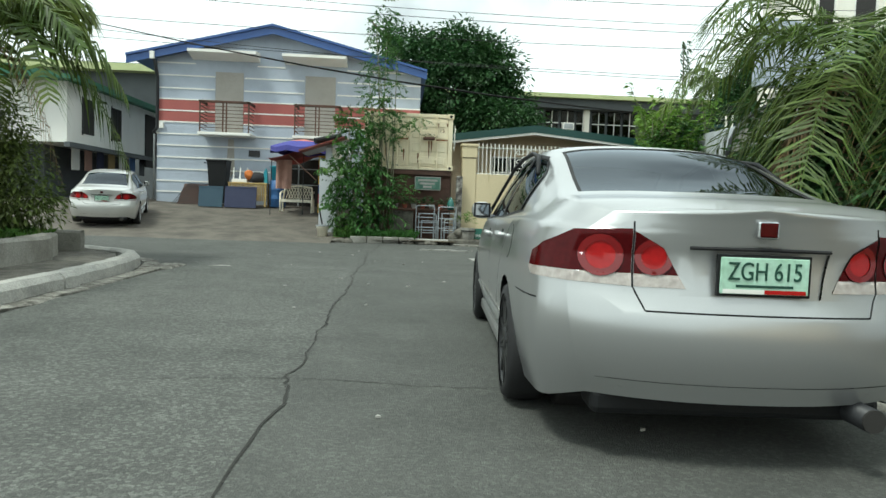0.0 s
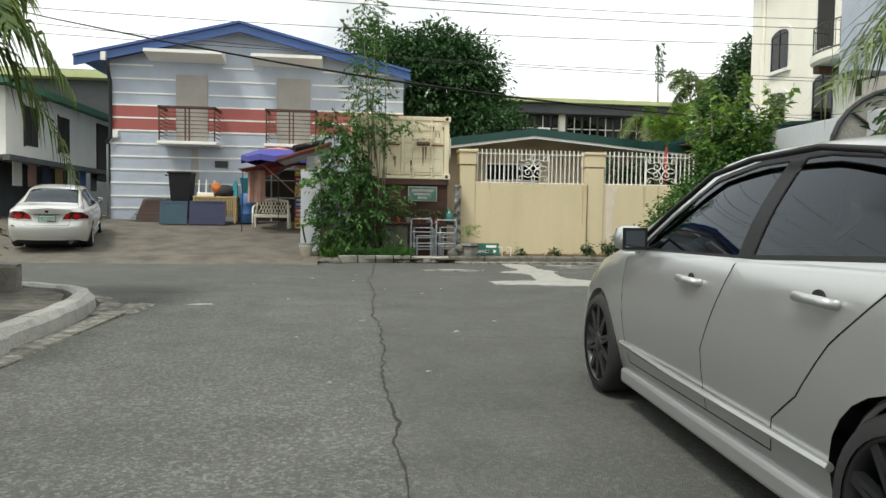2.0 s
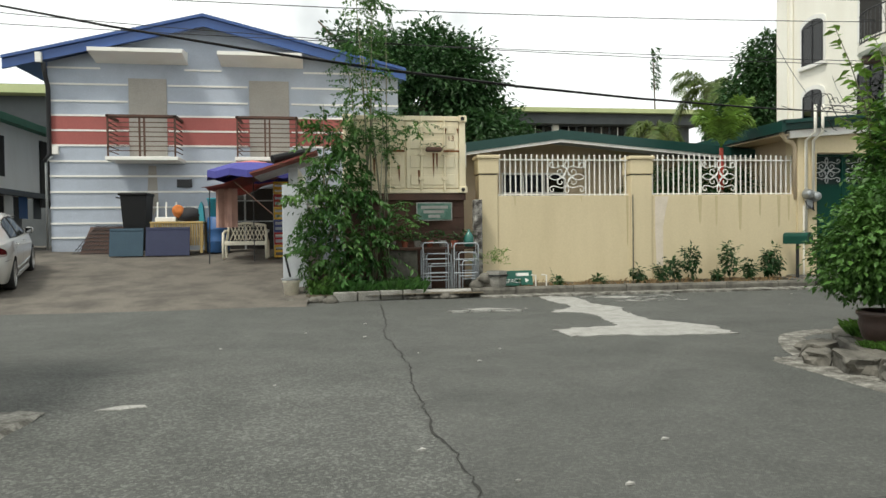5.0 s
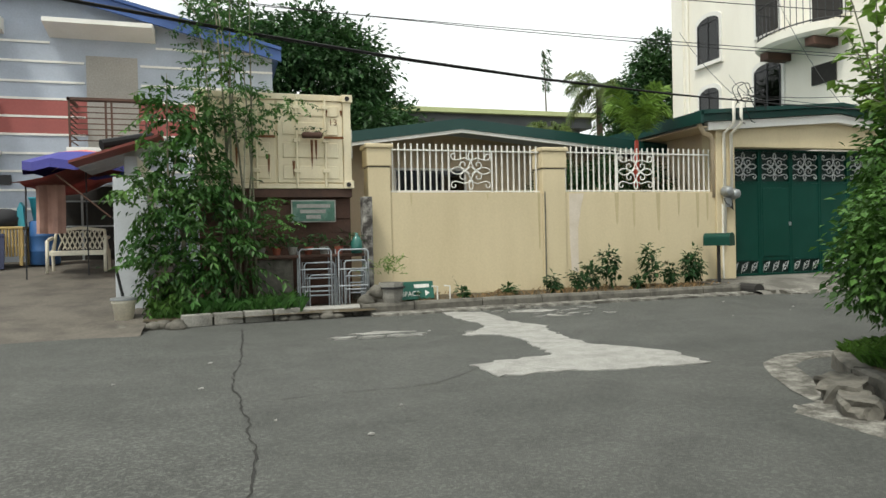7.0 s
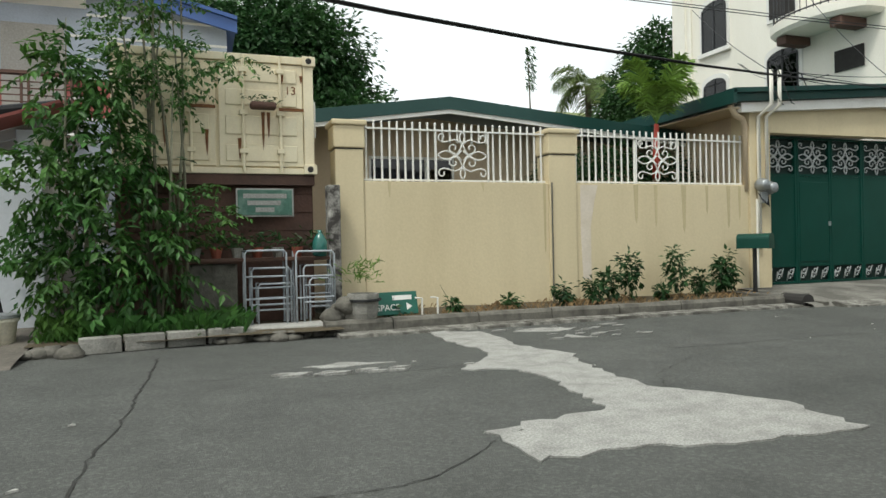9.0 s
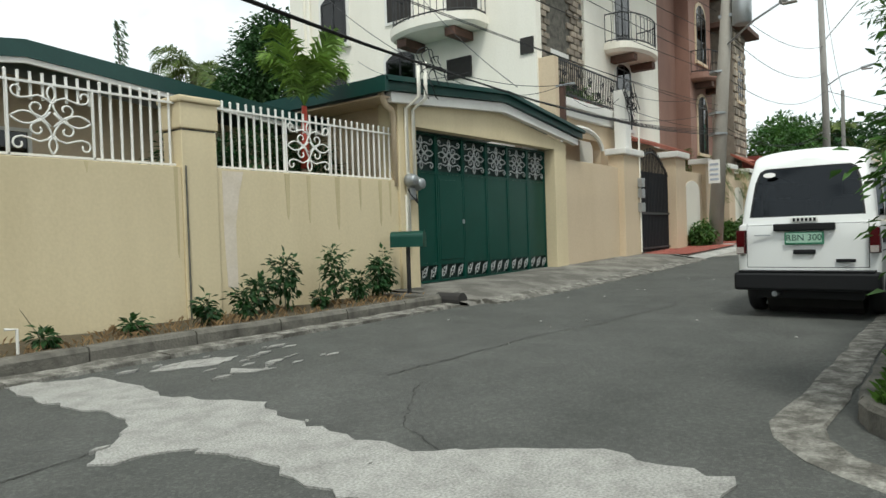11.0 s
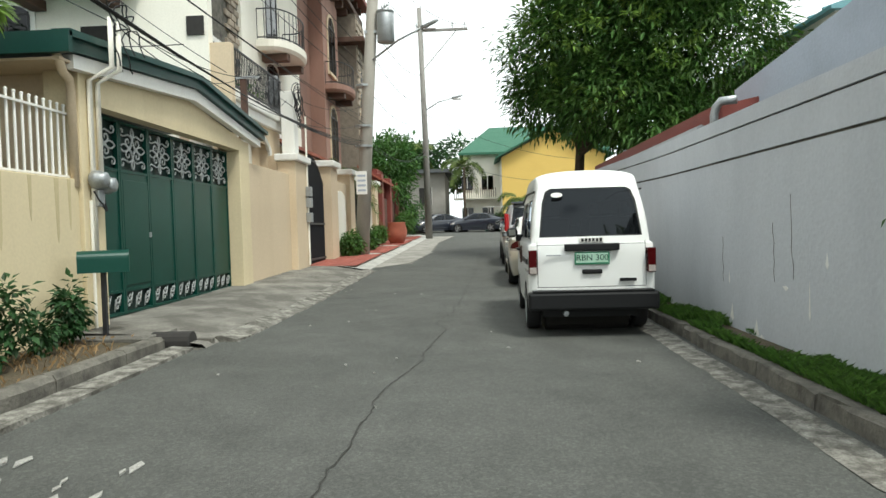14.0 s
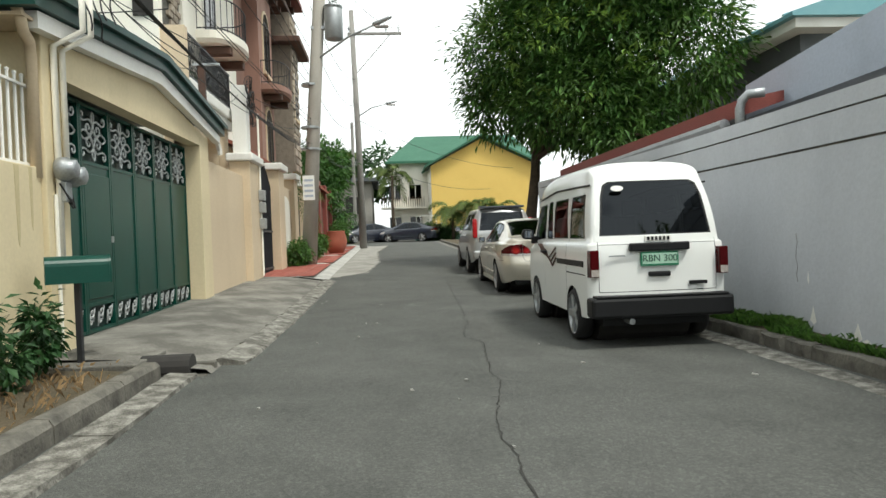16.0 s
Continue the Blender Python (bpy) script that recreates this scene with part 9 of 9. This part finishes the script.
for k in range(9):
    x = bx0 + 0.14 + k * 0.092
    for s in (0.16, -0.16):
        part("lattice_slat", rod(bmesh.new(), (x + (0 if s > 0 else 0.16), by + 0.44, bz + 0.46), (x + (0.16 if s > 0 else 0), by + 0.47, bz + 0.84), 0.014, n=5), WPLASTIC, bench)
for x in (bx0, bx1 - 0.08):
    part("arm", tube(bmesh.new(), [(x + 0.04, by - 0.02, bz), (x + 0.04, by, bz + 0.4), (x + 0.04, by + 0.03, bz + 0.64), (x + 0.04, by + 0.2, bz + 0.67), (x + 0.04, by + 0.46, bz + 0.7)], 0.035, 7), WPLASTIC, bench, "", True)
    part("leg", tube(bmesh.new(), [(x + 0.04, by + 0.42, bz + 0.45), (x + 0.04, by + 0.5, bz)], 0.032, 7), WPLASTIC, bench)
drum = thing("blue_drum", (-6.1, YC, yz(YC)), "tall blue plastic drum standing in the yard", "drum")
part("drum_body", lathe(bmesh.new(), [(0.26, 0), (0.29, 0.03), (0.29, 0.28), (0.3, 0.3), (0.29, 0.32), (0.29, 0.6), (0.3, 0.62), (0.29, 0.64), (0.28, 0.92), (0.24, 0.95)], 22, Matrix.Translation((-6.1, YC, yz(YC)))), BLUE_PLASTIC, drum, "", True)
tb_ = thing("teal_bucket", (-6.1, YC, yz(YC) + 0.95), "teal plastic bucket on top of the blue drum", "bucket")
part("bucket_body", lathe(bmesh.new(), [(0.2, 0), (0.27, 0.45), (0.29, 0.47), (0.29, 0.5), (0.25, 0.5)], 20, Matrix.Translation((-6.1, YC, yz(YC) + 0.95))), TEAL_PLASTIC, tb_, "", True)
wb = thing("wheelie_bin", (-8.2, 5.2, yz(5.2)), "black wheeled rubbish bin with a hinged lid", "rubbish bin")
z0 = yz(5.2)
bm = bmesh.new()
lo = [bm.verts.new((-8.2 + a * 0.24, 5.2 + b * 0.24, z0 + 0.05)) for a, b in ((-1, -1), (1, -1), (1, 1), (-1, 1))]
hi = [bm.verts.new((-8.2 + a * 0.33, 5.2 + b * 0.34, z0 + 1.5)) for a, b in ((-1, -1), (1, -1), (1, 1), (-1, 1))]
for k in range(4):
    bm.faces.new((lo[k], lo[(k + 1) % 4], hi[(k + 1) % 4], hi[k]))
bm.faces.new(lo[::-1]); bm.faces.new(hi)
part("bin_body", bm, BLACK_PLASTIC, wb)
part("lid", box(-8.58, 4.82, z0 + 1.5, -7.84, 5.56, z0 + 1.58, bev=0.03), BLACK_PLASTIC, wb)
part("bin_handle", rod(bmesh.new(), (-8.66, 5.0, z0 + 1.46), (-8.66, 5.4, z0 + 1.46), 0.02), BLACK_PLASTIC, wb)
for s in (-1, 1):
    part("wheel", rod(bmesh.new(), (-8.2 + s * 0.28, 5.46, z0 + 0.1), (-8.2 + s * 0.33, 5.46, z0 + 0.1), 0.1, n=14), RUBBER, wb)
cb = thing("bamboo_counter", (-7.1, 5.0, yz(YC)), "low bamboo-slatted stall counter", "counter")
z0 = yz(YC)
part("counter_top", box(-7.75, 4.65, z0 + 0.78, -6.42, 5.35, z0 + 0.83, bev=0.01), BAMBOO, cb)
for k in range(22):
    part("slat", rod(bmesh.new(), (-7.72 + k * 0.061, 4.68, z0 + 0.2), (-7.72 + k * 0.061, 4.68, z0 + 0.78), 0.022, n=6), BAMBOO, cb)
for x in (-7.68, -6.48):
    for y in (4.7, 5.3):
        part("leg", box(x - 0.03, y - 0.03, z0, x + 0.03, y + 0.03, z0 + 0.78), BAMBOO, cb)
for x0, x1, h, m_, nm in ((-8.68, -7.86, 0.72, BLUEGREEN_BOARD, "blue-green painted board leaning on the stall"), (-7.8, -6.72, 0.74, NAVY_BOARD, "navy painted board leaning on the stall")):
    o = thing("leaning_board", ((x0 + x1) / 2, 4.5, z0 - 0.04), nm, "board")
    part("board", box(0, 0, 0, x1 - x0, 0.03, h, bev=0.006, m=pose(x0, 4.38, z0 - 0.05, -10)), m_, o)
    part("board_frame", box(0, -0.012, h - 0.06, x1 - x0, 0.0, h, m=pose(x0, 4.38, z0 - 0.05, -10)), m_, o)
mg = thing("dark_mesh_panel", (-9.2, 5.3, yz(5.3)), "dark wire-mesh panel lying against the house", "mesh panel")
for k in range(14):
    part("wire", rod(bmesh.new(), (-9.75 + k * 0.075, 5.0, yz(5) + 0.02), (-9.45 + k * 0.06, 5.85, yz(5) + 0.75), 0.009, n=5), BLACK_IRON, mg)
for k in range(8):
    t = k / 7
    part("wire", rod(bmesh.new(), (-9.78 + 0.3 * t, 5.0 + 0.85 * t, yz(5) + 0.02 + 0.73 * t), (-8.75 + 0.1 * t, 5.0 + 0.85 * t, yz(5) + 0.02 + 0.73 * t), 0.009, n=5), BLACK_IRON, mg)
part("backing", prism(bmesh.new(), [(5.02, yz(5)), (5.06, yz(5)), (5.9, yz(5) + 0.73), (5.86, yz(5) + 0.73)], "x", -9.6, -8.75), BROWN, mg)
cr = thing("white_chair", (-7.4, 5.0, z0 + 0.83), "upturned white plastic chair frame on the counter", "chair")
for x in (-7.62, -7.4, -7.15):
    part("leg", rod(bmesh.new(), (x, 4.9, z0 + 0.83), (x, 4.95, z0 + 1.35), 0.022, n=7), WHITE, cr)
part("seat", box(-7.65, 4.75, z0 + 0.83, -7.12, 5.2, z0 + 0.95, bev=0.02), WHITE, cr)
bg_ = solo("dark_bag", lathe(bmesh.new(), [(0.05, 0), (0.3, 0.03), (0.33, 0.18), (0.24, 0.33), (0.1, 0.38)], 14, Matrix.Translation((-6.82, 4.95, z0 + 0.83))), SEAT, "dark cloth bag on the stall counter", "bag", smooth=True)
bm = bmesh.new()
bmesh.ops.create_icosphere(bm, subdivisions=3, radius=0.17)
for v in bm.verts:
    v.co *= 1 + 0.25 * noise.noise(v.co * 7)
bmesh.ops.transform(bm, matrix=Matrix.Translation((-7.05, 4.8, z0 + 1.1)), verts=bm.verts)
solo("orange_cloth", bm, mat("orange_cotton", (0.5, 0.16, 0.035), 0.9, (0.36, 0.1, 0.025), big=8, fine=90, amt=0.7), "crumpled orange cloth on the stall counter", "cloth", smooth=True)
solo("green_bottle_rack", prism(bmesh.new(), [(-6.55, z0 + 0.83), (-6.42, z0 + 0.83), (-6.45, z0 + 1.25), (-6.5, z0 + 1.35), (-6.56, z0 + 1.2)], "y", 4.8, 5.0), TEAL_PLASTIC, "pale green plastic stand on the counter", "stand")
for k in range(6):
    m_ = (CRATE_Y, CRATE_R, CRATE_B, CRATE_Y, CRATE_R, CRATE_Y)[k]
    cz = yz(3.9) + 0.32 * k
    o = thing("bottle_crate", (-4.3, 3.9, cz), "stacked plastic bottle crate of a drinks seller", "crate", "stack of bottle crates")
    for zz in (0.0, 0.13, 0.26):
        for q in ((-4.52, 3.68, -4.08, 3.71), (-4.52, 4.09, -4.08, 4.12), (-4.52, 3.71, -4.49, 4.09), (-4.11, 3.71, -4.08, 4.09)):
            part("crate_band", box(q[0], q[1], cz + zz, q[2], q[3], cz + zz + 0.05), m_, o)
    for x in (-4.52, -4.31, -4.11):
        part("crate_rib", box(x, 3.675, cz, x + 0.03, 3.705, cz + 0.31), m_, o)
    part("crate_floor", box(-4.5, 3.7, cz, -4.1, 4.1, cz + 0.02), m_, o)

um = thing("stall_umbrella", (-5.4, 3.2, yz(3.2)), "sagging indigo and pink market umbrella over the stall", "umbrella")
U = Vector((-4.95, 3.2, 2.84))
part("pole", rod(bmesh.new(), (-4.95, 3.2, yz(3.2)), (-4.95, 3.2, 2.84), 0.013), BLACK_IRON, um)
bm = bmesh.new()
top = bm.verts.new(U + Vector((0, 0, 0.22)))
ring1 = [bm.verts.new(U + Vector((0.55 * math.cos(a), 0.55 * math.sin(a), 0.12))) for a in [2 * math.pi * k / 8 for k in range(8)]]
for k in range(8):
    bm.faces.new((top, ring1[k], ring1[(k + 1) % 8]))
part("canopy_top", bm, CANVAS_PINK, um, "pink canopy centre")
bm = bmesh.new()
r1 = [bm.verts.new(U + Vector((0.55 * math.cos(a), 0.55 * math.sin(a), 0.116))) for a in [2 * math.pi * k / 16 for k in range(16)]]
r2 = [bm.verts.new(U + Vector((1.08 * math.cos(a), 1.05 * math.sin(a), -0.12 - (0.0 if k % 2 == 0 else -0.06)))) for k, a in enumerate([2 * math.pi * k / 16 for k in range(16)])]
r3 = [bm.verts.new(v.co + Vector((0, 0, -0.16))) for v in r2]
for a_, b_ in ((r1, r2), (r2, r3)):
    for k in range(16):
        bm.faces.new((a_[k], b_[k], b_[(k + 1) % 16], a_[(k + 1) % 16]))
part("canopy", bm, CANVAS, um)
for k in range(8):
    a = 2 * math.pi * k / 8
    part("rib", rod(bmesh.new(), U + Vector((0, 0, 0.2)), U + Vector((1.05 * math.cos(a), 1.02 * math.sin(a), -0.14)), 0.009, n=5), STEEL, um)
aw = thing("stall_awning", (-4.7, 2.2, 2.2), "patched brown sheet awning tied up to the grey pier", "awning")
bm = bmesh.new()
sheet(bm, span(-6.0, -4.25, 0.25), span(2.2, 5.9, 0.25), lambda x, y: 2.3 + 0.5 * (x + 6.0) / 1.75 + 0.05 * math.sin(x * 6) + 0.06 * noise.noise(Vector((x * 2, y * 2, 0))))
bmesh.ops.solidify(bm, geom=bm.faces[:], thickness=0.02)
part("sheet", bm, ROOF_RED, aw)
part("prop", rod(bmesh.new(), (-5.95, 2.9, yz(2.9)), (-5.92, 2.9, 2.32), 0.014), BLACK_IRON, aw)
part("prop", rod(bmesh.new(), (-5.3, 2.3, 2.5), (-4.4, 2.3, 1.7), 0.016), BROWN, aw)
cu = solo("hanging_cloth", sheet(bmesh.new(), span(-5.85, -5.35, 0.06), span(0, 0.95, 0.15), lambda x, y: 0), CORAL, "faded reddish cloth hanging from the awning", "cloth")
for v in cu.data.vertices:
    x, y = v.co.x, v.co.y
    v.co = (x, 3.3 + 0.05 * math.sin(x * 22) + 0.02 * math.sin(y * 5), 2.38 - y)
rfp = thing("sheet_roof", (-3.75, 1.4, 2.6), "rusty corrugated sheets with black felt on the pier", "roof")
for k in range(3):
    part("corrugated_sheet", prism(bmesh.new(), [(-4.6, 2.42), (-3.3, 2.86), (-3.3, 2.9), (-4.6, 2.46)], "y", -0.2 + 0.65 * k, 0.42 + 0.65 * k), STEEL if k else ROOF_RED, rfp)
part("felt_roll", rod(bmesh.new(), (-4.2, 0.2, 2.75), (-3.5, 0.6, 2.95), 0.09, n=10), BLACK_PLASTIC, rfp)
# bucket, broom, cans and pots before the pier
bk = thing("white_bucket", (-3.78, -1.05, 0.06), "grimy white paint bucket by the pier", "bucket")
part("bucket_body", lathe(bmesh.new(), [(0.12, 0), (0.15, 0.28), (0.165, 0.29), (0.165, 0.33), (0.13, 0.33)], 18, Matrix.Translation((-3.78, -1.05, 0.06))), WPLASTIC, bk, "", True)
part("bucket_lid", lathe(bmesh.new(), [(0.18, 0.0), (0.18, 0.03), (0.05, 0.05)], 18, Matrix.Translation((-3.78, -1.05, 0.39))), STEEL, bk)
part("scrub_brush", rod(bmesh.new(), (-3.8, -0.95, 0.42), (-3.9, -0.85, 0.85), 0.02), BLACK_PLASTIC, bk)
pc = thing("plant_tub", (0.13, -0.98, 0.14), "square grey tub tied with cord, holding weeds", "plant tub")
part("tub_body", lathe(bmesh.new(), [(0.19, 0), (0.22, 0.12), (0.24, 0.4), (0.24, 0.42), (0.2, 0.42), (0.2, 0.36)], 8, Matrix.Translation((0.13, -0.98, 0.14)) @ Matrix.Diagonal((0.85, 0.85, 0.8, 1))), CONC, pc)
part("tub_cord", lathe(bmesh.new(), [(0.228, 0.24), (0.235, 0.25), (0.232, 0.27)], 8, Matrix.Translation((0.13, -0.98, 0.14))), CABLE, pc)
me = leaves_mesh("weed_tuft", [Vector((0.13 + rp.gauss(0, .13), -0.95 + rp.gauss(0, .08), 0.6 + rp.uniform(0, .28))) for _ in range(110)], [Vector((rp.gauss(0, .5), rp.gauss(0, .5), 1)) for _ in range(110)], 0.13, rp, 0.14)
me.materials.append(L_LIGHT)
part("weed_tuft", me, L_LIGHT, pc)
for k in range(5):
    bm = bmesh.new()
    bmesh.ops.create_icosphere(bm, subdivisions=2, radius=0.14)
    for v in bm.verts:
        v.co *= 1 + 0.4 * noise.noise(v.co * 8 + Vector((k * 2, 0, 0)))
    bmesh.ops.transform(bm, matrix=pose(-0.28 + 0.09 * k, -1.0 + 0.05 * (k % 2), 0.2 + 0.07 * (k % 3)) @ Matrix.Diagonal((1, 0.7, 0.8, 1)), verts=bm.verts)
    solo("driftwood_lump", bm, CONC_DIRTY, "grey weathered lump of driftwood beside the tub", "driftwood", "driftwood lumps", smooth=True)
rs_ = thing("small_green_sign", (0.62, -0.8, 0.16), "small green sign with white lettering leaning on the kerb", "sign")
m_ = pose(0.62, -0.82, 0.17, -14, 0, 6)
part("board", box(-0.3, 0, 0, 0.3, 0.02, 0.3, bev=0.004, m=m_), GREEN_SIGN, rs_)
text_mesh("sign_text", "SPACE", 0.115, m_ @ Matrix.Translation((-0.12, -0.004, 0.09)) @ Matrix.Rotation(math.pi / 2, 4, "X"), WHITE, rs_)
part("lettering_bar", box(-0.05, -0.004, 0.19, 0.22, 0.0, 0.25, m=m_), WHITE, rs_)
part("arrow", prism(bmesh.new(), [(0.14, 0.05), (0.14, 0.15), (0.22, 0.1)], "y", -0.003, 0.0), WHITE, rs_)
bpy.data.objects["arrow"].matrix_basis = m_
for x in (0.98, 1.2):
    solo("water_tap", tube(bmesh.new(), [(x, -0.75, 0.14), (x, -0.75, 0.36), (x - 0.1, -0.75, 0.37)], 0.014, 6), WHITE, "thin white pipe stub standing in the soil", "pipe", "pipe stubs")
# nested metal frames of stools and chairs
for k, (x0, x1, h, y) in enumerate([(-1.28, -0.78, 0.92, -0.72), (-1.2, -0.72, 0.7, -0.66), (-1.12, -0.68, 0.5, -0.62), (-0.66, -0.18, 0.9, -0.72), (-0.56, -0.2, 0.72, -0.66), (-0.48, -0.22, 0.55, -0.62)]):
    f = thing("metal_frame", ((x0 + x1) / 2, y, 0.13), "white-painted tubular stool frame stacked by the shed", "stool frame", "nested stool frames")
    part("hoop", tube(bmesh.new(), [(x0, y, 0.12), (x0, y, 0.12 + h - 0.04), (x0 + 0.03, y, 0.12 + h), (x1 - 0.03, y, 0.12 + h), (x1, y, 0.12 + h - 0.04), (x1, y, 0.12)], 0.014, 6), FRAME_WHITE, f, "", True)
    part("hoop", tube(bmesh.new(), [(x0, y + 0.3, 0.12), (x0, y + 0.3, 0.12 + h), (x1, y + 0.3, 0.12 + h), (x1, y + 0.3, 0.12)], 0.014, 6), FRAME_WHITE, f)
    for q in (0.35, 0.65):
        part("cross_tube", rod(bmesh.new(), (x0, y, 0.12 + h * q), (x1, y, 0.12 + h * q), 0.012, n=6), FRAME_WHITE, f)
    for s in range(4):
        part("web_strap", box(x0 + 0.03, y + 0.03 + 0.07 * s, 0.115 + h, x1 - 0.03, y + 0.07 + 0.07 * s, 0.125 + h), NAVY_BOARD, f)
solo("step_slab", box(-1.4, -1.05, 0.06, -0.1, -0.58, 0.125, bev=0.015), CONC_PALE, "pale concrete slab under the stool frames", "slab", kind="structure")
bt = thing("water_bottle", (-0.32, -0.5, 0.95), "large clear green plastic water bottle", "bottle")
part("bottle_body", lathe(bmesh.new(), [(0.1, 0), (0.115, 0.03), (0.115, 0.2), (0.07, 0.28), (0.03, 0.32), (0.03, 0.36)], 16, Matrix.Translation((-0.32, -0.5, 0.95)) @ Matrix.Diagonal((0.85, 0.85, 0.95, 1))), BOTTLE, bt, "", True)
shf = solo("pot_shelf", box(-1.95, -0.55, 0.9, -0.2, -0.25, 0.95, bev=0.01), BROWN, "brown plank shelf before the shed", "shelf")
for k in range(7):
    x = -1.85 + k * 0.25
    q = thing("flower_pot", (x, -0.4, 0.95), "small terracotta pot with a straggly plant on the shelf", "flower pot", "pots on the shelf")
    part("pot", lathe(bmesh.new(), [(0.05, 0), (0.075, 0.11), (0.08, 0.13), (0.06, 0.13)], 12, Matrix.Translation((x, -0.4, 0.95))), TERRA if k % 2 else CONC, q)
    me = leaves_mesh("plant", [Vector((x + rp.gauss(0, .06), -0.4 + rp.gauss(0, .05), 1.15 + rp.gauss(0, .06))) for _ in range(40)], [Vector((rp.gauss(0, 1), rp.gauss(0, 1), .7)) for _ in range(40)], 0.13, rp, 0.25)
    me.materials.append(L_DARK)
    part("plant", me, L_DARK, q)
hp = thing("hanging_pot", (-1.0, -0.33, 2.85), "dark hanging pot of seedlings on the container door", "hanging pot")
part("pot", box(-1.15, -0.42, 2.86, -0.82, -0.26, 2.95, bev=0.03), BROWN, hp)
me = leaves_mesh("plant", [Vector((-0.98 + rp.gauss(0, .12), -0.34, 2.97 + rp.gauss(0, .03))) for _ in range(50)], [Vector((rp.gauss(0, 1), rp.gauss(0, 1), .7)) for _ in range(50)], 0.08, rp, 0.3)
me.materials.append(L_DARK)
part("plant", me, L_DARK, hp)
# things under the white house, by the parked saloon
for k in range(7):
    solo("hung_laundry", box(-13.9 + 0.1 * k, 6.5 + 0.8 * k, 1.9, -13.88 + 0.1 * k, 7.1 + 0.8 * k, 2.8), (WHITE, CORAL, NAVY_BOARD, BAMBOO, WHITE, BLUE_PLASTIC, GREYDARK)[k], "piece of laundry hung under the jettied floor", "laundry", "hung laundry")
mcy = thing("motorcycle", (-11.4, 4.6, yz(4.6)), "dark motorcycle parked by the house corner", "motorcycle")
zz = yz(4.6)
for y in (4.0, 5.25):
    part("wheel", lathe(bmesh.new(), [(0.2, -0.04), (0.28, -0.05), (0.3, 0), (0.28, 0.05), (0.2, 0.04)], 20, Matrix.Translation((-11.4, y, zz + 0.3)) @ Matrix.Rotation(math.pi / 2, 4, "Y")), RUBBER, mcy)
part("body", prism(bmesh.new(), [(4.2, zz + 0.4), (5.0, zz + 0.4), (5.3, zz + 0.75), (4.9, zz + 0.95), (4.5, zz + 0.75), (3.95, zz + 0.85)], "x", -11.5, -11.3), DARK_CAR, mcy)
part("handlebar", rod(bmesh.new(), (-11.7, 4.95, zz + 1.05), (-11.1, 4.95, zz + 1.05), 0.015), BLACK_IRON, mcy)
part("fork", rod(bmesh.new(), (-11.4, 4.95, zz + 1.05), (-11.4, 5.25, zz + 0.3), 0.03), STEEL, mcy)
